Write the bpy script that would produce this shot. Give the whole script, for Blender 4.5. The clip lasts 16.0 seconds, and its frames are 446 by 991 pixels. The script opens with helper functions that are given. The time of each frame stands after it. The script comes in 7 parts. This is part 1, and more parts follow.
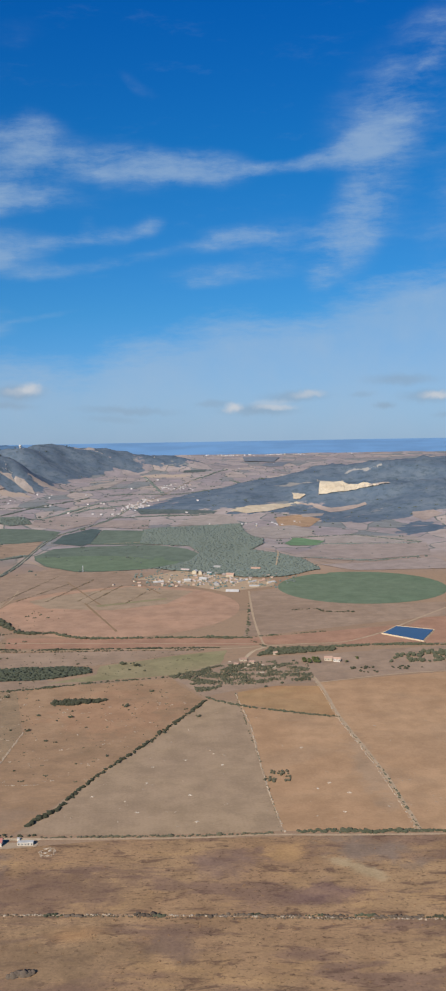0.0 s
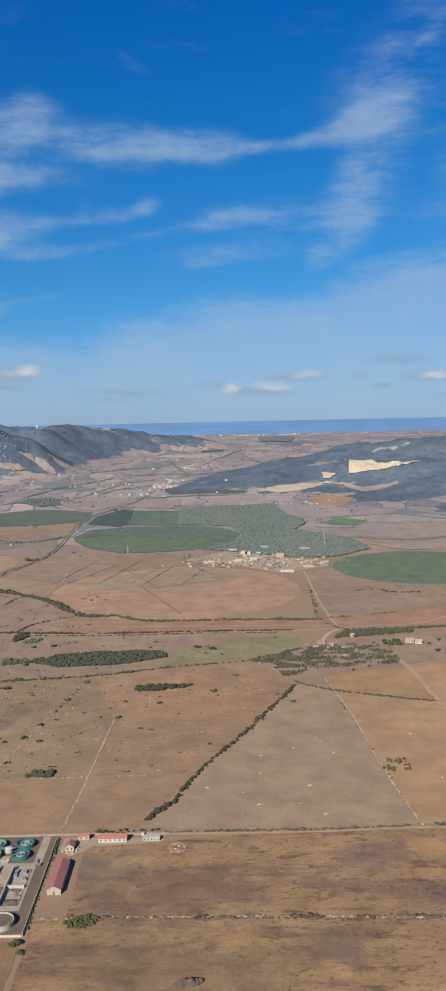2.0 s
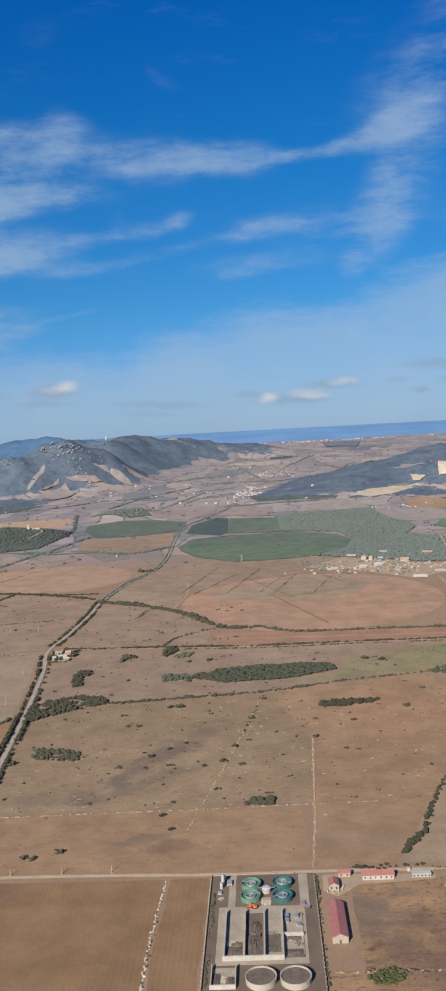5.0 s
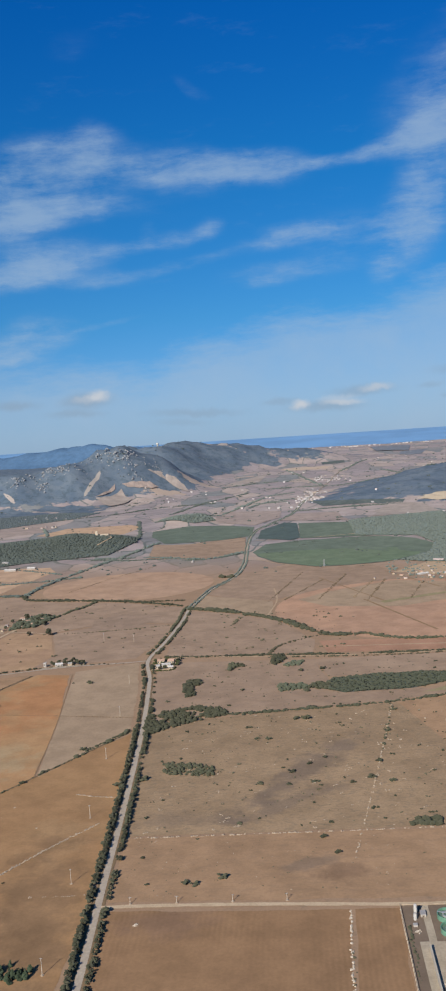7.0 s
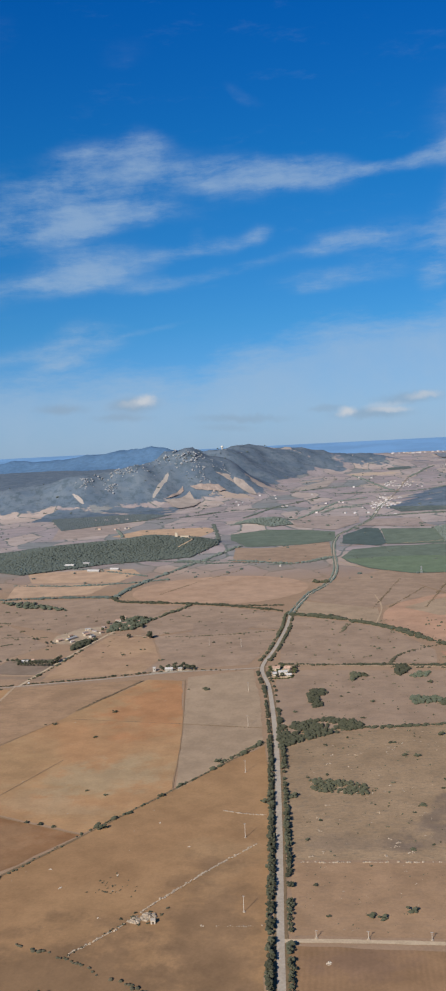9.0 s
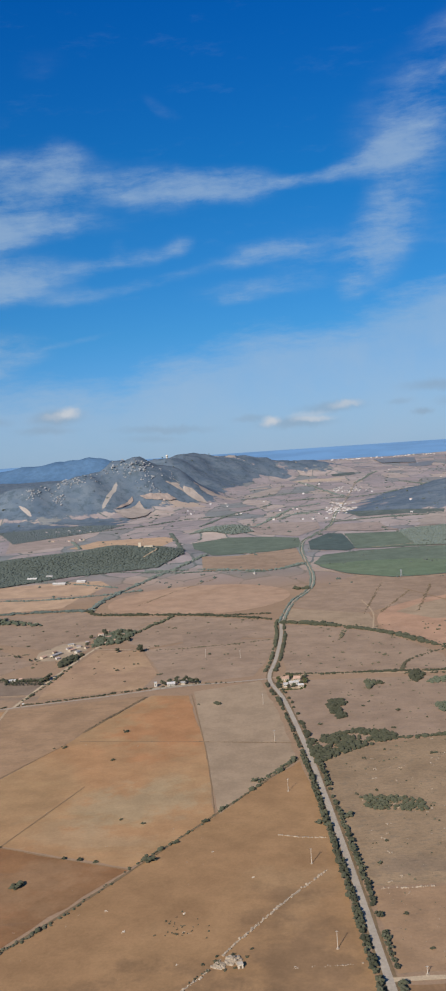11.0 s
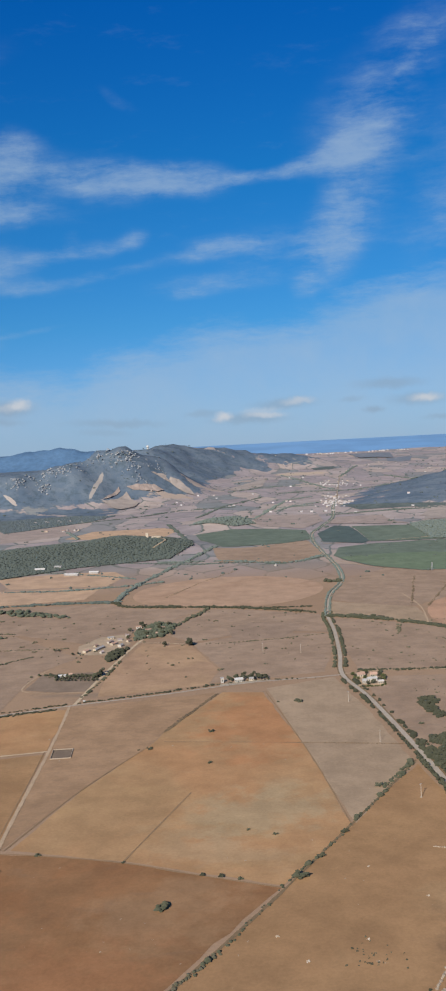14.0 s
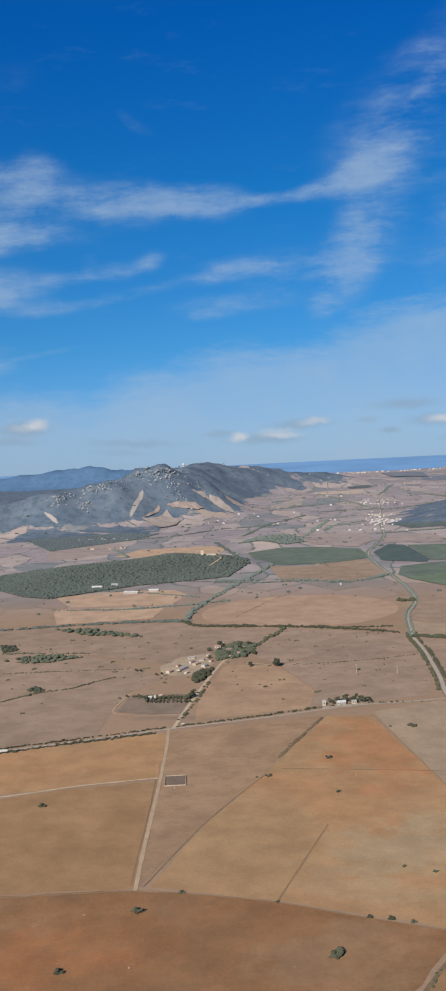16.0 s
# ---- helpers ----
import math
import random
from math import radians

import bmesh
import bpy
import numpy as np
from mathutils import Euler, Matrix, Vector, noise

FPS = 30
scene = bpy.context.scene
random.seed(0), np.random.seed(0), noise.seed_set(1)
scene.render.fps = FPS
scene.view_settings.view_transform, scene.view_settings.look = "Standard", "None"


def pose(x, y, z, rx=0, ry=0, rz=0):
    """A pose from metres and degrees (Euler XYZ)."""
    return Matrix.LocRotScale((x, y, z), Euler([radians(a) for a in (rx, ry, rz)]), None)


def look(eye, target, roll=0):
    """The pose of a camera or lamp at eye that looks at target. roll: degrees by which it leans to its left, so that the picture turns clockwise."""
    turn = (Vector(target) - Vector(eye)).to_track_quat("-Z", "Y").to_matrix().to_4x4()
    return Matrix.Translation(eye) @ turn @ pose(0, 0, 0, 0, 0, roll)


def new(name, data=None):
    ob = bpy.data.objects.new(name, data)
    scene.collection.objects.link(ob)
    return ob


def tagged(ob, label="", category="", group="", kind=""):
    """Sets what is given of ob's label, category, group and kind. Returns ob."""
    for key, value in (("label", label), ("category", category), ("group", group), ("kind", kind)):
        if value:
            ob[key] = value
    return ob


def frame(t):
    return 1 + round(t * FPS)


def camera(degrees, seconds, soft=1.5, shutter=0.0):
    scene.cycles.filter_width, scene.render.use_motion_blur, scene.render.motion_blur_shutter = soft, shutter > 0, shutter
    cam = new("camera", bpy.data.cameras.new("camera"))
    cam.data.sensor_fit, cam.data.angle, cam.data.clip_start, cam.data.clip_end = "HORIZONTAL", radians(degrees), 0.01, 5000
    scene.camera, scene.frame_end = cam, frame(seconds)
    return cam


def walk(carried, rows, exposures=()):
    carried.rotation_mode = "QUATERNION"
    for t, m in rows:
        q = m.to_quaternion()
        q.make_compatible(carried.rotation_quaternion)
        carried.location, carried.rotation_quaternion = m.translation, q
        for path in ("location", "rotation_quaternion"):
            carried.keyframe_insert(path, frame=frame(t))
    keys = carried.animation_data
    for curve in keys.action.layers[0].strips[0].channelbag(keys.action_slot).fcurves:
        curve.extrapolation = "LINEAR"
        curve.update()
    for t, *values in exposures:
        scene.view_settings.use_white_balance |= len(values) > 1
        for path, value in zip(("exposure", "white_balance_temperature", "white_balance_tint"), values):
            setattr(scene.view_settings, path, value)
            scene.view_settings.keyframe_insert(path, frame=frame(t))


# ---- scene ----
cam = camera(26.9, 16.0, soft=2.4)
METRES, EYE, TILT, LEAN, TURN = 560.0, 224.0, -5.3, 0.97, 0.0
ROWS = [
    (0.0, 0.0, 0.0, 0.0, 0.0, 0.0, -0.0),
    (0.5, -0.0299, 0.013, -0.0013, 0.89, -0.4, 0.36),
    (1.0, -0.0603, 0.0267, -0.003, 0.75, -0.75, 0.39),
    (1.5, -0.0904, 0.0395, -0.0042, 0.21, -1.04, 0.32),
    (2.0, -0.1203, 0.0528, -0.0057, -0.1, -1.16, 0.3),
    (2.5, -0.1503, 0.0657, -0.007, -0.17, -1.17, 0.67),
    (3.0, -0.1801, 0.0791, -0.0085, 0.25, -1.11, 1.09),
    (3.5, -0.2097, 0.0921, -0.01, 0.75, -0.94, 1.76),
    (6.0, -0.3556, 0.1605, -0.0182, 3.63, -0.21, 1.94),
    (6.5, -0.3841, 0.1728, -0.0194, 4.25, -0.04, 2.23),
    (7.0, -0.4128, 0.1858, -0.0207, 4.34, 0.03, 2.44),
    (7.5, -0.4416, 0.1991, -0.022, 5.42, 0.07, 1.74),
    (8.0, -0.4702, 0.2128, -0.0233, 7.03, 0.16, 1.32),
    (8.5, -0.4987, 0.2261, -0.0248, 7.37, 0.3, 1.32),
    (11.0, -0.6382, 0.2933, -0.032, 2.57, 0.98, 2.74),
    (11.5, -0.6657, 0.3061, -0.0333, 1.3, 0.95, 2.43),
    (12.0, -0.6932, 0.3187, -0.0346, 0.3, 0.87, 2.1),
    (12.5, -0.7207, 0.3318, -0.0359, 0.28, 0.83, 2.1),
    (13.0, -0.7461, 0.3438, -0.0371, 0.52, 0.72, 2.27),
    (13.5, -0.773, 0.3564, -0.0378, 0.13, 0.6, 2.31),
    (14.0, -0.8001, 0.3688, -0.0387, -0.42, 0.56, 2.03),
    (14.5, -0.8269, 0.381, -0.0395, -0.15, 0.85, 1.73),
    (15.0, -0.8535, 0.3938, -0.0406, 0.15, 1.29, 1.6),
    (15.5, -0.8801, 0.4068, -0.0419, 0.43, 1.6, 1.7),
    (16.0, -0.9068, 0.419, -0.043, 0.54, 1.83, 1.81),
]
walk(cam, [(t, pose(0, 0, EYE, TILT, LEAN, TURN) @ pose(METRES * x, METRES * y, METRES * z, 90 + pitch, roll, yaw)) for t, x, y, z, yaw, pitch, roll in ROWS], exposures=[(0.0, 0.29), (16.0, 0.29)])
# ---------------------------------------------------------------- world, sun
SUN_EL = radians(31)
SUN_ROT = radians(203.7)


def nodes_of(tree):
    tree.nodes.clear()

    def add(kind, **props):
        n = tree.nodes.new(kind)
        for k, v in props.items():
            if k == "operation":
                n.operation = v
            elif k == "data_type":
                n.data_type = v
            elif k == "blend_type":
                n.blend_type = v
            elif k == "vector_type":
                n.vector_type = v
            elif k == "interpolation_type":
                n.interpolation_type = v
            elif k == "feature":
                n.feature = v
            elif k == "noise_dimensions":
                n.noise_dimensions = v
            elif k == "voronoi_dimensions":
                n.voronoi_dimensions = v
            elif k == "attribute_name":
                n.attribute_name = v
        return n

    def join(a, b):
        tree.links.new(a, b)
    return add, join


def build_world():
    world = bpy.data.worlds.new("sky")
    world.use_nodes = True
    scene.world = world
    add, join = nodes_of(world.node_tree)

    def math_node(op, a, b=None, clamp=False):
        n = add("ShaderNodeMath", operation=op)
        n.use_clamp = clamp
        for slot, value in ((0, a), (1, b)):
            if value is None:
                continue
            if isinstance(value, (int, float)):
                n.inputs[slot].default_value = value
            else:
                join(value, n.inputs[slot])
        return n.outputs[0]

    coord = add("ShaderNodeTexCoord").outputs["Generated"]
    sep = add("ShaderNodeSeparateXYZ")
    join(coord, sep.inputs[0])
    lifted = math_node("MAXIMUM", math_node("ADD", sep.outputs[2], 0.036), 0.004)
    comb = add("ShaderNodeCombineXYZ")
    join(sep.outputs[0], comb.inputs[0]), join(sep.outputs[1], comb.inputs[1]), join(lifted, comb.inputs[2])
    sky = add("ShaderNodeTexSky")
    sky.sky_type = "NISHITA"
    sky.sun_disc = False
    sky.sun_elevation, sky.sun_rotation = SUN_EL, SUN_ROT
    sky.altitude, sky.air_density, sky.dust_density, sky.ozone_density = 300, 1.0, SKY_DUST, 3.0
    join(comb.outputs[0], sky.inputs["Vector"])
    tone = add("ShaderNodeHueSaturation")
    tone.inputs["Hue"].default_value, tone.inputs["Saturation"].default_value, tone.inputs["Value"].default_value = 0.5, SKY_SAT, SKY_VALUE
    join(sky.outputs[0], tone.inputs["Color"])

    # the deep polarised blue of a clear afternoon, paler towards the sea
    height = add("ShaderNodeMapRange")
    height.inputs["From Min"].default_value, height.inputs["From Max"].default_value = -0.04, 0.96
    join(sep.outputs[2], height.inputs["Value"])
    ramp = add("ShaderNodeValToRGB")
    for i, (pos, c) in enumerate(SKY_TINT):
        e = ramp.color_ramp.elements[i] if i < 2 else ramp.color_ramp.elements.new(pos)
        e.position, e.color = pos, (*c, 1)
    join(height.outputs[0], ramp.inputs[0])
    tinted = add("ShaderNodeMix", data_type="RGBA", blend_type="MULTIPLY")
    tinted.inputs[0].default_value = 1.0
    join(tone.outputs[0], tinted.inputs[6]), join(ramp.outputs[0], tinted.inputs[7])

    # clouds lie in angles: azimuth from +y to +x, elevation
    az = math_node("ARCTAN2", sep.outputs[0], sep.outputs[1])
    el = math_node("ARCSINE", sep.outputs[2])
    flat = add("ShaderNodeCombineXYZ")
    join(az, flat.inputs[0]), join(el, flat.inputs[1])

    def noise_at(scale, detail, vec, rough=0.55):
        n = add("ShaderNodeTexNoise")
        n.inputs["Scale"].default_value, n.inputs["Detail"].default_value, n.inputs["Roughness"].default_value = scale, detail, rough
        join(vec, n.inputs["Vector"])
        return n

    def warp(vec, scale, amount, detail):
        n = noise_at(scale, detail, vec)
        sub = add("ShaderNodeVectorMath", operation="SUBTRACT")
        join(n.outputs["Color"], sub.inputs[0])
        sub.inputs[1].default_value = (0.5, 0.5, 0.5)
        mul = add("ShaderNodeVectorMath", operation="MULTIPLY")
        join(sub.outputs[0], mul.inputs[0])
        mul.inputs[1].default_value = (amount, amount * 0.6, 0)
        plus = add("ShaderNodeVectorMath", operation="ADD")
        join(vec, plus.inputs[0]), join(mul.outputs[0], plus.inputs[1])
        return plus.outputs[0]

    def streaks(vec, rows):
        total = None
        for cu, cv, half_long, half_wide, turn, strength in rows:
            m = add("ShaderNodeMapping")
            m.vector_type = "TEXTURE"
            m.inputs["Location"].default_value = (cu, cv, 0)
            m.inputs["Rotation"].default_value = (0, 0, radians(turn))
            m.inputs["Scale"].default_value = (half_long, half_wide, 1)
            join(vec, m.inputs["Vector"])
            length = add("ShaderNodeVectorMath", operation="LENGTH")
            join(m.outputs[0], length.inputs[0])
            r = add("ShaderNodeMapRange", interpolation_type="SMOOTHERSTEP")
            r.inputs["From Min"].default_value, r.inputs["From Max"].default_value = 0.0, 1.0
            r.inputs["To Min"].default_value, r.inputs["To Max"].default_value = strength, 0.0
            join(length.outputs["Value"], r.inputs["Value"])
            total = r.outputs[0] if total is None else math_node("ADD", total, r.outputs[0])
        return total

    bent = warp(warp(flat.outputs[0], 9.0, 0.016, 3), 42.0, 0.010, 6)
    cirrus = streaks(bent, CIRRUS)
    comb_scale = add("ShaderNodeMapping")
    comb_scale.inputs["Rotation"].default_value = (0, 0, radians(-24))
    comb_scale.inputs["Scale"].default_value = (10, 40, 1)
    join(bent, comb_scale.inputs["Vector"])
    fibre = noise_at(1.0, 8, comb_scale.outputs[0], 0.70).outputs["Fac"]
    wide = noise_at(11.0, 7, bent, 0.62).outputs["Fac"]
    grain = add("ShaderNodeMapRange")
    grain.inputs["From Min"].default_value, grain.inputs["From Max"].default_value = 0.33, 0.68
    grain.inputs["To Min"].default_value, grain.inputs["To Max"].default_value = 0.15, 1.25
    join(math_node("ADD", math_node("MULTIPLY", fibre, 0.6), math_node("MULTIPLY", wide, 0.4)), grain.inputs["Value"])
    feather = math_node("MULTIPLY", math_node("SUBTRACT", grain.outputs[0], 0.70), 1.05)
    body = math_node("ADD", cirrus, math_node("MULTIPLY", feather, math_node("MULTIPLY", cirrus, 1.8, clamp=True)))
    shaped = add("ShaderNodeMapRange", interpolation_type="SMOOTHSTEP")
    shaped.inputs["From Min"].default_value, shaped.inputs["From Max"].default_value = 0.02, 1.22
    shaped.inputs["To Min"].default_value, shaped.inputs["To Max"].default_value = 0.0, 0.64
    join(body, shaped.inputs["Value"])
    cover = shaped.outputs[0]
    wisp = add("ShaderNodeMapRange", interpolation_type="SMOOTHSTEP")
    wisp.inputs["From Min"].default_value, wisp.inputs["From Max"].default_value = 0.55, 0.8
    wisp.inputs["To Min"].default_value, wisp.inputs["To Max"].default_value = 0.0, 0.06
    join(fibre, wisp.inputs["Value"])
    cover = math_node("ADD", cover, wisp.outputs[0], clamp=True)

    # the sheet: its edge rises to the right, its body is thin and uneven
    span = add("ShaderNodeMapRange")
    span.inputs["From Min"].default_value, span.inputs["From Max"].default_value = -0.4, 0.4
    join(az, span.inputs["Value"])
    edge = add("ShaderNodeValToRGB")
    for i, (a, e) in enumerate(SHEET_EDGE):
        stop = edge.color_ramp.elements[i] if i < 2 else edge.color_ramp.elements.new((a + 0.4) / 0.8)
        stop.position, stop.color = (a + 0.4) / 0.8, (e, e, e, 1)
    join(span.outputs[0], edge.inputs[0])
    depth = math_node("SUBTRACT", edge.outputs[0], el)
    ragged = math_node("MULTIPLY", math_node("SUBTRACT", fibre, 0.5), 0.085)
    sheet = add("ShaderNodeMapRange", interpolation_type="SMOOTHSTEP")
    sheet.inputs["From Min"].default_value, sheet.inputs["From Max"].default_value = -0.016, 0.034
    join(math_node("ADD", depth, ragged), sheet.inputs["Value"])
    thick = add("ShaderNodeMapRange")
    thick.inputs["From Min"].default_value, thick.inputs["From Max"].default_value = 0.3, 0.7
    thick.inputs["To Min"].default_value, thick.inputs["To Max"].default_value = 0.42, 0.66
    join(wide, thick.inputs["Value"])
    cover = math_node("MAXIMUM", cover, math_node("MULTIPLY", sheet.outputs[0], thick.outputs[0]))

    mix1 = add("ShaderNodeMix", data_type="RGBA")
    join(cover, mix1.inputs[0]), join(tinted.outputs[2], mix1.inputs[6])
    mix1.inputs[7].default_value = CIRRUS_COLOUR

    # small cumulus low over the sea: pale tops, greyer bases
    puffed = warp(warp(flat.outputs[0], 45.0, 0.012, 3), 150.0, 0.008, 4)
    low = math_node("MULTIPLY", streaks(puffed, CUMULUS_GREY), 1.0, clamp=True)
    top = math_node("MULTIPLY", streaks(puffed, CUMULUS_WHITE), 1.0, clamp=True)
    mix2 = add("ShaderNodeMix", data_type="RGBA")
    join(low, mix2.inputs[0]), join(mix1.outputs[2], mix2.inputs[6])
    mix2.inputs[7].default_value = CUMULUS_BASE_COLOUR
    mix3 = add("ShaderNodeMix", data_type="RGBA")
    join(top, mix3.inputs[0]), join(mix2.outputs[2], mix3.inputs[6])
    mix3.inputs[7].default_value = CUMULUS_TOP_COLOUR

    back = add("ShaderNodeBackground")
    back.inputs["Strength"].default_value = SKY_STRENGTH
    join(mix3.outputs[2], back.inputs["Color"])
    out = add("ShaderNodeOutputWorld")
    join(back.outputs[0], out.inputs["Surface"])


# azimuth, elevation, half length, half width, turn, strength
BAND = [
    (-0.262, 0.242, 0.090, 0.0641, 9, 0.53), (-0.194, 0.257, 0.084, 0.0593, 0, 0.53), (-0.189, 0.272, 0.043, 0.0423, -0, 0.34), (-0.096, 0.248, 0.103, 0.0386, -5, 0.64), (-0.014, 0.245, 0.090, 0.0286, -4, 0.67), (0.061, 0.245, 0.094, 0.0126, 5, 0.53), (0.147, 0.258, 0.097, 0.0239, 10, 0.46), (-0.230, 0.278, 0.093, 0.0196, 4, 0.25), (-0.035, 0.235, 0.081, 0.0115, -3, 0.32),
]
LEFT_WISPS = [
    (-0.230, 0.213, 0.143, 0.0251, 2, 0.51), (-0.269, 0.198, 0.088, 0.0207, 8, 0.46), (-0.290, 0.218, 0.071, 0.0709, 1, 0.13), (-0.243, 0.164, 0.112, 0.0386, 3, 0.57), (-0.274, 0.148, 0.088, 0.0271, 6, 0.48), (-0.133, 0.177, 0.094, 0.0163, 7, 0.51), (-0.076, 0.188, 0.029, 0.0179, 17, 0.41), (-0.107, 0.153, 0.088, 0.0120, 10, 0.41), (-0.187, 0.142, 0.074, 0.0149, 5, 0.34), (-0.140, 0.190, 0.016, 0.0116, 52, 0.25), (-0.273, 0.084, 0.098, 0.0283, 8, 0.72), (-0.258, 0.105, 0.059, 0.0204, 4, 0.23), (-0.190, 0.098, 0.076, 0.0060, 9, 0.34), (-0.281, 0.063, 0.080, 0.0150, 3, 0.42),
]
MIDDLE_WISPS = [
    (0.007, 0.174, 0.121, 0.0167, 8, 0.36), (0.057, 0.177, 0.112, 0.0364, 1, 0.26), (-0.015, 0.139, 0.089, 0.0236, 3, 0.34), (-0.022, 0.130, 0.036, 0.0102, 2, 0.31), (0.062, 0.156, 0.061, 0.0267, -3, 0.19), (0.104, 0.102, 0.068, 0.0168, -1, 0.30), (0.016, 0.183, 0.062, 0.0134, 2, 0.30), (0.045, 0.143, 0.077, 0.0236, 0, 0.22), (-0.080, 0.321, 0.041, 0.0124, -30, 0.29), (0.220, 0.370, 0.049, 0.0127, -7, 0.19), (-0.204, 0.365, 0.051, 0.0262, 9, 0.14),
]
PLUME = [
    (0.165, 0.235, 0.110, 0.062, 72, 0.50), (0.128, 0.170, 0.085, 0.052, 70, 0.50), (0.103, 0.128, 0.038, 0.026, 80, 0.30), (0.160, 0.298, 0.120, 0.070, 30, 0.27),
    (0.205, 0.330, 0.115, 0.070, 40, 0.24), (0.248, 0.372, 0.085, 0.055, 42, 0.22), (0.150, 0.272, 0.090, 0.017, 22, 0.18), (0.228, 0.345, 0.090, 0.013, 43, 0.20),
    (0.252, 0.245, 0.085, 0.120, 15, 0.28), (0.262, 0.165, 0.095, 0.085, 6, 0.32), (0.145, 0.180, 0.120, 0.060, 5, 0.16),
]
LEFT_EDGE = [(-0.356, 0.225, 0.089, 0.062, 8, 0.46), (-0.363, 0.188, 0.093, 0.026, 6, 0.42), (-0.367, 0.139, 0.093, 0.034, 6, 0.46), (-0.380, 0.070, 0.085, 0.022, 7, 0.55), (-0.332, 0.379, 0.050, 0.030, 17, 0.22)]
# upper edge of the thin sheet over the sea: azimuth, elevation
SHEET_EDGE = [(-0.40, 0.060), (-0.22, 0.056), (-0.145, 0.050), (-0.122, 0.066), (-0.065, 0.080), (0.01, 0.094), (0.095, 0.102), (0.147, 0.120), (0.24, 0.142), (0.40, 0.165)]
CUMULUS_GREY = [
    (-0.215, 0.020, 0.043, 0.0136, 1, 0.62), (-0.228, 0.007, 0.048, 0.0074, -3, 0.42), (-0.291, 0.019, 0.040, 0.0084, -2, 0.50), (-0.102, -0.000, 0.081, 0.0076, -3, 0.40), (-0.010, 0.006, 0.030, 0.0063, 1, 0.36), (0.038, -0.002, 0.064, 0.0100, -1, 0.50), (0.077, 0.012, 0.056, 0.0099, 1, 0.45), (0.188, 0.028, 0.059, 0.0097, -1, 0.46), (0.217, 0.010, 0.045, 0.0110, -0, 0.50), (0.171, 0.001, 0.019, 0.0061, 1, 0.50), (0.148, 0.013, 0.022, 0.0063, 2, 0.30), (0.243, -0.010, 0.035, 0.0049, -1, 0.35), (-0.117, -0.009, 0.046, 0.0064, -4, 0.25),
]
CUMULUS_WHITE = [
    (-0.202, 0.024, 0.019, 0.0099, -1, 0.90), (0.011, 0.001, 0.016, 0.0088, -1, 0.95), (0.056, 0.001, 0.034, 0.0050, -0, 0.70), (0.092, 0.014, 0.027, 0.0061, 1, 0.60), (0.224, 0.011, 0.026, 0.0072, 1, 0.90), (-0.217, 0.021, 0.020, 0.0074, -1, 0.40), (0.051, 0.006, 0.033, 0.0063, 3, 0.40),
]
CIRRUS = BAND + LEFT_EDGE + LEFT_WISPS + MIDDLE_WISPS + PLUME + [(-0.15, 0.2, 0.3, 0.09, 6, 0.06)]
SKY_DUST, SKY_SAT, SKY_VALUE, SKY_STRENGTH = 0.3, 1.1, 1.49, 0.070
SKY_TINT = [(0.0, (0.235, 0.385, 0.78)), (0.05, (0.255, 0.42, 0.72)), (0.14, (0.155, 0.445, 0.68)), (0.29, (0.058, 0.46, 0.75)), (0.45, (0.012, 0.42, 0.87)), (0.66, (0.30, 0.55, 0.85)), (1.0, (0.5, 0.65, 0.85))]
CIRRUS_COLOUR = (4.2, 5.7, 7.5, 1)
CUMULUS_BASE_COLOUR = (3.0, 4.0, 5.2, 1)
CUMULUS_TOP_COLOUR = (6.5, 7.0, 7.7, 1)
build_world()

sun = new("sun", bpy.data.lights.new("sun", "SUN"))
sun.data.energy, sun.data.angle, sun.data.color = 5.0, radians(0.53), (1.0, 0.94, 0.85)
sun.matrix_world = look((0, 0, 900), (0.40 * math.cos(SUN_EL), 0.916 * math.cos(SUN_EL), 900 - math.sin(SUN_EL)))


# ---------------------------------------------------------------- materials
def shader(name, rough=0.9, specular=0.25, leafy=0.0):
    m = bpy.data.materials.new(name)
    m.use_nodes = True
    add, join = nodes_of(m.node_tree)
    out = add("ShaderNodeOutputMaterial")
    bsdf = add("ShaderNodeBsdfPrincipled")
    bsdf.inputs["Roughness"].default_value = rough
    bsdf.inputs["Specular IOR Level"].default_value = specular
    bsdf.inputs["Diffuse Roughness"].default_value = leafy
    join(bsdf.outputs[0], out.inputs["Surface"])
    return m, add, join, bsdf


def noise_tex(add, join, vec, scale, detail=4, rough=0.55, distortion=0.0):
    n = add("ShaderNodeTexNoise")
    for key, value in (("Scale", scale), ("Detail", detail), ("Roughness", rough), ("Distortion", distortion)):
        n.inputs[key].default_value = value
    if vec is not None:
        join(vec, n.inputs["Vector"])
    return n.outputs["Fac"]


def stretch(add, join, value, a, b, lo=0.0, hi=1.0):
    r = add("ShaderNodeMapRange", interpolation_type="SMOOTHSTEP")
    r.inputs["From Min"].default_value, r.inputs["From Max"].default_value = a, b
    r.inputs["To Min"].default_value, r.inputs["To Max"].default_value = lo, hi
    join(value, r.inputs["Value"])
    return r.outputs[0]


def blend(add, join, fac, a, b, kind="MIX"):
    m = add("ShaderNodeMix", data_type="RGBA", blend_type=kind)
    m.inputs[0].default_value = fac if isinstance(fac, (int, float)) else 0.5
    if not isinstance(fac, (int, float)):
        join(fac, m.inputs[0])
    for slot, value in ((6, a), (7, b)):
        if isinstance(value, tuple):
            m.inputs[slot].default_value = (*value, 1)
        else:
            join(value, m.inputs[slot])
    return m.outputs[2]


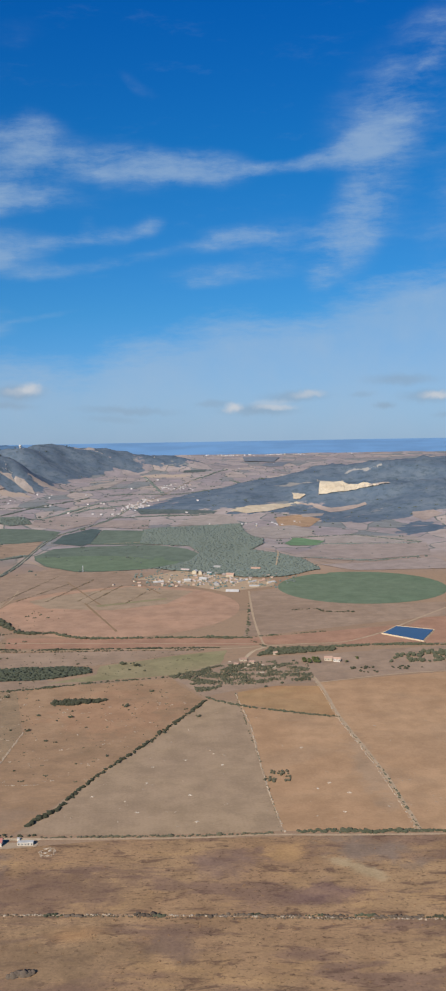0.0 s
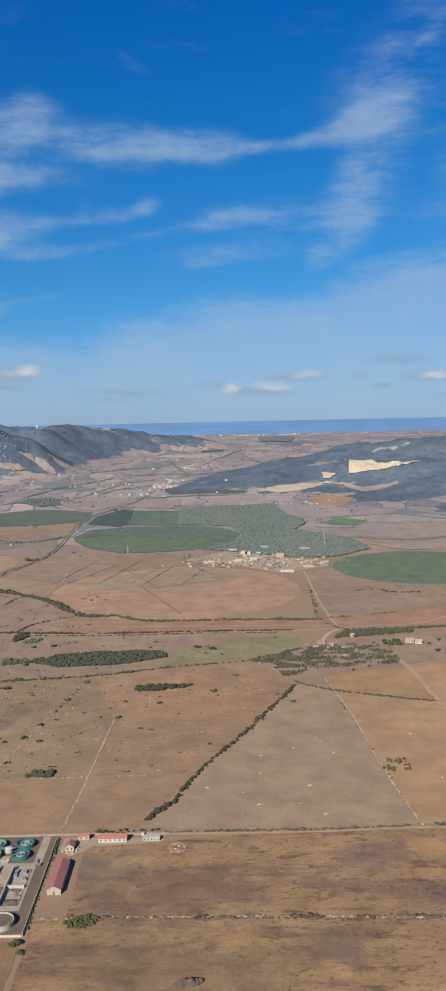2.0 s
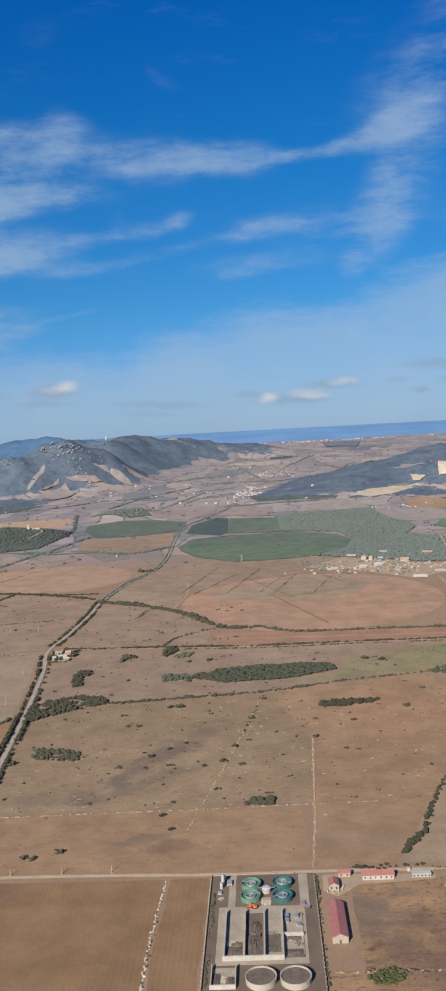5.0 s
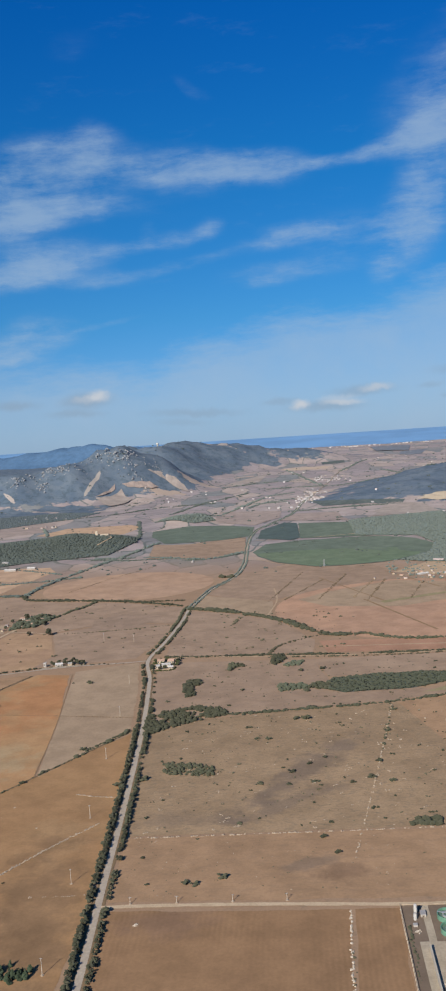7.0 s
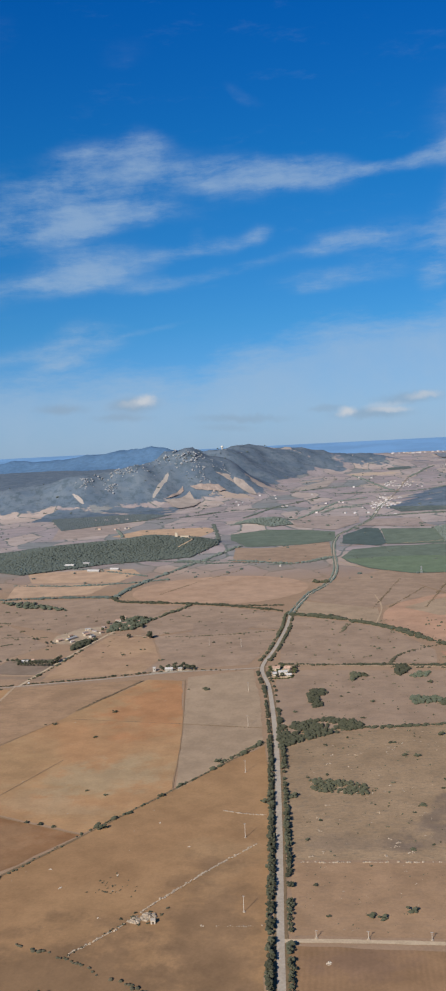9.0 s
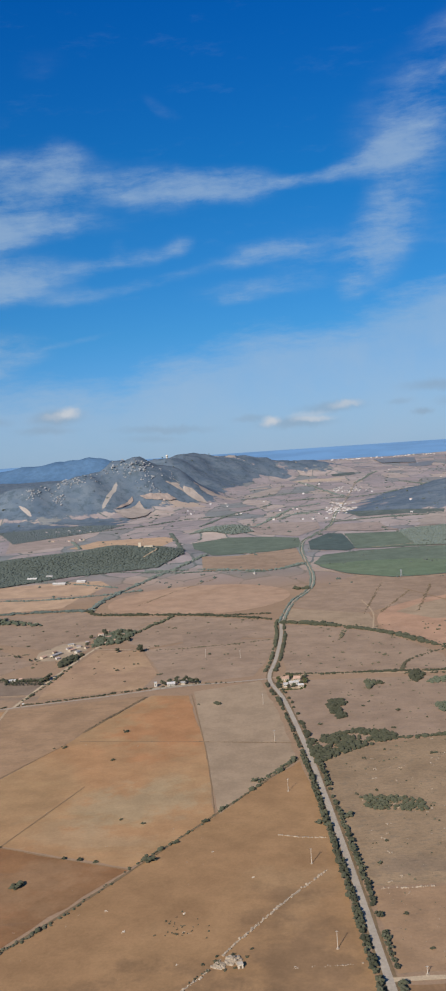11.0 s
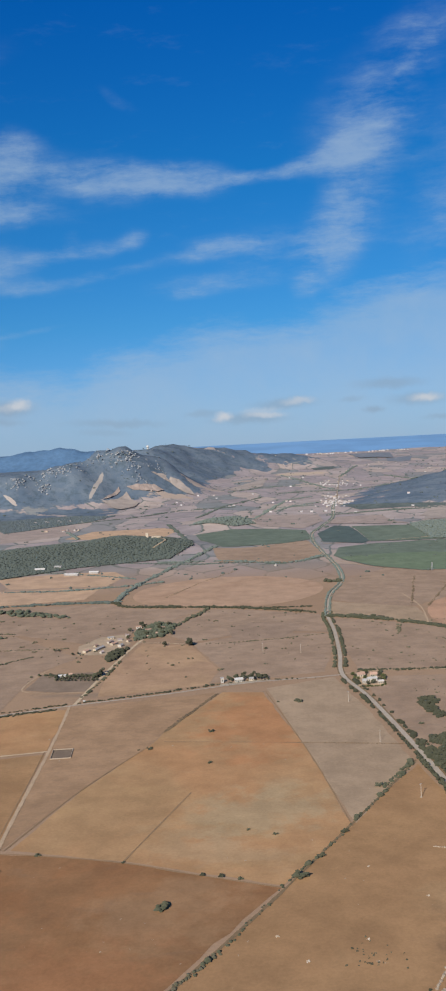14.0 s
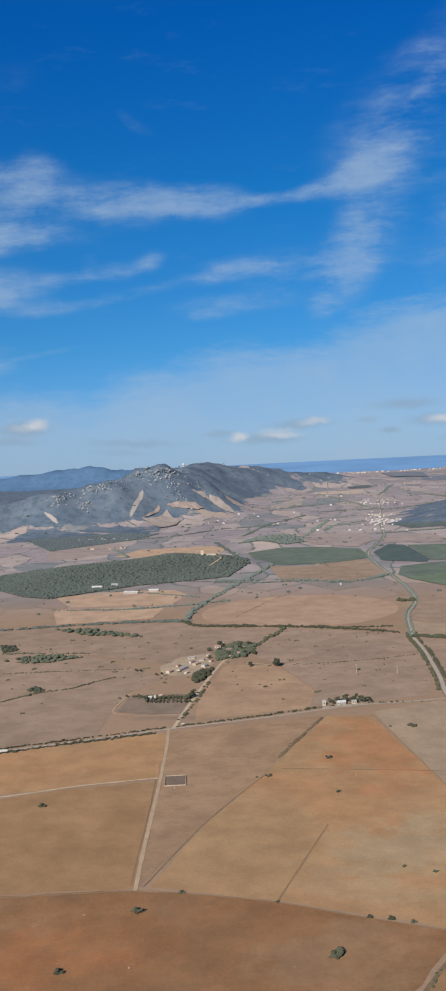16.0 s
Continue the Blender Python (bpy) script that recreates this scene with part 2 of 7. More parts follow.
def grey(add, join, value):
    c = add("ShaderNodeCombineColor")
    for i in range(3):
        join(value, c.inputs[i])
    return c.outputs[0]


def place(add, join, turn=0.0, scale=(1, 1, 1)):
    """World position, turned and scaled."""
    g = add("ShaderNodeNewGeometry")
    m = add("ShaderNodeMapping")
    m.inputs["Rotation"].default_value = (0, 0, radians(turn))
    m.inputs["Scale"].default_value = scale
    join(g.outputs["Position"], m.inputs["Vector"])
    return m.outputs[0]


def soil(name, main, second, spot, turn=0.0, rows=0.0, row_width=3.0, patch=0.012, streak=1.0, spots=0.5, tone_patches=(), fine_streak=0.16, sharp=0.0, grain=0.085, mottle=None, layers=()):
    """Farmland: broad patches, drawn-out streaks along the tillage, small spots of weeds or stones, fine grain."""
    m, add, join, bsdf = shader(name, 0.95, 0.1)
    p = place(add, join)
    along = place(add, join, turn, (1.0 / streak, 1.0, 1.0))
    broad = noise_tex(add, join, p, patch, 5, 0.6, 0.6)
    colour = blend(add, join, stretch(add, join, broad, 0.34, 0.66), main, second)
    lines = noise_tex(add, join, along, fine_streak, 7, 0.66)
    colour = blend(add, join, stretch(add, join, lines, 0.42 + sharp, 0.78 - 1.6 * sharp, 0.0, spots), colour, spot)
    for tone, amount, scale, long, lo, hi in layers:
        drawn = noise_tex(add, join, place(add, join, turn + 4, (1.0 / long, 1.0, 1.0)), scale, 7, 0.68, 0.4)
        colour = blend(add, join, stretch(add, join, drawn, lo, hi, 0.0, amount), colour, tone)
    if mottle:
        tone, amount, scale, long = mottle
        tufts = noise_tex(add, join, place(add, join, turn, (1.0 / long, 1.0, 1.0)), scale, 6, 0.72)
        where = stretch(add, join, noise_tex(add, join, place(add, join, turn, (0.6, 1.0, 1.0)), 0.05, 5, 0.65), 0.40, 0.62, 0.06, 1.0)
        thick = add("ShaderNodeMath", operation="MULTIPLY")
        join(stretch(add, join, tufts, 0.49, 0.56, 0.0, amount), thick.inputs[0]), join(where, thick.inputs[1])
        colour = blend(add, join, thick.outputs[0], colour, tone)
    if rows:
        lined = place(add, join, turn)
        w = add("ShaderNodeTexWave")
        w.wave_type, w.bands_direction = "BANDS", "Y"
        w.inputs["Scale"].default_value = 0.314 / row_width
        w.inputs["Distortion"].default_value, w.inputs["Detail"].default_value, w.inputs["Detail Scale"].default_value = 1.6, 3, 0.6
        join(lined, w.inputs["Vector"])
        faded = noise_tex(add, join, p, 0.02, 3)
        amount = add("ShaderNodeMath", operation="MULTIPLY")
        join(w.outputs["Fac"], amount.inputs[0]), join(stretch(add, join, faded, 0.35, 0.65, 0.0, rows), amount.inputs[1])
        colour = blend(add, join, amount.outputs[0], colour, tuple(0.72 * c for c in main))
    # soft-edged ovals of another tone
    for x, y, rx, ry, angle, tone, amount in tone_patches:
        m2 = add("ShaderNodeMapping")
        m2.vector_type = "TEXTURE"
        m2.inputs["Location"].default_value, m2.inputs["Rotation"].default_value, m2.inputs["Scale"].default_value = (x, y, 0), (0, 0, radians(angle)), (rx, ry, 1)
        join(p, m2.inputs["Vector"])
        reach = add("ShaderNodeVectorMath", operation="LENGTH")
        join(m2.outputs[0], reach.inputs[0])
        edge = add("ShaderNodeMath", operation="ADD")
        join(reach.outputs["Value"], edge.inputs[0]), join(stretch(add, join, noise_tex(add, join, p, 0.06, 6, 0.65), 0.25, 0.75, -0.55, 0.55), edge.inputs[1])
        colour = blend(add, join, stretch(add, join, edge.outputs[0], 0.35, 1.15, amount, 0.0), colour, tone)
    fine = noise_tex(add, join, p, 0.7, 6, 0.7)
    colour = blend(add, join, 1.0, colour, grey(add, join, stretch(add, join, fine, 0.25, 0.75, 1 - grain, 1 + grain)), "MULTIPLY")
    medium = noise_tex(add, join, p, 0.05, 5, 0.65)
    colour = blend(add, join, 1.0, colour, grey(add, join, stretch(add, join, medium, 0.3, 0.7, 0.86, 1.12)), "MULTIPLY")
    join(colour, bsdf.inputs["Base Color"])
    bump = add("ShaderNodeBump")
    bump.inputs["Strength"].default_value, bump.inputs["Distance"].default_value = 0.25, 0.25
    join(fine, bump.inputs["Height"]), join(bump.outputs[0], bsdf.inputs["Normal"])
    return m


def plain(name, a, b, scale=1.0, rough=0.85, specular=0.25, metal=0.0, bump_height=0.02, per_object=0.0):
    """A surface of two tones at two scales with a little relief."""
    m, add, join, bsdf = shader(name, rough, specular)
    p = place(add, join)
    colour = blend(add, join, stretch(add, join, noise_tex(add, join, p, scale, 5, 0.6), 0.3, 0.7), a, b)
    fine = noise_tex(add, join, p, scale * 9, 4, 0.7)
    colour = blend(add, join, 1.0, colour, grey(add, join, stretch(add, join, fine, 0.2, 0.8, 0.82, 1.14)), "MULTIPLY")
    if per_object:
        info = add("ShaderNodeObjectInfo")
        colour = blend(add, join, 1.0, colour, grey(add, join, stretch(add, join, info.outputs["Random"], 0.0, 1.0, 1 - per_object, 1 + per_object)), "MULTIPLY")
    join(colour, bsdf.inputs["Base Color"])
    bsdf.inputs["Metallic"].default_value = metal
    bump = add("ShaderNodeBump")
    bump.inputs["Strength"].default_value, bump.inputs["Distance"].default_value = 0.4, bump_height
    join(fine, bump.inputs["Height"]), join(bump.outputs[0], bsdf.inputs["Normal"])
    return m


def leaf_material(name, a, b, c):
    m, add, join, bsdf = shader(name, 0.85, 0.15, 1.0)
    p = place(add, join)
    island = add("ShaderNodeNewGeometry").outputs["Random Per Island"]
    info = add("ShaderNodeObjectInfo").outputs["Random"]
    colour = blend(add, join, island, a, b)
    colour = blend(add, join, stretch(add, join, noise_tex(add, join, p, 0.9, 5, 0.7), 0.45, 0.75), colour, c)
    colour = blend(add, join, 1.0, colour, grey(add, join, stretch(add, join, info, 0.0, 1.0, 0.75, 1.25)), "MULTIPLY")
    join(colour, bsdf.inputs["Base Color"])
    bump = add("ShaderNodeBump")
    bump.inputs["Strength"].default_value, bump.inputs["Distance"].default_value = 0.8, 0.3
    join(noise_tex(add, join, p, 2.5, 4, 0.7), bump.inputs["Height"]), join(bump.outputs[0], bsdf.inputs["Normal"])
    return m


# bare scars on the hills: place, half sizes, turn, colour, raggedness
SCARS = [
    (60, 1990, 50, 10, 25, (0.44, 0.37, 0.28), 0.9), (420, 2180, 30, 12, 20, (0.30, 0.29, 0.27), 1.0), (330, 2330, 40, 10, 0, (0.32, 0.30, 0.27), 1.0),
    (-727, 2360, 5, 62, -10, (0.34, 0.30, 0.26), 0.3), (-380, 2830, 40, 22, 20, (0.34, 0.27, 0.22), 0.6), (-190, 3020, 90, 50, 10, (0.44, 0.34, 0.25), 0.4),
    (-900, 2245, 22, 5, -40, (0.36, 0.31, 0.27), 0.4), (-470, 3220, 40, 24, 0, (0.34, 0.29, 0.25), 0.6), (180, 2230, 50, 18, 20, (0.27, 0.25, 0.22), 1.0),
    (-560, 2420, 50, 22, 20, (0.36, 0.28, 0.22), 0.5), (-480, 2560, 60, 26, 10, (0.38, 0.30, 0.24), 0.5),
]


def countryside():
    """The open land: pasture near by, a quilt of small fields with hedges further on, scrub on the hills. Haze is
    painted into the quilt and the scrub.
    """
    m, add, join, bsdf = shader("countryside", 0.95, 0.1)
    p = place(add, join)
    broad = noise_tex(add, join, p, 0.006, 5, 0.6, 0.8)
    pasture = blend(add, join, stretch(add, join, broad, 0.38, 0.62), (0.320, 0.212, 0.132), (0.290, 0.190, 0.118))
    tufts = noise_tex(add, join, p, 0.12, 6, 0.68)
    pasture = blend(add, join, stretch(add, join, tufts, 0.52, 0.74, 0.0, 0.55), pasture, (0.165, 0.130, 0.090))
    wet = noise_tex(add, join, place(add, join, 35, (0.35, 1, 1)), 0.013, 4, 0.6, 1.0)
    pasture = blend(add, join, stretch(add, join, wet, 0.60, 0.75, 0.0, 0.55), pasture, (0.150, 0.125, 0.100))

    bent = add("ShaderNodeVectorMath", operation="ADD")
    wob = add("ShaderNodeTexNoise")
    wob.inputs["Scale"].default_value, wob.inputs["Detail"].default_value = 0.008, 2
    join(p, wob.inputs["Vector"])
    amp = add("ShaderNodeVectorMath", operation="MULTIPLY")
    amp.inputs[1].default_value = (70, 70, 0)
    join(wob.outputs["Color"], amp.inputs[0]), join(p, bent.inputs[0]), join(amp.outputs[0], bent.inputs[1])
    quilt = add("ShaderNodeTexVoronoi", feature="F1", voronoi_dimensions="2D")
    edge = add("ShaderNodeTexVoronoi", feature="DISTANCE_TO_EDGE", voronoi_dimensions="2D")
    sheared = add("ShaderNodeMapping")
    sheared.inputs["Rotation"].default_value, sheared.inputs["Scale"].default_value = (0, 0, radians(20)), (1.0, 0.55, 1)
    join(bent.outputs[0], sheared.inputs["Vector"])
    for v in (quilt, edge):
        v.inputs["Scale"].default_value, v.inputs["Randomness"].default_value = 0.017, 0.95
        join(sheared.outputs[0], v.inputs["Vector"])
    pick = add("ShaderNodeSeparateColor")
    join(quilt.outputs["Color"], pick.inputs[0])
    ramp = add("ShaderNodeValToRGB")
    ramp.color_ramp.interpolation = "CONSTANT"
    # field tones greyed and blued: haze over the far plain, painted in
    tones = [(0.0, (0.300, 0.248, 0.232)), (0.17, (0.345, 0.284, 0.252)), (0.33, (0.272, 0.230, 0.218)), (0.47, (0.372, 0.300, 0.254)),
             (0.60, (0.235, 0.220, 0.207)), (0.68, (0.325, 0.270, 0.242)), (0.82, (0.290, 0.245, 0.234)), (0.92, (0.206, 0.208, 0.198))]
    ramp.color_ramp.elements[0].color = (*tones[0][1], 1)
    ramp.color_ramp.elements[1].position, ramp.color_ramp.elements[1].color = tones[1][0], (*tones[1][1], 1)
    for pos, c in tones[2:]:
        e = ramp.color_ramp.elements.new(pos)
        e.color = (*c, 1)
    join(pick.outputs[0], ramp.inputs[0])
    fields = blend(add, join, 1.0, ramp.outputs[0], grey(add, join, stretch(add, join, noise_tex(add, join, p, 0.03, 5), 0.3, 0.7, 0.88, 1.12)), "MULTIPLY")
    hedge = stretch(add, join, edge.outputs["Distance"], 0.016, 0.040, 1.0, 0.0)
    broken = add("ShaderNodeMath", operation="MULTIPLY")
    join(hedge, broken.inputs[0]), join(stretch(add, join, noise_tex(add, join, p, 0.025, 3), 0.39, 0.50), broken.inputs[1])
    # far hedges paled by the same painted haze
    fields = blend(add, join, broken.outputs[0], fields, (0.135, 0.148, 0.132))

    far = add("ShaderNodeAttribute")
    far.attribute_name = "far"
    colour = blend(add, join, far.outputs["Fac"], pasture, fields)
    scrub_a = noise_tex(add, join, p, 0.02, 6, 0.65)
    # scrub tones lifted towards slate blue: aerial haze put into the colour
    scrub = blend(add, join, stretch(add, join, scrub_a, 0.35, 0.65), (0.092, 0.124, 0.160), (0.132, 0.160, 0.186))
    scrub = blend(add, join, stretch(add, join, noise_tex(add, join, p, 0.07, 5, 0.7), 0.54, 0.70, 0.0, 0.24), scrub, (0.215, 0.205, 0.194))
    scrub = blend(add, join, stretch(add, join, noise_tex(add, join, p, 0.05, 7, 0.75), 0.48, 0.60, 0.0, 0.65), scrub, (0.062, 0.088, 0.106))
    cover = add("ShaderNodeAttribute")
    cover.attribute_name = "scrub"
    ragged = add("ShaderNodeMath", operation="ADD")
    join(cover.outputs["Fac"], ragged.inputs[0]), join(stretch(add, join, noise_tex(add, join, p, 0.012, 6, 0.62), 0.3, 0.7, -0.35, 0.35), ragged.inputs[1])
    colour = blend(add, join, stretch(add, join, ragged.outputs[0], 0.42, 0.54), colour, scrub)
    for x, y, rx, ry, angle, tone, rag in SCARS:
        m2 = add("ShaderNodeMapping")
        m2.vector_type = "TEXTURE"
        m2.inputs["Location"].default_value, m2.inputs["Rotation"].default_value, m2.inputs["Scale"].default_value = (x, y, 0), (0, 0, radians(angle)), (rx, ry, 1000)
        join(p, m2.inputs["Vector"])
        reach = add("ShaderNodeVectorMath", operation="LENGTH")
        join(m2.outputs[0], reach.inputs[0])
        edge = add("ShaderNodeMath", operation="ADD")
        join(reach.outputs["Value"], edge.inputs[0]), join(stretch(add, join, noise_tex(add, join, p, 0.03, 6, 0.65), 0.25, 0.75, -rag, rag), edge.inputs[1])
        colour = blend(add, join, stretch(add, join, edge.outputs[0], 0.80, 1.0, 1.0, 0.0), colour, tone)
    fine = noise_tex(add, join, p, 0.7, 6, 0.7)
    colour = blend(add, join, 1.0, colour, grey(add, join, stretch(add, join, fine, 0.25, 0.75, 0.90, 1.09)), "MULTIPLY")
    join(colour, bsdf.inputs["Base Color"])
    bump = add("ShaderNodeBump")
    bump.inputs["Strength"].default_value, bump.inputs["Distance"].default_value = 0.35, 0.3
    join(fine, bump.inputs["Height"]), join(bump.outputs[0], bsdf.inputs["Normal"])
    return m


M_LAND = countryside()
DARK = (0.17, 0.125, 0.09)
M_TAN = soil("tan_soil", (0.328, 0.194, 0.095), (0.290, 0.168, 0.082), (0.240, 0.148, 0.074), spots=0.3, layers=(((0.265, 0.155, 0.072), 0.5, 0.010, 2.0, 0.50, 0.66), ((0.345, 0.225, 0.118), 0.4, 0.016, 1.5, 0.54, 0.68)),
             # two broad ovals darken the road side and the near end
             tone_patches=((-352, 465, 26, 85, 8, (0.212, 0.130, 0.070), 0.75), (-405, 440, 62, 48, 0, (0.190, 0.116, 0.062), 0.8)))
M_TAN2 = soil("tan_soil_striped", (0.411, 0.255, 0.141), (0.370, 0.223, 0.121), (0.316, 0.193, 0.109), 84, 0.08, 2.5, spots=0.3, layers=(((0.34, 0.225, 0.135), 0.5, 0.016, 2.0, 0.50, 0.64),),
              tone_patches=((86, 562, 12, 66, 4, (0.325, 0.222, 0.138), 0.7), (150, 600, 60, 40, 0, (0.345, 0.215, 0.122), 0.5)))
M_ORANGE = soil("orange_soil", (0.374, 0.206, 0.098), (0.350, 0.218, 0.110), (0.302, 0.178, 0.093), spots=0.25, layers=(((0.345, 0.225, 0.108), 0.6, 0.013, 2.2, 0.50, 0.64), ((0.420, 0.270, 0.150), 0.5, 0.06, 1.6, 0.62, 0.72)),
                tone_patches=((-440, 640, 50, 30, 30, (0.360, 0.261, 0.148), 0.8), (-455, 600, 40, 16, -15, (0.380, 0.251, 0.138), 0.7), (-428, 775, 42, 75, -8, (0.372, 0.178, 0.080), 0.75), (-505, 640, 40, 50, 10, (0.315, 0.190, 0.094), 0.5)))
M_RED = soil("red_soil", (0.258, 0.132, 0.060), (0.226, 0.122, 0.059), (0.175, 0.100, 0.050), spots=0.3, layers=(((0.300, 0.180, 0.094), 0.55, 0.018, 1.6, 0.52, 0.66), ((0.285, 0.130, 0.056), 0.5, 0.012, 1.4, 0.52, 0.64), ((0.20, 0.125, 0.075), 0.5, 0.05, 2.4, 0.56, 0.68)),
             tone_patches=((-515, 505, 50, 30, 20, (0.305, 0.142, 0.066), 0.5), (-480, 560, 40, 16, 20, (0.285, 0.170, 0.090), 0.6), (-620, 560, 60, 30, 0, (0.330, 0.140, 0.058), 0.6)))
M_CLAY = soil("clay_strip", (0.358, 0.201, 0.125), (0.323, 0.183, 0.117), (0.270, 0.172, 0.111), spots=0.3)
M_PLOUGH = soil("ploughed_soil", (0.275, 0.163, 0.086), (0.246, 0.146, 0.078), (0.204, 0.122, 0.062), 90, 0.34, 2.2, spots=0.3,
                tone_patches=((-296, 462, 22, 12, 0, (0.205, 0.125, 0.078), 0.7),))
M_STUBBLE = soil("grey_stubble", (0.330, 0.232, 0.142), (0.315, 0.221, 0.140), (0.275, 0.197, 0.129), 84, 0.10, 3.0, spots=0.3)
M_STUBBLE2 = soil("pale_stubble", (0.341, 0.245, 0.158), (0.316, 0.225, 0.144), (0.277, 0.202, 0.131), 96, 0.10, 3.4, spots=0.35)
M_DRY = soil("dry_grass", (0.352, 0.222, 0.116), (0.292, 0.178, 0.096), (0.190, 0.112, 0.066), 0, 0.0, patch=0.018, streak=3.0, spots=0.5, fine_streak=0.35, sharp=0.05, grain=0.15,
             layers=(((0.188, 0.116, 0.082), 0.75, 0.045, 3.5, 0.49, 0.60), ((0.410, 0.252, 0.116), 0.55, 0.038, 2.5, 0.52, 0.66), ((0.130, 0.078, 0.054), 0.75, 0.16, 2.6, 0.53, 0.63), ((0.085, 0.052, 0.034), 0.70, 0.60, 1.6, 0.56, 0.63)),
             tone_patches=((-24, 372, 16, 12, 0, (0.170, 0.110, 0.078), 0.8), (-130, 438, 20, 24, -25, (0.205, 0.145, 0.105), 0.85), (70, 455, 26, 16, -35, (0.215, 0.155, 0.112), 0.85), (28, 452, 18, 12, -35, (0.420, 0.250, 0.110), 0.7),
                     # the wide ovals at x -90 darken the west of the grass
                     (62, 437, 20, 6, -35, (0.400, 0.300, 0.170), 0.7), (-90, 418, 50, 26, 0, (0.165, 0.102, 0.072), 0.65), (-69, 380, 16, 8, 10, (0.360, 0.195, 0.085), 0.6), (-90, 365, 62, 26, 0, (0.200, 0.132, 0.076), 0.6), (46, 413, 20, 12, 0, (0.180, 0.110, 0.090), 0.65), (-5, 440, 16, 14, 0, (0.215, 0.140, 0.105), 0.5)))
M_DRY2 = soil("straw_grass", (0.395, 0.256, 0.148), (0.340, 0.217, 0.133), (0.260, 0.169, 0.106), 20, 0.3, 4.0, spots=0.45)
M_PASTURE = soil("bare_pasture", (0.318, 0.218, 0.128), (0.270, 0.184, 0.108), (0.178, 0.140, 0.096), 8, 0.0, patch=0.009, streak=2.0, spots=0.7, fine_streak=0.45, sharp=0.04, grain=0.13,
                 tone_patches=((-232, 625, 70, 13, 58, DARK, 0.75), (-245, 575, 40, 10, 40, DARK, 0.6), (-333, 765, 12, 45, 5, DARK, 0.7), (-290, 800, 30, 25, 0, (0.220, 0.156, 0.110), 0.6), (-262, 790, 20, 10, 0, DARK, 0.6), (-300, 560, 30, 10, 0, DARK, 0.4)))
M_PASTURE2 = soil("brown_pasture", (0.340, 0.214, 0.122), (0.296, 0.186, 0.106), (0.200, 0.137, 0.092), 8, 0.0, patch=0.01, streak=2.0, spots=0.45, layers=(((0.235, 0.155, 0.092), 0.55, 0.02, 2.0, 0.53, 0.66),), fine_streak=0.3,
                  tone_patches=((-222, 500, 14, 10, 0, (0.195, 0.122, 0.075), 0.7), (-234, 510, 16, 6, 30, DARK, 0.6), (-130, 500, 26, 14, 0, (0.265, 0.182, 0.120), 0.6), (-85, 680, 55, 60, 20, (0.350, 0.200, 0.112), 0.7)))
M_GREYPASTURE = soil("grey_pasture", (0.322, 0.224, 0.150), (0.285, 0.196, 0.130), (0.207, 0.158, 0.124), 8, 0.0, patch=0.008, streak=2.0, spots=0.45, fine_streak=0.25)
M_PALEORANGE = soil("pale_orange_soil", (0.400, 0.262, 0.170), (0.375, 0.240, 0.152), (0.33, 0.22, 0.145), 20, 0.25, 5.0, spots=0.3)
M_ROUND = soil("round_orange_soil", (0.415, 0.248, 0.155), (0.375, 0.232, 0.150), (0.34, 0.22, 0.145), 35, 0.3, 5.0, spots=0.3, fine_streak=0.06, streak=4.0)
# soils of far fields, with distance haze mixed into greyer, bluer tones
M_FARTAN = soil("hazed_tan_soil", (0.337, 0.265, 0.218), (0.309, 0.243, 0.204), (0.266, 0.216, 0.185), 12, 0.3, 6.0, spots=0.35)
M_FARPALE = soil("hazed_pale_soil", (0.350, 0.292, 0.246), (0.315, 0.262, 0.220), (0.280, 0.236, 0.202), 30, 0.3, 6.0, spots=0.35)
# distance haze is part of this blue base colour
M_FARHILLS = soil("hazed_hills", (0.082, 0.150, 0.240), (0.070, 0.134, 0.222), (0.10, 0.165, 0.245), patch=0.006, spots=0.35, fine_streak=0.02)
M_MAQUIS = soil("low_maquis", (0.082, 0.104, 0.096), (0.105, 0.125, 0.112), (0.20, 0.19, 0.165), 10, 0.0, patch=0.03, spots=0.55)
# distant copses paled to lilac-blue, the haze being in the colour
M_COPSE = soil("hazed_copse", (0.150, 0.168, 0.188), (0.172, 0.182, 0.196), (0.20, 0.195, 0.195), patch=0.02, spots=0.5)
M_GREEN = soil("irrigated_crop", (0.122, 0.149, 0.110), (0.139, 0.166, 0.121), (0.114, 0.130, 0.101), 30, 0.35, 6.0, spots=0.35)
M_GREEN_PALE = soil("watered_crop", (0.132, 0.172, 0.104), (0.146, 0.180, 0.112), (0.120, 0.150, 0.098), 30, 0.12, 6.0, spots=0.3, patch=0.006, streak=4.0)
M_GREEN2 = soil("dark_crop", (0.078, 0.104, 0.096), (0.090, 0.116, 0.102), (0.070, 0.092, 0.084), 60, 0.3, 6.0, spots=0.35)
M_BRIGHT = soil("bright_crop", (0.150, 0.235, 0.120), (0.138, 0.210, 0.112), (0.130, 0.170, 0.100), spots=0.3)
M_OLIVE = soil("olive_grass", (0.232, 0.206, 0.104), (0.275, 0.222, 0.122), (0.200, 0.174, 0.095), spots=0.5)
M_YELLOW = soil("straw_field", (0.470, 0.314, 0.196), (0.425, 0.285, 0.185), (0.360, 0.251, 0.170), 15, 0.3, 5.0, spots=0.3)
# wood floor in the crowns' hazed tone, hiding soil between them
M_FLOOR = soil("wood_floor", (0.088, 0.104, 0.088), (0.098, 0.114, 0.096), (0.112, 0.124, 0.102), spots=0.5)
M_YARD = soil("beaten_yard", (0.405, 0.302, 0.202), (0.360, 0.268, 0.178), (0.30, 0.22, 0.145), spots=0.5)
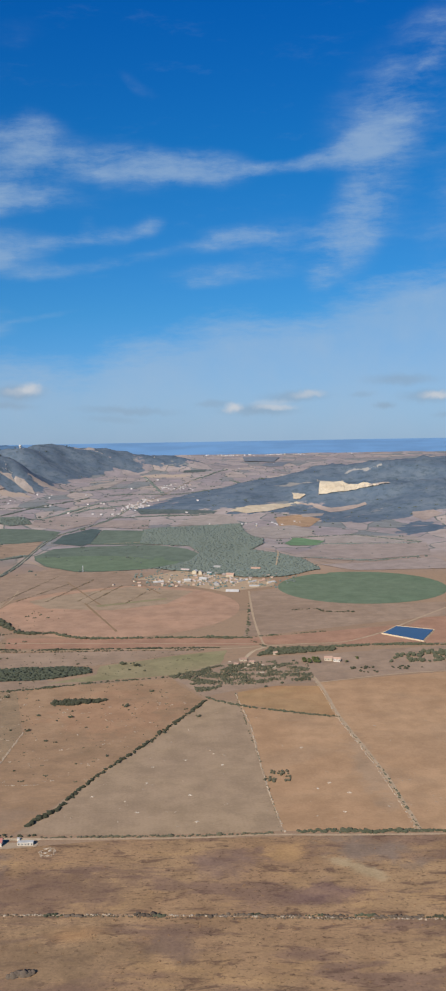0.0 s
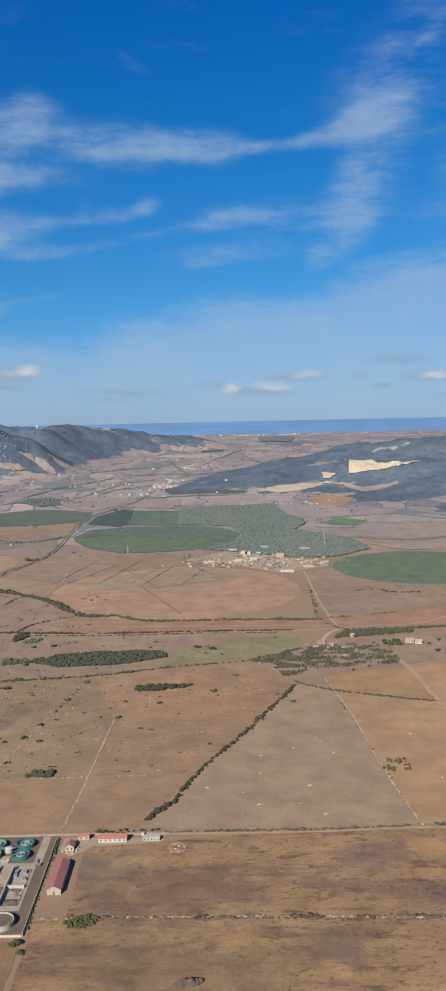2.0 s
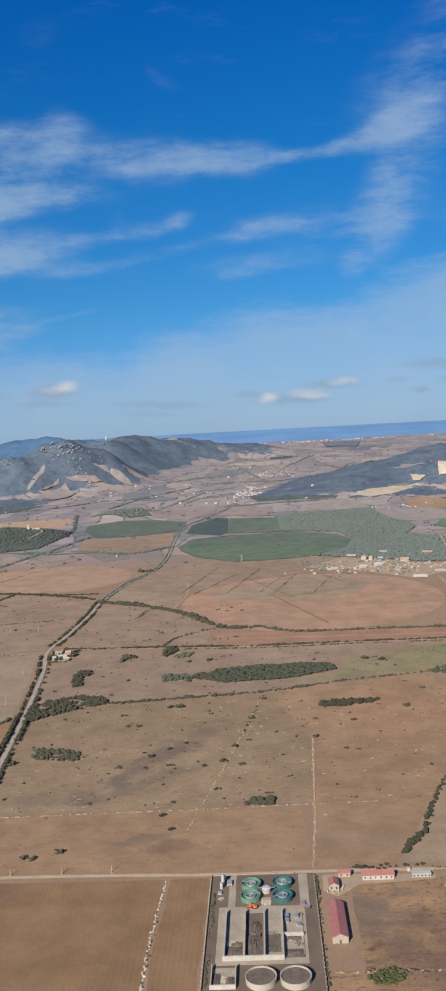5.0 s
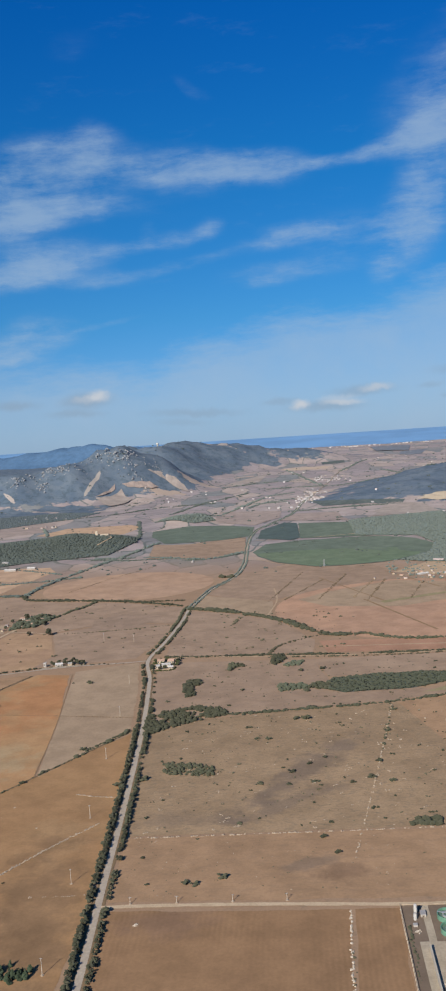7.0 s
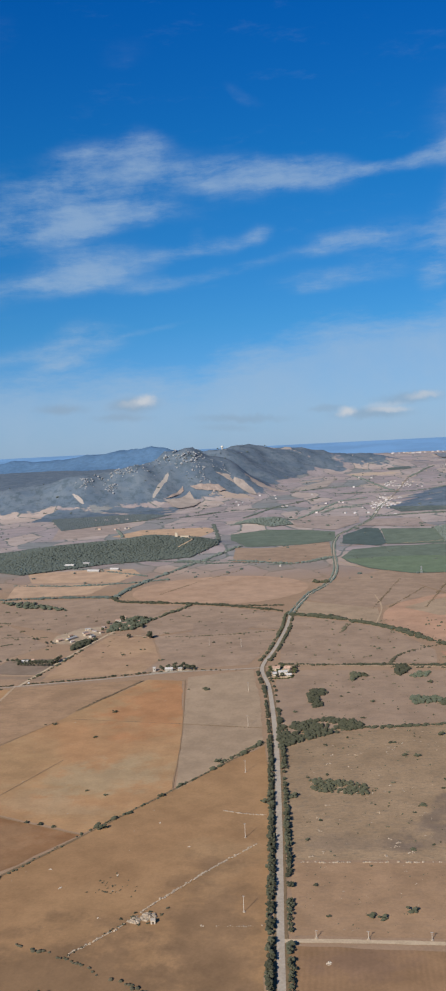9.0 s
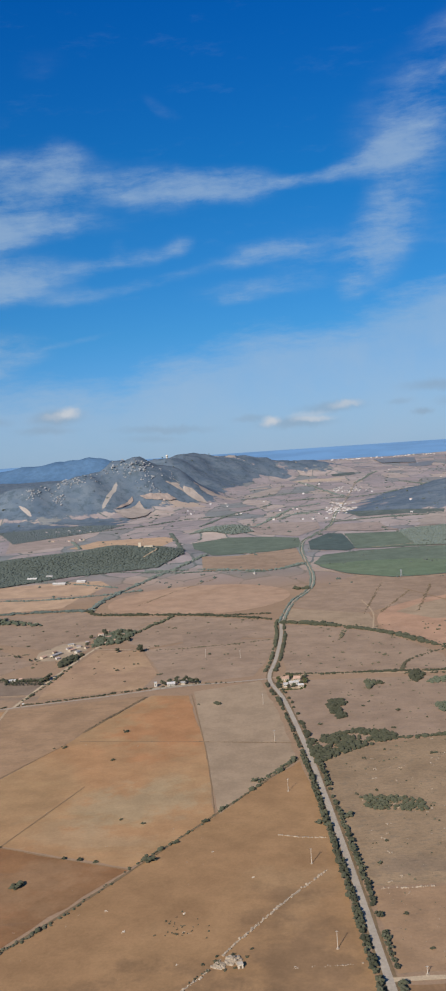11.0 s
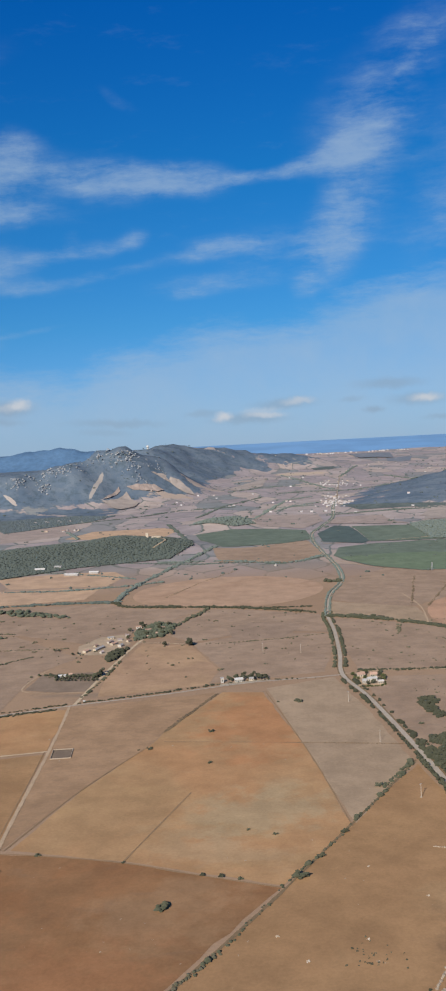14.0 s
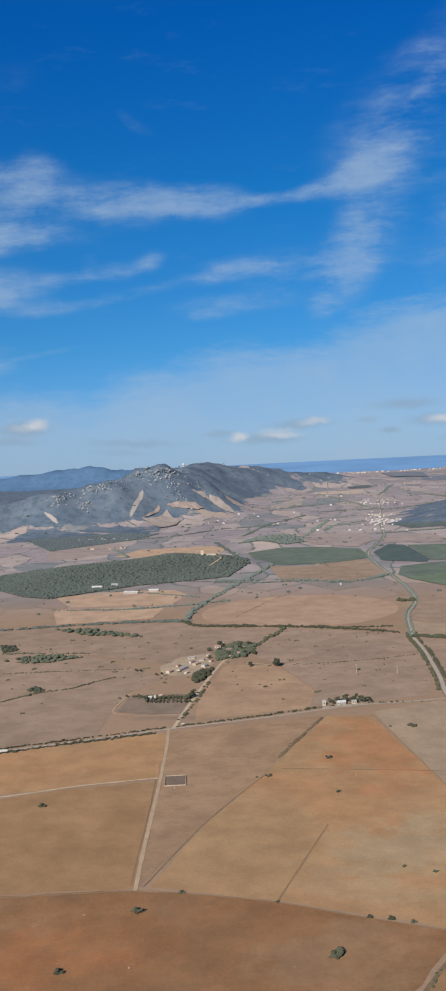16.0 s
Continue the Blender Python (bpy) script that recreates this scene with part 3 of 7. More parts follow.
M_DARKSOIL = soil("damp_soil", (0.162, 0.120, 0.086), (0.190, 0.140, 0.098), (0.155, 0.114, 0.084), spots=0.5)
M_GREYDARK = soil("tilled_plot", (0.235, 0.172, 0.122), (0.215, 0.158, 0.112), (0.18, 0.13, 0.09), spots=0.4)
M_GREYDARK2 = soil("fallow_patch", (0.285, 0.200, 0.138), (0.262, 0.184, 0.126), (0.21, 0.15, 0.105), spots=0.4)
M_DIRT = plain("pale_dirt", (0.500, 0.380, 0.250), (0.430, 0.320, 0.205), 0.15, 0.95, 0.1, bump_height=0.05)
M_TRACK = plain("worn_track", (0.440, 0.318, 0.205), (0.375, 0.268, 0.168), 0.15, 0.95, 0.1, bump_height=0.05)
M_ASPHALT = plain("worn_asphalt", (0.400, 0.335, 0.260), (0.350, 0.290, 0.225), 0.08, 0.9, 0.2)
M_VERGE = plain("verge_grass", (0.215, 0.145, 0.082), (0.165, 0.118, 0.068), 0.2, 0.95, 0.1, bump_height=0.1)
M_STONE = plain("field_stone", (0.380, 0.300, 0.215), (0.290, 0.225, 0.160), 0.5, 0.9, 0.2, bump_height=0.15)
M_STONE_PALE = plain("pale_stone", (0.54, 0.46, 0.36), (0.42, 0.35, 0.265), 0.4, 0.9, 0.2, bump_height=0.15)
M_ROCK = plain("hill_rock", (0.320, 0.315, 0.310), (0.220, 0.228, 0.236), 0.06, 0.9, 0.2, bump_height=0.8)
M_QUARRY = plain("quarry_face", (0.552, 0.460, 0.329), (0.460, 0.368, 0.254), 0.03, 0.95, 0.1, bump_height=0.6)
M_LEAF = leaf_material("evergreen_leaves", (0.044, 0.047, 0.028), (0.060, 0.061, 0.038), (0.078, 0.072, 0.050))
M_LEAF_DRY = leaf_material("dusty_leaves", (0.061, 0.060, 0.038), (0.082, 0.074, 0.047), (0.107, 0.088, 0.060))
M_THICKET = leaf_material("thicket_leaves", (0.060, 0.069, 0.046), (0.073, 0.080, 0.053), (0.090, 0.091, 0.064))
M_LEAF_BRIGHT = leaf_material("garden_leaves", (0.044, 0.053, 0.019), (0.056, 0.063, 0.024), (0.070, 0.071, 0.029))
# leaves of far woods and hill bushes, paled and blued as painted haze
M_LEAF_FAR = leaf_material("hazed_wood_leaves", (0.088, 0.106, 0.092), (0.100, 0.117, 0.100), (0.114, 0.126, 0.108))
M_LEAF_HILL = leaf_material("hazed_hill_scrub", (0.078, 0.097, 0.102), (0.090, 0.108, 0.112), (0.104, 0.118, 0.118))
M_WEEDS_DARK = leaf_material("dark_weeds", (0.118, 0.086, 0.056), (0.142, 0.104, 0.068), (0.160, 0.122, 0.078))
M_WEED = leaf_material("rusty_weeds", (0.136, 0.076, 0.043), (0.170, 0.102, 0.055), (0.204, 0.136, 0.076))
M_BRAMBLE = leaf_material("dry_brambles", (0.082, 0.062, 0.046), (0.100, 0.076, 0.056), (0.120, 0.092, 0.068))
M_BARK = plain("bark", (0.16, 0.12, 0.085), (0.11, 0.085, 0.06), 3.0, 0.95, 0.1)
M_CONCRETE = plain("pale_concrete", (0.405, 0.335, 0.242), (0.335, 0.275, 0.195), 0.12, 0.9, 0.2)
M_FARWALL = plain("weathered_render", (0.370, 0.336, 0.298), (0.300, 0.270, 0.240), 0.2, 0.85, 0.25, per_object=0.2)
M_FARROOF = plain("faded_tiles", (0.378, 0.297, 0.266), (0.306, 0.243, 0.223), 0.2, 0.85, 0.2, per_object=0.25)
M_VILLAGE = plain("far_whitewash", (0.46, 0.425, 0.40), (0.385, 0.355, 0.335), 0.3, 0.85, 0.25, per_object=0.2)
M_LINE = plain("weedy_line", (0.275, 0.178, 0.098), (0.235, 0.155, 0.09), 0.2, 0.95, 0.1)
M_WHITEWALL = plain("whitewash", (0.464, 0.421, 0.356), (0.396, 0.353, 0.295), 0.4, 0.85, 0.25, per_object=0.12)
M_CREAM = plain("cream_render", (0.430, 0.355, 0.265), (0.370, 0.305, 0.222), 0.4, 0.85, 0.25, per_object=0.12)
M_YELLOWWALL = plain("ochre_render", (0.430, 0.362, 0.260), (0.380, 0.318, 0.228), 0.4, 0.85, 0.25)
M_TILE = plain("clay_tiles", (0.40, 0.255, 0.185), (0.32, 0.205, 0.150), 0.6, 0.85, 0.25, per_object=0.2)
M_REDROOF = plain("red_sheet_roof", (0.385, 0.150, 0.125), (0.325, 0.128, 0.106), 0.3, 0.6, 0.35)
M_GREYROOF = plain("grey_sheet_roof", (0.410, 0.384, 0.352), (0.312, 0.296, 0.280), 0.3, 0.6, 0.35, per_object=0.25)
M_WHITEROOF = plain("white_sheet_roof", (0.510, 0.487, 0.437), (0.425, 0.403, 0.361), 0.3, 0.5, 0.4)
M_GREENTANK = plain("green_tank_paint", (0.10, 0.22, 0.15), (0.14, 0.27, 0.18), 0.8, 0.5, 0.4)
M_TEALTANK = plain("teal_tank_paint", (0.035, 0.115, 0.115), (0.05, 0.14, 0.135), 0.8, 0.5, 0.4)
M_TANKWALL = plain("tank_concrete", (0.47, 0.41, 0.32), (0.40, 0.345, 0.265), 0.3, 0.85, 0.25)
M_SLUDGE = plain("dried_sludge", (0.135, 0.105, 0.080), (0.19, 0.15, 0.115), 0.35, 0.95, 0.1, bump_height=0.3)
M_DARKGLASS = plain("dark_window", (0.03, 0.035, 0.04), (0.04, 0.045, 0.05), 2.0, 0.2, 0.5)
M_STEEL = plain("galvanised_steel", (0.50, 0.50, 0.48), (0.40, 0.40, 0.39), 0.8, 0.45, 0.5, metal=0.5)
M_POLE = plain("concrete_pole", (0.468, 0.395, 0.319), (0.406, 0.342, 0.274), 1.0, 0.85, 0.2)
M_ORANGEPAINT = plain("orange_paint", (0.65, 0.14, 0.05), (0.58, 0.12, 0.05), 1.0, 0.45, 0.5)
M_RUBBER = plain("black_rubber", (0.03, 0.03, 0.03), (0.04, 0.04, 0.04), 2.0, 0.9, 0.2)
M_CONIFER = leaf_material("conifer_needles", (0.036, 0.052, 0.030), (0.048, 0.064, 0.036), (0.064, 0.076, 0.044))


def water_material(name, colour, rough):
    m, add, join, bsdf = shader(name, rough, 0.5)
    p = place(add, join)
    a = noise_tex(add, join, p, 0.004, 4)
    join(blend(add, join, stretch(add, join, a, 0.35, 0.65), colour, tuple(0.85 * c for c in colour)), bsdf.inputs["Base Color"])
    bump = add("ShaderNodeBump")
    bump.inputs["Strength"].default_value, bump.inputs["Distance"].default_value = 0.3, 0.2
    join(noise_tex(add, join, p, 0.3, 5), bump.inputs["Height"]), join(bump.outputs[0], bsdf.inputs["Normal"])
    return m


# haze over the far water is mixed into its base blue
M_SEA = water_material("sea_water", (0.150, 0.300, 0.490), 0.8)
M_POND = water_material("reservoir_water", (0.045, 0.080, 0.130), 0.3)
M_TANKWATER = water_material("tank_water", (0.12, 0.18, 0.12), 0.2)


# ---------------------------------------------------------------- relief
# ridges: x, y, z at both ends, half width
MASSIF = [
    (-1320, 2270, 36, -1080, 2300, 55, 110), (-1080, 2300, 55, -931, 2340, 75, 105), (-931, 2340, 75, -799, 2405, 85, 100), (-799, 2405, 85, -735, 2495, 107, 100),
    (-735, 2495, 107, -688, 2510, 108, 105), (-688, 2510, 108, -604, 2570, 91, 95), (-604, 2570, 91, -560, 2640, 49, 90), (-735, 2480, 64, -718, 2395, 23, 45),
    (-662, 2480, 55, -688, 2390, 18, 42), (-800, 2400, 55, -845, 2300, 20, 60), (-610, 2540, 36, -575, 2430, 9, 50),
]
BACK_RIDGE = [
    (-1000, 2960, 57, -766, 2955, 92, 140), (-766, 2955, 92, -654, 2965, 92, 150), (-654, 2965, 92, -606, 3110, 99, 160), (-606, 3110, 99, -522, 3200, 89, 150),
    (-522, 3200, 89, -415, 3300, 77, 150), (-415, 3300, 77, -205, 3400, 49, 150), (-205, 3400, 49, -60, 3430, 24, 150), (-650, 2570, 52, -650, 2965, 71, 105),
]
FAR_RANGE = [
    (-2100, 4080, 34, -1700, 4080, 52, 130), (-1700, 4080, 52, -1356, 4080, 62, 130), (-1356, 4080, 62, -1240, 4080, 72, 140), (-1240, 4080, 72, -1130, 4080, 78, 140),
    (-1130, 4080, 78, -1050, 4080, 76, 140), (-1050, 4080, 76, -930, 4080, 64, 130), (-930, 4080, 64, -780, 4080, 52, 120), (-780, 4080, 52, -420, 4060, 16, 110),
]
MOUNTAIN = MASSIF + BACK_RIDGE
QUARRY_HILL = [
    (-60, 2060, 10, 14, 2120, 26, 150), (14, 2120, 26, 127, 2300, 43, 170), (127, 2300, 43, 279, 2400, 64, 190),
    (279, 2400, 64, 489, 2400, 80, 200), (489, 2400, 80, 900, 2330, 92, 230), (900, 2330, 92, 1500, 2300, 70, 260),
    (215, 2155, 50, 480, 2120, 58, 105), (480, 2040, 44, 900, 2000, 40, 150), (420, 4000, 0, 1500, 3900, 26, 300),
]
KNOLLS = [(-735, 1560, 14, -600, 1590, 19, 70), (-600, 1590, 19, -540, 1580, 18, 60), (-450, 1860, 13, -425, 1870, 13, 45),
          (-20, 1520, 9, -120, 1680, 8, 90), (60, 1480, 7, 110, 1330, 5, 60)]


def ridge_field(rows, x, y):
    total = np.zeros_like(x)
    for x0, y0, z0, x1, y1, z1, w in rows:
        dx, dy = x1 - x0, y1 - y0
        t = np.clip(((x - x0) * dx + (y - y0) * dy) / (dx * dx + dy * dy), 0, 1)
        d2 = (x - x0 - t * dx) ** 2 + (y - y0 - t * dy) ** 2
        total += ((z0 + t * (z1 - z0)) * np.exp(-d2 / (w * w))) ** 5
    return total ** 0.2


def crinkle(x, y):
    """Gullies and spurs, from -1 to 1."""
    return (np.sin(0.031 * x + 0.012 * y + 2.2 * np.sin(0.006 * y)) * np.cos(0.024 * y - 0.009 * x) * 0.5
            + np.sin(0.071 * x - 0.033 * y + 1.1) * np.cos(0.058 * y + 0.021 * x) * 0.3 + np.sin(0.17 * x + 0.4) * np.sin(0.15 * y + 0.05 * x) * 0.2)


def relief(x, y):
    x, y = np.asarray(x, float), np.asarray(y, float)
    s = np.clip((y - 1900) / 2200, 0, 1)
    rise = 22 * s * s * (3 - 2 * s) + 3.0 * np.clip((y - 2100) / 500, 0, 1) * crinkle(x * 0.35, y * 0.35)
    m, q, k = ridge_field(MOUNTAIN, x, y), ridge_field(QUARRY_HILL, x, y), ridge_field(KNOLLS, x, y)
    hills = np.maximum(m, q)
    return np.where(y < 1250, 0.0, rise + np.maximum(hills - 0.85 * rise - 1.0, 0) * (1 + 0.13 * crinkle(x, y) + 0.08 * crinkle(2.7 * x + 90, 2.7 * y)) + np.maximum(k - 0.5, 0)), m, q


def hgt(x, y):
    if y < 1250:
        return 0.0
    return float(relief(x, y)[0])


# ---------------------------------------------------------------- builders
def mesh_from(name, verts, faces, material, smooth=False):
    me = bpy.data.meshes.new(name)
    me.from_pydata(verts, [], faces)
    me.materials.append(material)
    if smooth:
        me.polygons.foreach_set("use_smooth", [True] * len(me.polygons))
    me.update()
    return me


def mesh_of(name, bm, material, smooth=False):
    me = bpy.data.meshes.new(name)
    bm.to_mesh(me)
    bm.free()
    me.materials.append(material)
    if smooth:
        me.polygons.foreach_set("use_smooth", [True] * len(me.polygons))
    return me


def part(name, bm, material, parent, label="", smooth=False):
    ob = new(name, mesh_of(name, bm, material, smooth))
    ob.parent = parent
    if label:
        tagged(ob, label)
    return ob


def thing(name, x, y, turn=0.0, label="", category="", group="", z=None):
    ob = new(name)
    ob.matrix_world = pose(x, y, hgt(x, y) if z is None else z, 0, 0, turn)
    return tagged(ob, label, category, group)


def box(bm, x0, x1, y0, y1, z0, z1, lean=0.0):
    v = [bm.verts.new(p) for p in ((x0, y0, z0), (x1, y0, z0), (x1, y1, z0), (x0, y1, z0),
                                   (x0 + lean, y0 + lean, z1), (x1 - lean, y0 + lean, z1), (x1 - lean, y1 - lean, z1), (x0 + lean, y1 - lean, z1))]
    for f in ((3, 2, 1, 0), (4, 5, 6, 7), (0, 1, 5, 4), (1, 2, 6, 5), (2, 3, 7, 6), (3, 0, 4, 7)):
        bm.faces.new([v[i] for i in f])
    return v


def boxed(*args, **kw):
    bm = bmesh.new()
    box(bm, *args, **kw)
    return bm


def tube(bm, r0, r1, z0, z1, sides=12, x=0.0, y=0.0, caps=True):
    lo = [bm.verts.new((x + r0 * math.cos(a), y + r0 * math.sin(a), z0)) for a in (2 * math.pi * i / sides for i in range(sides))]
    hi = [bm.verts.new((x + r1 * math.cos(a), y + r1 * math.sin(a), z1)) for a in (2 * math.pi * i / sides for i in range(sides))]
    for i in range(sides):
        bm.faces.new((lo[i], lo[(i + 1) % sides], hi[(i + 1) % sides], hi[i]))
    if caps:
        bm.faces.new(hi), bm.faces.new(lo[::-1])


def ring_wall(bm, r_in, r_out, z0, z1, sides=40):
    rows = []
    for r, z in ((r_out, z0), (r_out, z1), (r_in, z1), (r_in, z0)):
        rows.append([bm.verts.new((r * math.cos(2 * math.pi * i / sides), r * math.sin(2 * math.pi * i / sides), z)) for i in range(sides)])
    for k in range(3):
        for i in range(sides):
            j = (i + 1) % sides
            bm.faces.new((rows[k][i], rows[k][j], rows[k + 1][j], rows[k + 1][i]))


def resample(pts, step, smooth=True):
    """Points at even steps along a line through pts."""
    fine = []
    n = len(pts)
    for i in range(n - 1):
        p0, p1, p2, p3 = (np.array(pts[max(0, min(n - 1, k))], float) for k in (i - 1, i, i + 1, i + 2))
        for t in np.linspace(0, 1, 12, endpoint=False):
            if smooth and n > 2:
                fine.append(0.5 * (2 * p1 + (p2 - p0) * t + (2 * p0 - 5 * p1 + 4 * p2 - p3) * t * t + (3 * p1 - p0 - 3 * p2 + p3) * t ** 3))
            else:
                fine.append(p1 + (p2 - p1) * t)
    fine.append(np.array(pts[-1], float))
    fine = np.array(fine)
    d = np.r_[0, np.cumsum(np.hypot(*np.diff(fine, axis=0).T))]
    k = max(2, int(d[-1] / step) + 1)
    s = np.linspace(0, d[-1], k)
    return np.c_[np.interp(s, d, fine[:, 0]), np.interp(s, d, fine[:, 1])]


def normals(line):
    t = np.gradient(line, axis=0)
    t /= np.maximum(np.hypot(t[:, 0], t[:, 1])[:, None], 1e-6)
    return np.c_[-t[:, 1], t[:, 0]]


LEVELS = {"field": 0.0}


def field(label, pts, material, name="field"):
    """A field laid on the land, its edge a little uneven, following the relief."""
    LEVELS["field"] += 0.0015
    lift = 0.05 + LEVELS["field"]
    rng = random.Random(len(pts) * 31 + int(pts[0][0]))
    outline = []
    for (x0, y0), (x1, y1) in zip(pts, pts[1:] + pts[:1]):
        d = math.hypot(x1 - x0, y1 - y0)
        k = max(1, int(d / 9))
        for i in range(k):
            w = 0.0 if i == 0 else 0.7
            outline.append((x0 + (x1 - x0) * i / k + rng.uniform(-w, w), y0 + (y1 - y0) * i / k + rng.uniform(-w, w)))
    bm = bmesh.new()
    bm.faces.new([bm.verts.new((x, y, 0)) for x, y in outline])
    bm.normal_update()
    if max(y for _, y in pts) > 1250:
        bmesh.ops.triangulate(bm, faces=bm.faces)
        xs, ys = [p[0] for p in pts], [p[1] for p in pts]
        for a, lo, hi in ((0, min(xs), max(xs)), (1, min(ys), max(ys))):
            c = math.ceil((lo + 2000) / 18) * 18 - 2000 if a == 0 else max(1240, math.ceil((lo - 1240) / 18) * 18 + 1240)
            while c < hi:
                co, no = ((c, 0, 0), (1, 0, 0)) if a == 0 else ((0, c, 0), (0, 1, 0))
                bmesh.ops.bisect_plane(bm, geom=bm.verts[:] + bm.edges[:] + bm.faces[:], plane_co=co, plane_no=no)
                c += 18
        zs0 = relief(np.array(xs, float), np.array(ys, float))[0]
        lift += (0.45 if zs0.max() < 20 else 2.2) if zs0.max() > 0.5 else 0.0
    bmesh.ops.recalc_face_normals(bm, faces=bm.faces)
    for f in bm.faces:
        if f.normal.z < 0:
            f.normal_flip()
    co = np.array([v.co[:2] for v in bm.verts])
    zs = relief(co[:, 0], co[:, 1])[0]
    for v, z in zip(bm.verts, zs):
        v.co.z = z + lift
    ob = new(name, mesh_of(name, bm, material))
    return tagged(ob, label, "field", kind="structure")


def round_field(label, x, y, r, material, ry=None, a0=0, a1=360):
    k = 48
    pts = [(x + r * math.cos(a), y + (ry or r) * math.sin(a)) for a in (radians(a0 + (a1 - a0) * i / k) for i in range(k + (a1 - a0 < 360)))]
    return field(label, pts, material)


def ribbon(name, pts, width, material, label, category, lift=0.17, step=6.0, wobble=0.12, smooth=True):
    line = resample(pts, step, smooth)
    nrm = normals(line)
    rng = random.Random(int(abs(pts[0][0]) * 7 + abs(pts[0][1])))
    verts, faces = [], []
    for p, n in zip(line, nrm):
        w = width * 0.5 * (1 + rng.uniform(-wobble, wobble))
        for s in (-1, 1):
            q = p + n * s * w
            verts.append((q[0], q[1], hgt(*q) + lift + (0.45 if hgt(*q) > 0.3 else 0)))
    for i in range(len(line) - 1):
        faces.append((2 * i, 2 * i + 2, 2 * i + 3, 2 * i + 1))
    me = mesh_from(name, verts, faces, material)
    bm = bmesh.new()
    bm.from_mesh(me)
    for f in bm.faces:
        f.normal_update()
        if f.normal.z < 0:
            f.normal_flip()
    bm.to_mesh(me)
    bm.free()
    return tagged(new(name, me), label, category, kind="structure")


# leaf clumps: uneven little balls of foliage, joined into crowns
ICO = bmesh.new()
bmesh.ops.create_icosphere(ICO, subdivisions=1, radius=1.0)
ICO_V = np.array([v.co[:] for v in ICO.verts])
ICO_F = [tuple(v.index for v in f.verts) for f in ICO.faces]
ICO.free()
ICO0 = bmesh.new()
bmesh.ops.create_icosphere(ICO0, subdivisions=2, radius=1.0)
ICO2_V = np.array([v.co[:] for v in ICO0.verts])
ICO2_F = [tuple(v.index for v in f.verts) for f in ICO0.faces]
ICO0.free()


def clump(verts, faces, x, y, z, r, rng, squash=0.8, rough=0.3, fine=False):
    base = len(verts)
    src, tri = (ICO2_V, ICO2_F) if fine else (ICO_V, ICO_F)
    a = rng.uniform(0, 6.28)
    ca, sa = math.cos(a), math.sin(a)
    for vx, vy, vz in src:
        k = r * (1 + rng.uniform(-rough, rough))
        verts.append((x + k * (vx * ca - vy * sa), y + k * (vx * sa + vy * ca), z + k * squash * vz))
    faces.extend(tuple(base + i for i in f) for f in tri)


def crown_mesh(name, seed, r, height, base, clumps, material):
    rng = random.Random(seed)
    verts, faces = [], []
    for _ in range(clumps):
        a, d = rng.uniform(0, 6.28), r * math.sqrt(rng.random()) * 0.8
        t = rng.random()
        z = base + (height - base) * (0.25 + 0.65 * t) * (1 - 0.35 * (d / r) ** 2)
        clump(verts, faces, d * math.cos(a), d * math.sin(a), z, r * rng.uniform(0.28, 0.46), rng, 0.8, 0.32)
    return mesh_from(name, verts, faces, material, True)


def trunk_mesh(seed, r, height):
    bm = bmesh.new()
    tube(bm, r, r * 0.6, -0.2, height, 7)
    rng = random.Random(seed)
    for _ in range(3):
        a = rng.uniform(0, 6.28)
        lo = Vector((0, 0, height * 0.6))
        hi = Vector((math.cos(a) * height * 0.5, math.sin(a) * height * 0.5, height * 1.3))
        side = Vector((-math.sin(a), math.cos(a), 0)) * r * 0.35
        up = Vector((0, 0, r * 0.4))
        ring0 = [bm.verts.new(lo + s) for s in (side, up, -side, -up)]
        tip = bm.verts.new(hi)
        for i in range(4):
            bm.faces.new((ring0[i], ring0[(i + 1) % 4], tip))
    return mesh_of("trunk", bm, M_BARK)


CROWNS = [crown_mesh("crown", 40 + i, 2.3, 4.2, 0.7, 15, M_LEAF) for i in range(5)]
TRUNKS = [trunk_mesh(i, 0.22, 1.6) for i in range(3)]
BUSHES = [crown_mesh("bush", 60 + i, 1.5, 1.7, 0.0, 9, M_LEAF) for i in range(5)]
BUSHES_DRY = [crown_mesh("bush", 80 + i, 1.4, 1.2, 0.0, 8, M_LEAF_DRY) for i in range(4)]
GARDEN = [crown_mesh("crown", 90 + i, 2.2, 3.6, 0.6, 14, M_LEAF_BRIGHT) for i in range(3)]
CONIFERS = []
for i in range(3):
    rng0 = random.Random(120 + i)
    vs, fs = [], []
    for k in range(16):
        t = k / 15
        rr = 1.5 * (1 - t) ** 0.8 + 0.25
        a0 = rng0.uniform(0, 6.28)
        clump(vs, fs, 0.5 * rr * math.cos(a0), 0.5 * rr * math.sin(a0), 0.6 + 5.0 * t, rr * 0.62, rng0, 1.0, 0.3)
    CONIFERS.append(mesh_from("crown", vs, fs, M_CONIFER))
RNG = random.Random(5)


def tree(x, y, size=1.0, label="evergreen roadside tree with a rounded dark crown", group="", crowns=None, name="tree", stretch_up=1.0):
    t = thing(name, x, y, RNG.uniform(0, 360), label, "tree", group)
    t.scale = (size, size, size * stretch_up)
    for n, me in (("trunk", RNG.choice(TRUNKS)), ("crown", RNG.choice(crowns or CROWNS))):
        ob = new(n, me)
        ob.parent = t
    return t


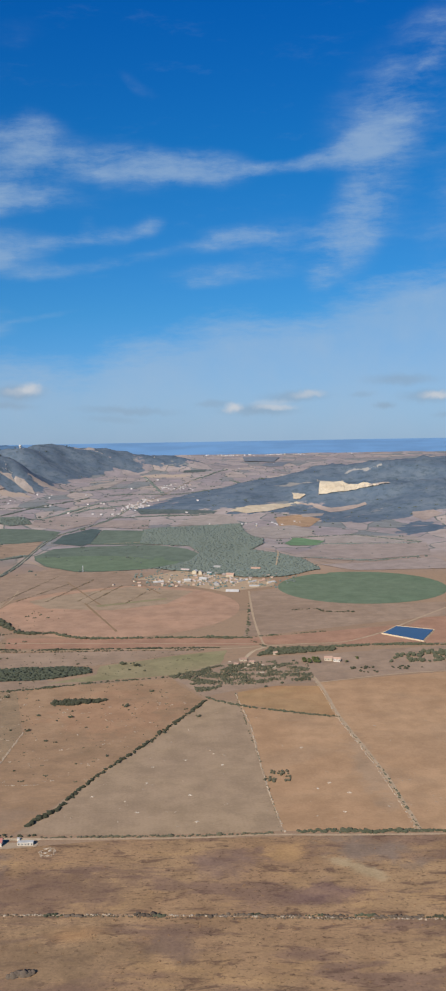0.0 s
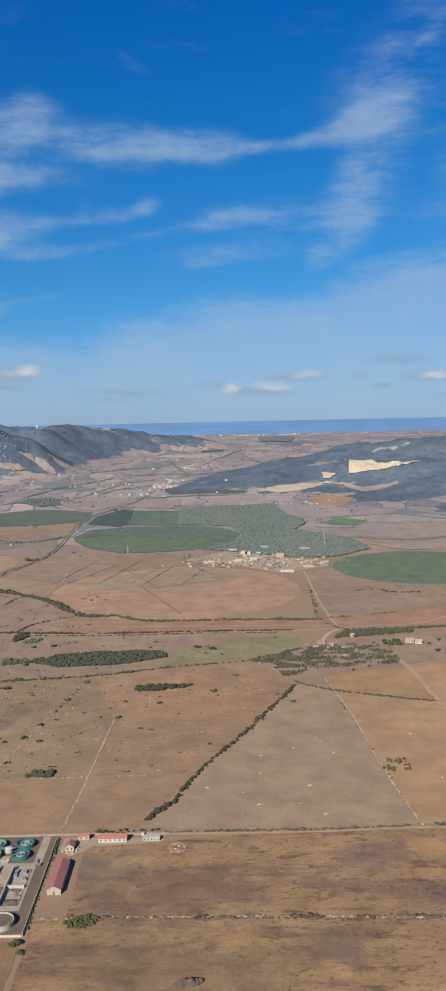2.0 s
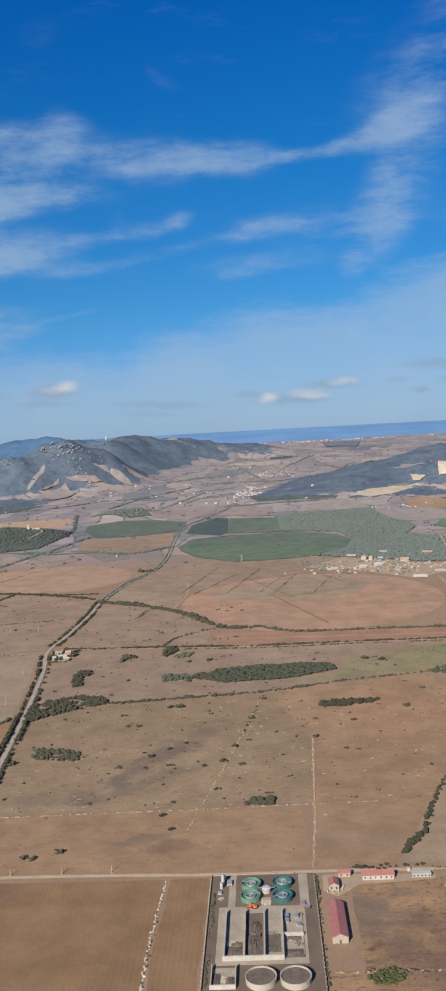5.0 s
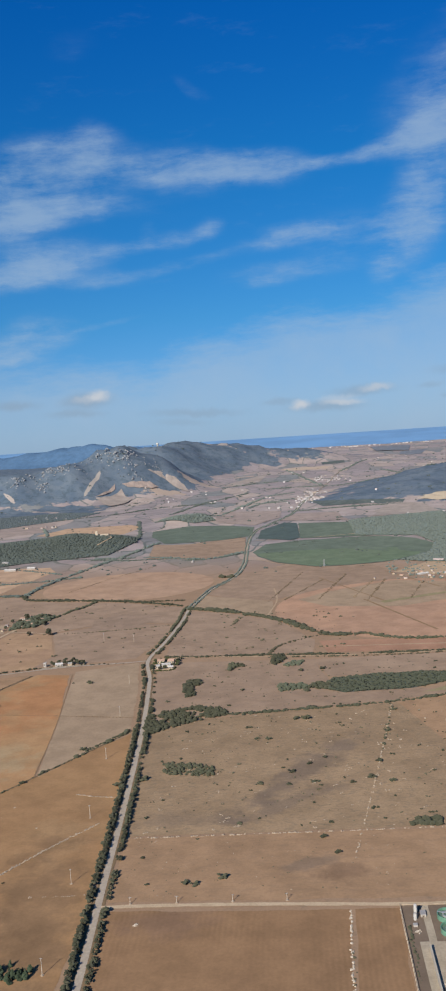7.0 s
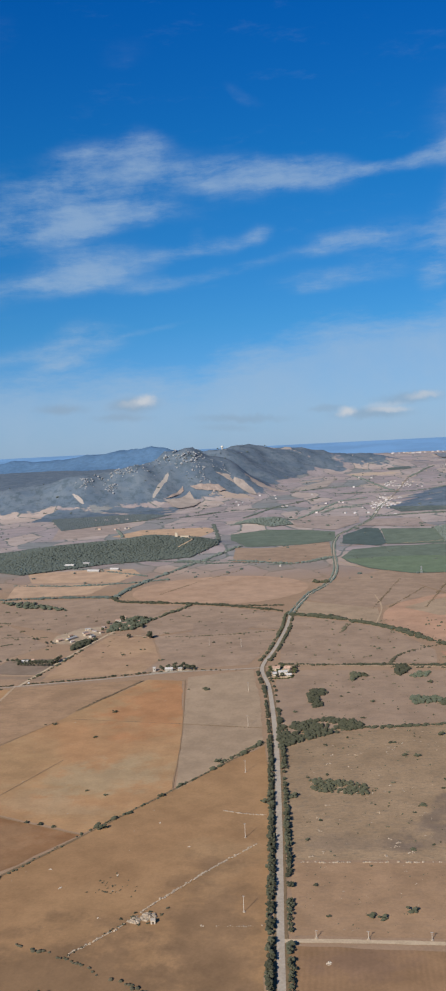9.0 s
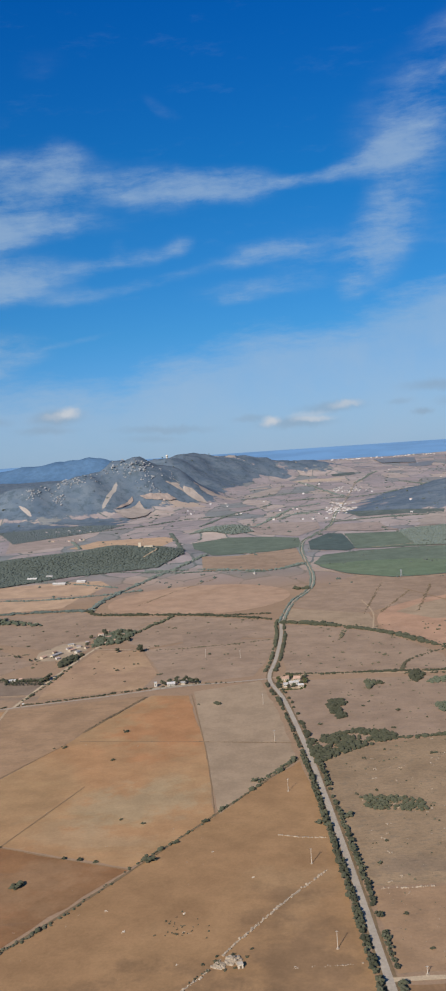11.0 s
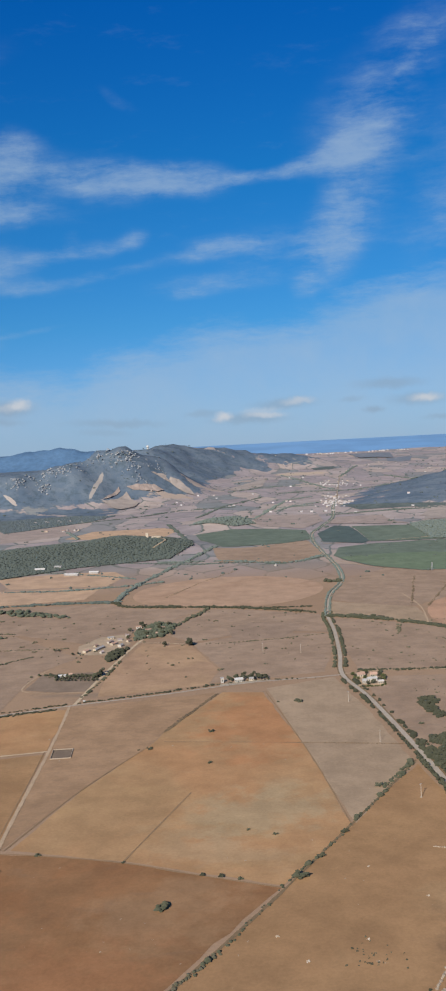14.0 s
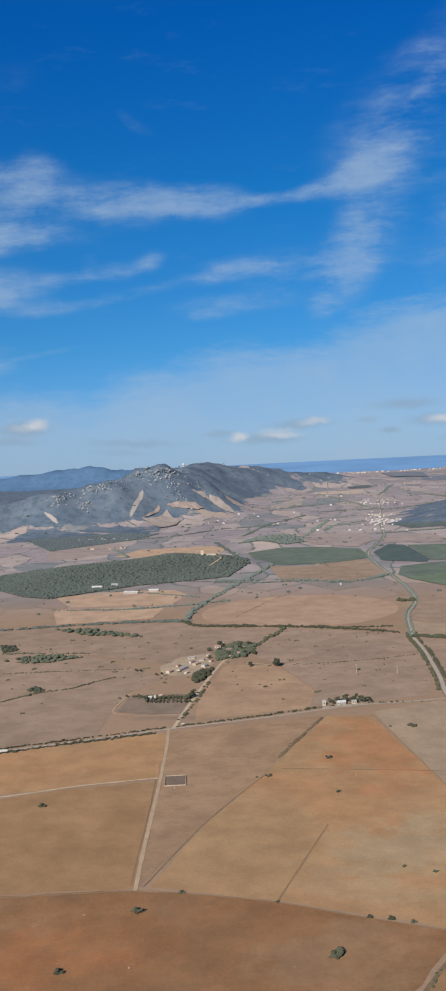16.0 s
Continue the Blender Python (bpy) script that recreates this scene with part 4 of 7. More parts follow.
def bush(x, y, size=1.0, dry=False, label="", group="scattered bushes", long=1.0):
    ob = new("bush", RNG.choice(BUSHES_DRY if dry else BUSHES))
    ob.matrix_world = pose(x, y, hgt(x, y) - 0.15, 0, 0, RNG.uniform(-25, 25)) @ Matrix.Diagonal((size * long, size, size * 0.9, 1))
    return tagged(ob, label or ("dusty grey-green bush on bare pasture" if dry else "dark evergreen bush standing alone on dry ground"), "bush", group)


def hedge(pts, width, height, fill, label, material=None, name="hedge", spread=0.3, big=1.0, smooth=True):
    """A hedgerow: bushes of many sizes in a broken line, one thing."""
    line = resample(pts, 1.3, smooth)
    nrm = normals(line)
    rng = random.Random(int(abs(pts[0][0]) * 13 + abs(pts[0][1]) * 3))
    verts, faces = [], []
    phase = rng.uniform(0, 100)
    for i, (p, n) in enumerate(zip(line, nrm)):
        run = 0.5 + 0.5 * noise.noise((p[0] * 0.05 + phase, p[1] * 0.05, 0.3))
        if rng.random() > fill * (0.35 + 1.3 * run):
            continue
        s = width * 0.5 * (0.5 + 0.9 * run) * rng.uniform(0.7, 1.25) * (big if rng.random() < 0.12 else 1.0)
        q = p + n * rng.gauss(0, spread * width)
        z = hgt(*q)
        clump(verts, faces, q[0], q[1], z + s * 0.45 * height / width, s, rng, 0.9 * height / width, 0.34)
    if not verts:
        return None
    return tagged(new(name, mesh_from(name, verts, faces, material or M_LEAF, True)), label, "hedge")


def stones(verts, faces, x, y, z, r, rng):
    base = len(verts)
    k = 5
    for ring, zz, rr in ((0, -0.1, 1.0), (1, 0.55, 0.8)):
        for i in range(k):
            a = 2 * math.pi * i / k + rng.uniform(-0.4, 0.4)
            q = r * rr * rng.uniform(0.7, 1.2)
            verts.append((x + q * math.cos(a), y + q * math.sin(a), z + r * zz * rng.uniform(0.7, 1.3)))
    verts.append((x, y, z + r * 0.75))
    for i in range(k):
        j = (i + 1) % k
        faces.append((base + i, base + j, base + k + j, base + k + i))
        faces.append((base + k + i, base + k + j, base + 2 * k))


def stone_wall(pts, fill, label, size=0.55, material=None, smooth=False):
    line = resample(pts, 0.9, smooth)
    nrm = normals(line)
    rng = random.Random(int(abs(pts[0][0]) * 17 + abs(pts[0][1])))
    verts, faces = [], []
    for p, n in zip(line, nrm):
        run = 0.5 + 0.5 * noise.noise((p[0] * 0.04, p[1] * 0.04, 7.1))
        if rng.random() > fill * (0.5 + run):
            continue
        q = p + n * rng.gauss(0, 0.25)
        stones(verts, faces, q[0], q[1], hgt(*q), size * rng.uniform(0.6, 1.4), rng)
    return tagged(new("stone_wall", mesh_from("stone_wall", verts, faces, material or M_STONE)), label, "wall")


def stone_heap(x, y, r, label="heap of pale cleared stones in a field", n=10, material=None):
    rng = random.Random(int(x * 3 + y * 7))
    verts, faces = [], []
    for _ in range(n):
        a, d = rng.uniform(0, 6.28), r * math.sqrt(rng.random())
        stones(verts, faces, d * math.cos(a), d * math.sin(a), 0.35 * (r - d) * rng.random(), r * rng.uniform(0.2, 0.38), rng)
    ob = new("stone_heap", mesh_from("stone_heap", verts, faces, material or M_STONE_PALE))
    ob.matrix_world = pose(x, y, hgt(x, y))
    return tagged(ob, label, "stone heap", "stone heaps in the fields")


def inside(x, y, poly):
    hit = False
    for (x0, y0), (x1, y1) in zip(poly, poly[1:] + poly[:1]):
        if (y0 > y) != (y1 > y) and x < (x1 - x0) * (y - y0) / (y1 - y0) + x0:
            hit = not hit
    return hit


def wood(pts, spacing, r, label, material=None, name="wood", gaps=0.0, squash=0.75):
    """A closed stand of low trees, as one mass of crowns."""
    rng = random.Random(int(abs(pts[0][0]) * 5 + abs(pts[0][1])))
    xs, ys = [p[0] for p in pts], [p[1] for p in pts]
    verts, faces, spots = [], [], []
    y = min(ys)
    while y < max(ys):
        x = min(xs)
        while x < max(xs):
            px, py = x + rng.uniform(-0.6, 0.6) * spacing, y + rng.uniform(-0.6, 0.6) * spacing
            if inside(px, py, pts) and 0.5 + 0.5 * noise.noise((px * 0.07, py * 0.11, 2.0)) > gaps + rng.uniform(-0.1, 0.1):
                spots.append((px, py, r * rng.uniform(0.6, 1.35)))
            x += spacing
        y += spacing
    ground = relief(np.array([p[0] for p in spots]), np.array([p[1] for p in spots]))[0] if spots else ()
    low = squash <= 0.25
    for (px, py, s), z in zip(spots, ground):
        clump(verts, faces, px, py, z + (0.25 if low else 0.5) * s, s, rng, squash, 0.14 if low else 0.34)
    return tagged(new(name, mesh_from(name, verts, faces, material or M_LEAF, True)), label, "wood", kind="stuff")


def scatter(label, count, x0, x1, y0, y1, lo, hi, seed, keep=None, material=None, name="low_scrub", category="scrub"):
    """Many small plants or stones, too small to count."""
    rng = random.Random(seed)
    verts, faces = [], []
    for _ in range(count):
        x, y, s = rng.uniform(x0, x1), rng.uniform(y0, y1), lo + (hi - lo) * rng.random() ** 2
        if keep and not keep(x, y):
            continue
        if category == "stones":
            for _ in range(4):
                stones(verts, faces, x + rng.gauss(0, s), y + rng.gauss(0, s), hgt(x, y), s * rng.uniform(0.4, 0.9), rng)
        else:
            for _ in range(rng.choice((1, 2, 3))):
                clump(verts, faces, x + rng.gauss(0, s), y + rng.gauss(0, s * 0.5), hgt(x, y) + 0.3 * s, s * rng.uniform(0.6, 1.0), rng, 0.8, 0.34)
    return tagged(new(name, mesh_from(name, verts, faces, material)), label, category, kind="stuff")


# ---------------------------------------------------------------- the land
# tracts of scrub on the hills and beyond the villages
QUARRY_SCRUB = [(4, 1944), (53, 1999), (114, 2108), (215, 2115), (349, 2067), (560, 2058), (560, 1890), (396, 1866), (316, 1812), (251, 1787), (187, 1809), (143, 1940), (104, 1952), (50, 1920)]
FIELD_SCRUB = [(297, 1649), (334, 1752), (386, 1822), (420, 1720), (342, 1624), (310, 1604)]
SLOPE_SCRUB = [(-457, 3106), (-364, 3186), (-282, 3241), (-216, 3203), (-282, 3149), (-363, 3134), (-409, 3010), (-447, 2931)]
VILLAGE_SCRUB = [(-189, 2075), (-158, 2168), (-103, 2165), (-50, 2150), (13, 2113), (108, 2220), (80, 2056), (-2, 1980), (-69, 1939), (-128, 1984)]
FOOT_SCRUB = [(-960, 2190), (-773, 2247), (-665, 2283), (-665, 2165), (-697, 2108), (-796, 2074), (-960, 2080)]


def within(poly, gx, gy):
    hit = np.zeros(gx.shape, bool)
    for (x0, y0), (x1, y1) in zip(poly, poly[1:] + poly[:1]):
        if y0 != y1:
            hit ^= ((y0 > gy) != (y1 > gy)) & (gx < (x1 - x0) * (gy - y0) / (y1 - y0) + x0)
    return hit


def land():
    xs = np.unique(np.r_[np.linspace(-5000, -2000, 16), np.arange(-2000, 1601, 18), np.linspace(1600, 4000, 14)])
    ys = np.unique(np.r_[np.linspace(-3500, 1200, 24), np.arange(1240, 4161, 18)])
    gx, gy = np.meshgrid(xs, ys)
    z, m, q = relief(gx, gy)
    nx, ny = len(xs), len(ys)
    verts = np.c_[gx.ravel(), gy.ravel(), z.ravel()]
    idx = np.arange(nx * ny).reshape(ny, nx)
    faces = np.stack([idx[:-1, :-1], idx[:-1, 1:], idx[1:, 1:], idx[1:, :-1]], -1).reshape(-1, 4)
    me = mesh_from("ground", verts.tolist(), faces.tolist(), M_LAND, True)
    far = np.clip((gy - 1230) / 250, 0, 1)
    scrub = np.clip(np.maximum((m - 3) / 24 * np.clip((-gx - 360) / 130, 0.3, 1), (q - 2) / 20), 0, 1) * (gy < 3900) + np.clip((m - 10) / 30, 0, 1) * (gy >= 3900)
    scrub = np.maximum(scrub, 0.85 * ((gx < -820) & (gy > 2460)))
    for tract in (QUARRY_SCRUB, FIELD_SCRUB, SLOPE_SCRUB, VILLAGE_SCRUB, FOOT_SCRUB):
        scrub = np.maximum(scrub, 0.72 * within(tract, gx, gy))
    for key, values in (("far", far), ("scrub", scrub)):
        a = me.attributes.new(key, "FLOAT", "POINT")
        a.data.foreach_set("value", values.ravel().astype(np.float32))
    return tagged(new("ground", me), "dry brown plain rising to scrub-covered hills", "ground", kind="structure")


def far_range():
    """The last hills before the sea; distance haze is painted into their blue."""
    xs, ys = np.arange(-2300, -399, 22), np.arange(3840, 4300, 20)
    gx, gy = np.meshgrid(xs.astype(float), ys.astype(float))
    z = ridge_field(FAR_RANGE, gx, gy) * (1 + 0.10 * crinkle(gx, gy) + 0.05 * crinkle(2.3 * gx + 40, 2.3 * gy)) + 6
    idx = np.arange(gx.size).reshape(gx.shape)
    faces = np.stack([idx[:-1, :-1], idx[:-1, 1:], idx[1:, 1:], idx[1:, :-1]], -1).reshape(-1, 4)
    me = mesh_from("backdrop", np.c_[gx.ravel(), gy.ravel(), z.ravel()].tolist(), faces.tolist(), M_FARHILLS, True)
    return tagged(new("backdrop", me), "distant haze-blue range of hills before the sea", "hills", kind="structure")


land()
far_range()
sea_v, sea_f = [], []
for i in range(13):
    y = 4100 + 860 * i / 12
    for x in (-5500, 5000):
        sea_v.append((x, y, 12 + 40 * (i / 12)))
for i in range(12):
    sea_f.append((2 * i, 2 * i + 1, 2 * i + 3, 2 * i + 2))
tagged(new("sea", mesh_from("sea", sea_v, sea_f, M_SEA)), "hazy blue open sea at the horizon", "sea", kind="structure")

# ---------------------------------------------------------------- fields
field("rough dry grass streaked with rust-brown weeds", [(-151, -250), (330, -250), (330, 386), (68, 390), (-15, 395), (-99, 398), (-151, 399)], M_DRY)
field("dry grass field with rusty weeds beside a hedged track", [(-138, 400), (-99, 399), (-15, 396), (68, 391), (330, 387), (330, 470), (86, 471), (-57, 470), (-138, 460)], M_DRY)
field("grey stubble field with scattered stones", [(-114, 479), (-57, 475), (29, 477), (23, 529), (16, 643), (8, 700), (-16, 704), (-46, 634), (-85, 548)], M_STUBBLE)
field("tan ploughland between stone walls", [(29, 477), (100, 477), (97, 520), (93, 564), (81, 657), (36, 674), (8, 692), (16, 643), (23, 529)], M_TAN2)
field("orange strip of bare soil below scrub", [(8, 695), (36, 678), (80, 661), (76, 736), (40, 738), (8, 722)], M_ORANGE)
field("broad tan field beyond a stone wall", [(100, 477), (340, 472), (340, 760), (180, 770), (74, 745), (81, 660), (93, 566), (98, 520)], M_TAN2)
field("brown pasture with stone heaps and bushes", [(-150, 478), (-116, 479), (-85, 548), (-46, 634), (-17, 703), (-48, 763), (-112, 751), (-170, 733), (-144, 637), (-150, 553)], M_PASTURE2)
field("bare grazed pasture dotted with bushes", [(-323, 542), (-212, 543), (-150, 546), (-145, 637), (-170, 733), (-250, 723), (-339, 708), (-331, 600)], M_PASTURE)
field("reddish brown strip beside a dirt track", [(-322, 480), (-152, 478), (-156, 541), (-212, 541), (-324, 539)], M_PASTURE2)
field("ploughed red-brown field with straight furrows", [(-315, -250), (-222, -250), (-221, 426), (-219, 470), (-323, 473)], M_PLOUGH)
field("ploughed red-brown field beside the treatment works", [(-220, -250), (-153, -250), (-153, 383), (-201, 384), (-199, 470), (-217, 470), (-219, 426)], M_PLOUGH)
field("smooth tan field beside the tree-lined road", [(-332, -250), (-330, 470), (-335, 545), (-341, 640), (-348, 692), (-378, 647), (-405, 604), (-440, 550), (-478, 495), (-545, 405), (-600, 320), (-600, -250)], M_TAN)
field("orange ploughland crossed by faint lines", [(-551, 614), (-499, 598), (-430, 569), (-394, 620), (-404, 715), (-424, 837), (-452, 842), (-489, 764), (-497, 740), (-528, 679)], M_ORANGE)
field("brown field along the cross road", [(-556, 614), (-528, 681), (-497, 741), (-489, 766), (-457, 842), (-555.5, 824)], M_PASTURE2)
field("grey stubble field beside the crossroads", [(-392, 623), (-350, 695), (-358, 780), (-371, 866), (-421, 846), (-404, 715)], M_STUBBLE2)
field("tan field beside a straight farm lane", [(-557.8, 613), (-557.6, 736), (-602, 731), (-641, 720), (-900, 660), (-900, 618), (-700, 612)], M_TAN)
field("orange-tan field along the cross road", [(-557.4, 741), (-557, 822), (-603, 811), (-660, 795), (-900, 740), (-900, 668), (-641, 727)], M_ORANGE)
field("dark reddish soil with a few lone bushes", [(-900, -250), (-602, -250), (-602, 322), (-547, 407), (-480, 497), (-442, 552), (-431, 567), (-498, 596.5), (-537, 607.5), (-561, 611.5), (-614, 611.5), (-900, 615)], M_RED)
field("straw-coloured paddock beside a farm lane", [(-540, 846), (-462, 862), (-455, 905), (-478, 985), (-520, 996), (-540, 900)], M_DRY2)
field("dark tilled plot beside a walled orchard", [(-597, 873), (-591, 913), (-552, 913), (-544, 896), (-551, 862), (-571, 863)], M_GREYDARK)
ribbon("track", [(-551, 860.5), (-572, 861.5), (-598.5, 872), (-592.5, 914), (-588, 925)], 1.3, M_TRACK, "pale path round a tilled plot", "track", 0.187, 4, 0.3)
field("bare grey pasture beyond the cross road", [(-462, 864), (-376, 880), (-360, 950), (-356, 1000), (-420, 1020), (-476, 985), (-453, 905)], M_GREYPASTURE)
field("brown pasture above the stream", [(-478, 992), (-420, 1025), (-357, 1005), (-358, 1080), (-434, 1122), (-463, 1128), (-520, 1060)], M_GREYPASTURE)
field("dim fallow patch on pasture", [(-440, 992), (-398, 996), (-374, 1040), (-420, 1062), (-446, 1040)], M_GREYDARK2)
field("pale pasture west of the farm", [(-900, 800), (-662, 806), (-604, 822), (-600, 868), (-594, 920), (-570, 960), (-640, 1050), (-900, 1060)], M_GREYPASTURE)
field("dim pasture south of the stream", [(-900, 1065), (-640, 1055), (-560, 1000), (-515, 1065), (-470, 1128), (-548, 1155), (-570, 1184), (-900, 1190)], M_GREYPASTURE)
field("rough pasture with scrub east of the crossroads", [(-344, 715), (-250, 728), (-170, 738), (-112, 757), (-146, 762), (-214, 790), (-225, 852), (-352, 862)], M_GREYPASTURE)
field("pasture between two tracks", [(-225, 852), (-214, 802), (-117, 806), (-60, 832), (-20, 852), (-96, 855)], M_GREYPASTURE)
field("olive-green rough grass strip", [(-150, 754), (-112, 759), (-46, 773), (-6, 800), (0, 852), (-42, 838), (-112, 804), (-112, 778)], M_OLIVE)
field("grey pasture with dark tussocks", [(-350, 880), (-225, 872), (-222, 915), (-255, 998), (-312, 1044), (-352, 1062), (-355, 1000)], M_GREYPASTURE)
field("strip of red clay soil", [(-212, 871), (-96, 866), (40, 871), (112, 876), (160, 918), (186, 945), (94, 917), (24, 898), (-99, 904), (-218, 911)], M_CLAY)
field("bare red ground beside the reservoir", [(100, 872), (150, 862), (186, 866), (260, 880), (330, 990), (210, 975), (188, 942), (160, 912)], M_CLAY)
field("pale dry ground around scrub and ruins", [(-48, 768), (15, 826), (84, 832), (160, 850), (340, 870), (340, 765), (180, 774), (74, 748), (11, 730), (-18, 712)], M_GREYPASTURE)
round_field("round irrigated field of bare tan soil", -122, 1042, 137, M_ROUND)
field("grey-tan middle of a round field", [(-205, 1125), (-122, 1174), (-40, 1140), (-70, 1065), (-130, 1035), (-205, 1050), (-235, 1090)], M_STUBBLE2)
field("dull grey pasture below the village", [(16, 900), (60, 916), (190, 968), (330, 1010), (330, 1060), (153, 1043), (86, 1085), (64, 1150), (30, 1130), (24, 1010)], M_GREYPASTURE)
field("grey-brown field north of a round field", [(-290, 1100), (-262, 1095), (-200, 1150), (-122, 1182), (-40, 1160), (-60, 1195), (-119, 1233), (-140, 1285), (-249, 1320), (-318, 1240), (-345, 1150)], M_GREYPASTURE)
field("striped stubble beside the road", [(-350, 1072), (-311, 1056), (-262, 1010), (-262, 1090), (-345, 1140)], M_STUBBLE2)
round_field("round green irrigated crop by the village", 170, 1152, 105, M_GREEN_PALE)
round_field("round tan stubble field by the stream", -442, 1222, 105, M_PALEORANGE, 92)
field("straw-yellow stubble below a wooded hill", [(-735, 1385), (-644, 1405), (-586, 1398), (-568, 1358), (-584, 1295), (-702, 1305)], M_YELLOW)
field("straw-yellow stubble along a hedge", [(-720, 1295), (-590, 1285), (-600, 1215), (-700, 1205)], M_YELLOW)
field("bright green irrigated patch", [(96, 1509), (120, 1605), (167, 1552), (152, 1508), (104, 1484)], M_BRIGHT)
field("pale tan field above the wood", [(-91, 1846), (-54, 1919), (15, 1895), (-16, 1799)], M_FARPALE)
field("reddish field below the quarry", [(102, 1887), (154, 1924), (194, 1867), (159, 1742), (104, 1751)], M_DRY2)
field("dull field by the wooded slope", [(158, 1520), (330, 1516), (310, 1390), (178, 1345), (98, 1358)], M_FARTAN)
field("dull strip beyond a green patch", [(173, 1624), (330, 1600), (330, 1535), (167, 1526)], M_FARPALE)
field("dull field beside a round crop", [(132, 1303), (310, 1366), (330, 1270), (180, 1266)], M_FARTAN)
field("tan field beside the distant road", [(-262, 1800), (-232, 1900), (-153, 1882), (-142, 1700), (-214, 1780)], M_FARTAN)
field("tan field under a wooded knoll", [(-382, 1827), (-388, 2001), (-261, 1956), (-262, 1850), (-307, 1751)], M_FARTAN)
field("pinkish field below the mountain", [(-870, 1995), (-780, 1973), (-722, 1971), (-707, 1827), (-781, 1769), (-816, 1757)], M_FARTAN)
field("strip of low maquis beyond the crops", [(-203, 2080), (-141, 2022), (-75, 1985), (-16, 1963), (-28, 1917), (-89, 1951), (-178, 1971)], M_MAQUIS)
field("pale quarry road on a hill", [(316, 2098), (373, 2104), (373, 2094), (314, 2090)], M_FARPALE)
field("bare spur at the mountain's foot", [(-710, 2305), (-679, 2343), (-661, 2388), (-647, 2361), (-628, 2343), (-636, 2280), (-660, 2237), (-695, 2294)], M_FARPALE)
field("pale wedge of pasture on the mountain's flank", [(-709, 2314), (-679, 2397), (-675, 2383), (-693, 2339)], M_FARTAN)
field("narrow tan strip above a spur", [(-662, 2404), (-598, 2446), (-575, 2440), (-589, 2420), (-647, 2400)], M_FARTAN)
field("pale field on a saddle of the mountain", [(-607, 2483), (-578, 2508), (-539, 2509), (-516, 2494), (-500, 2457), (-523, 2460), (-559, 2486), (-585, 2490)], M_FARPALE)
field("bare strip below the quarry", [(11, 1956), (46, 1998), (109, 2037), (160, 2060), (168, 2046), (151, 2036), (91, 1953), (44, 1933)], M_QUARRY)
field("bare orange ridge below the quarry", [(159, 2048), (192, 2040), (230, 2007), (285, 2016), (308, 2031), (309, 2014), (282, 1992), (224, 1965), (190, 2022)], M_FARTAN)
field("cream tip below the quarry", [(155, 2118), (182, 2080), (168, 2066), (154, 2072)], M_QUARRY)
field("bare strip under the quarry terraces", [(158, 1928), (183, 1944), (209, 1948), (201, 1915), (180, 1898), (160, 1893)], M_FARPALE)
field("bare ground beside quarry scrub", [(382, 1887), (425, 1888), (437, 1863), (390, 1803), (375, 1850)], M_FARTAN)
field("open cream quarry face on a hill", [(236, 2255), (258, 2246), (274, 2132), (313, 2106), (353, 2093), (297, 2087), (239, 2082), (211, 2081)], M_QUARRY, "quarry")
field("round green irrigated crop", [(-298, 1434), (-281, 1509), (-223, 1533), (-160, 1530), (-109, 1511), (-60, 1460), (-39, 1417), (-56, 1366), (-96, 1311), (-130, 1297), (-170, 1288), (-211, 1290), (-260, 1335), (-287, 1391)], M_GREEN)
field("paler near half of a round green crop", [(-292, 1420), (-225, 1432), (-150, 1425), (-60, 1400), (-72, 1345), (-110, 1308), (-170, 1292), (-211, 1294), (-258, 1338), (-284, 1391)], M_GREEN_PALE)
field("green crop west of the road", [(-488, 1739), (-428, 1789), (-365, 1772), (-306, 1728), (-307, 1615), (-351, 1582), (-445, 1570), (-478, 1657)], M_GREEN)
field("dark blue-green crop east of the road", [(-293, 1674), (-254, 1767), (-232, 1744), (-228, 1562), (-243, 1540), (-295, 1576)], M_GREEN2)
field("green crop beyond a round field", [(-229, 1742), (-152, 1676), (-101, 1599), (-87, 1540), (-109, 1518), (-165, 1538), (-228, 1556)], M_GREEN)
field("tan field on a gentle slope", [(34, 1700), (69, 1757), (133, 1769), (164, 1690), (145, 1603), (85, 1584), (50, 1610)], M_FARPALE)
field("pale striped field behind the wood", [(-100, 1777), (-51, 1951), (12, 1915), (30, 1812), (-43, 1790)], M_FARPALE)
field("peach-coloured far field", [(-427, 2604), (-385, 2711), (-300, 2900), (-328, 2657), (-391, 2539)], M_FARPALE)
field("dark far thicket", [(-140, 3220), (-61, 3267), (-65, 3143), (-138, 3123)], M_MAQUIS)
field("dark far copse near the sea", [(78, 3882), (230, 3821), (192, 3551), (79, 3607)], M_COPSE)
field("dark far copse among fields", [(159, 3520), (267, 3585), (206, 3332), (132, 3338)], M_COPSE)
field("orange field below the mountain", [(-711, 1773), (-673, 1862), (-550, 1866), (-519, 1820), (-539, 1732), (-644, 1738)], M_YELLOW)
field("pasture beside a reservoir of hedges", [(-308, 1440), (-361, 1397), (-450, 1430), (-460, 1560), (-402, 1556), (-316, 1600)], M_GREYPASTURE)
field("green strip along a stream", [(-400, 1395), (-365, 1392), (-320, 1440), (-360, 1420)], M_GREEN)


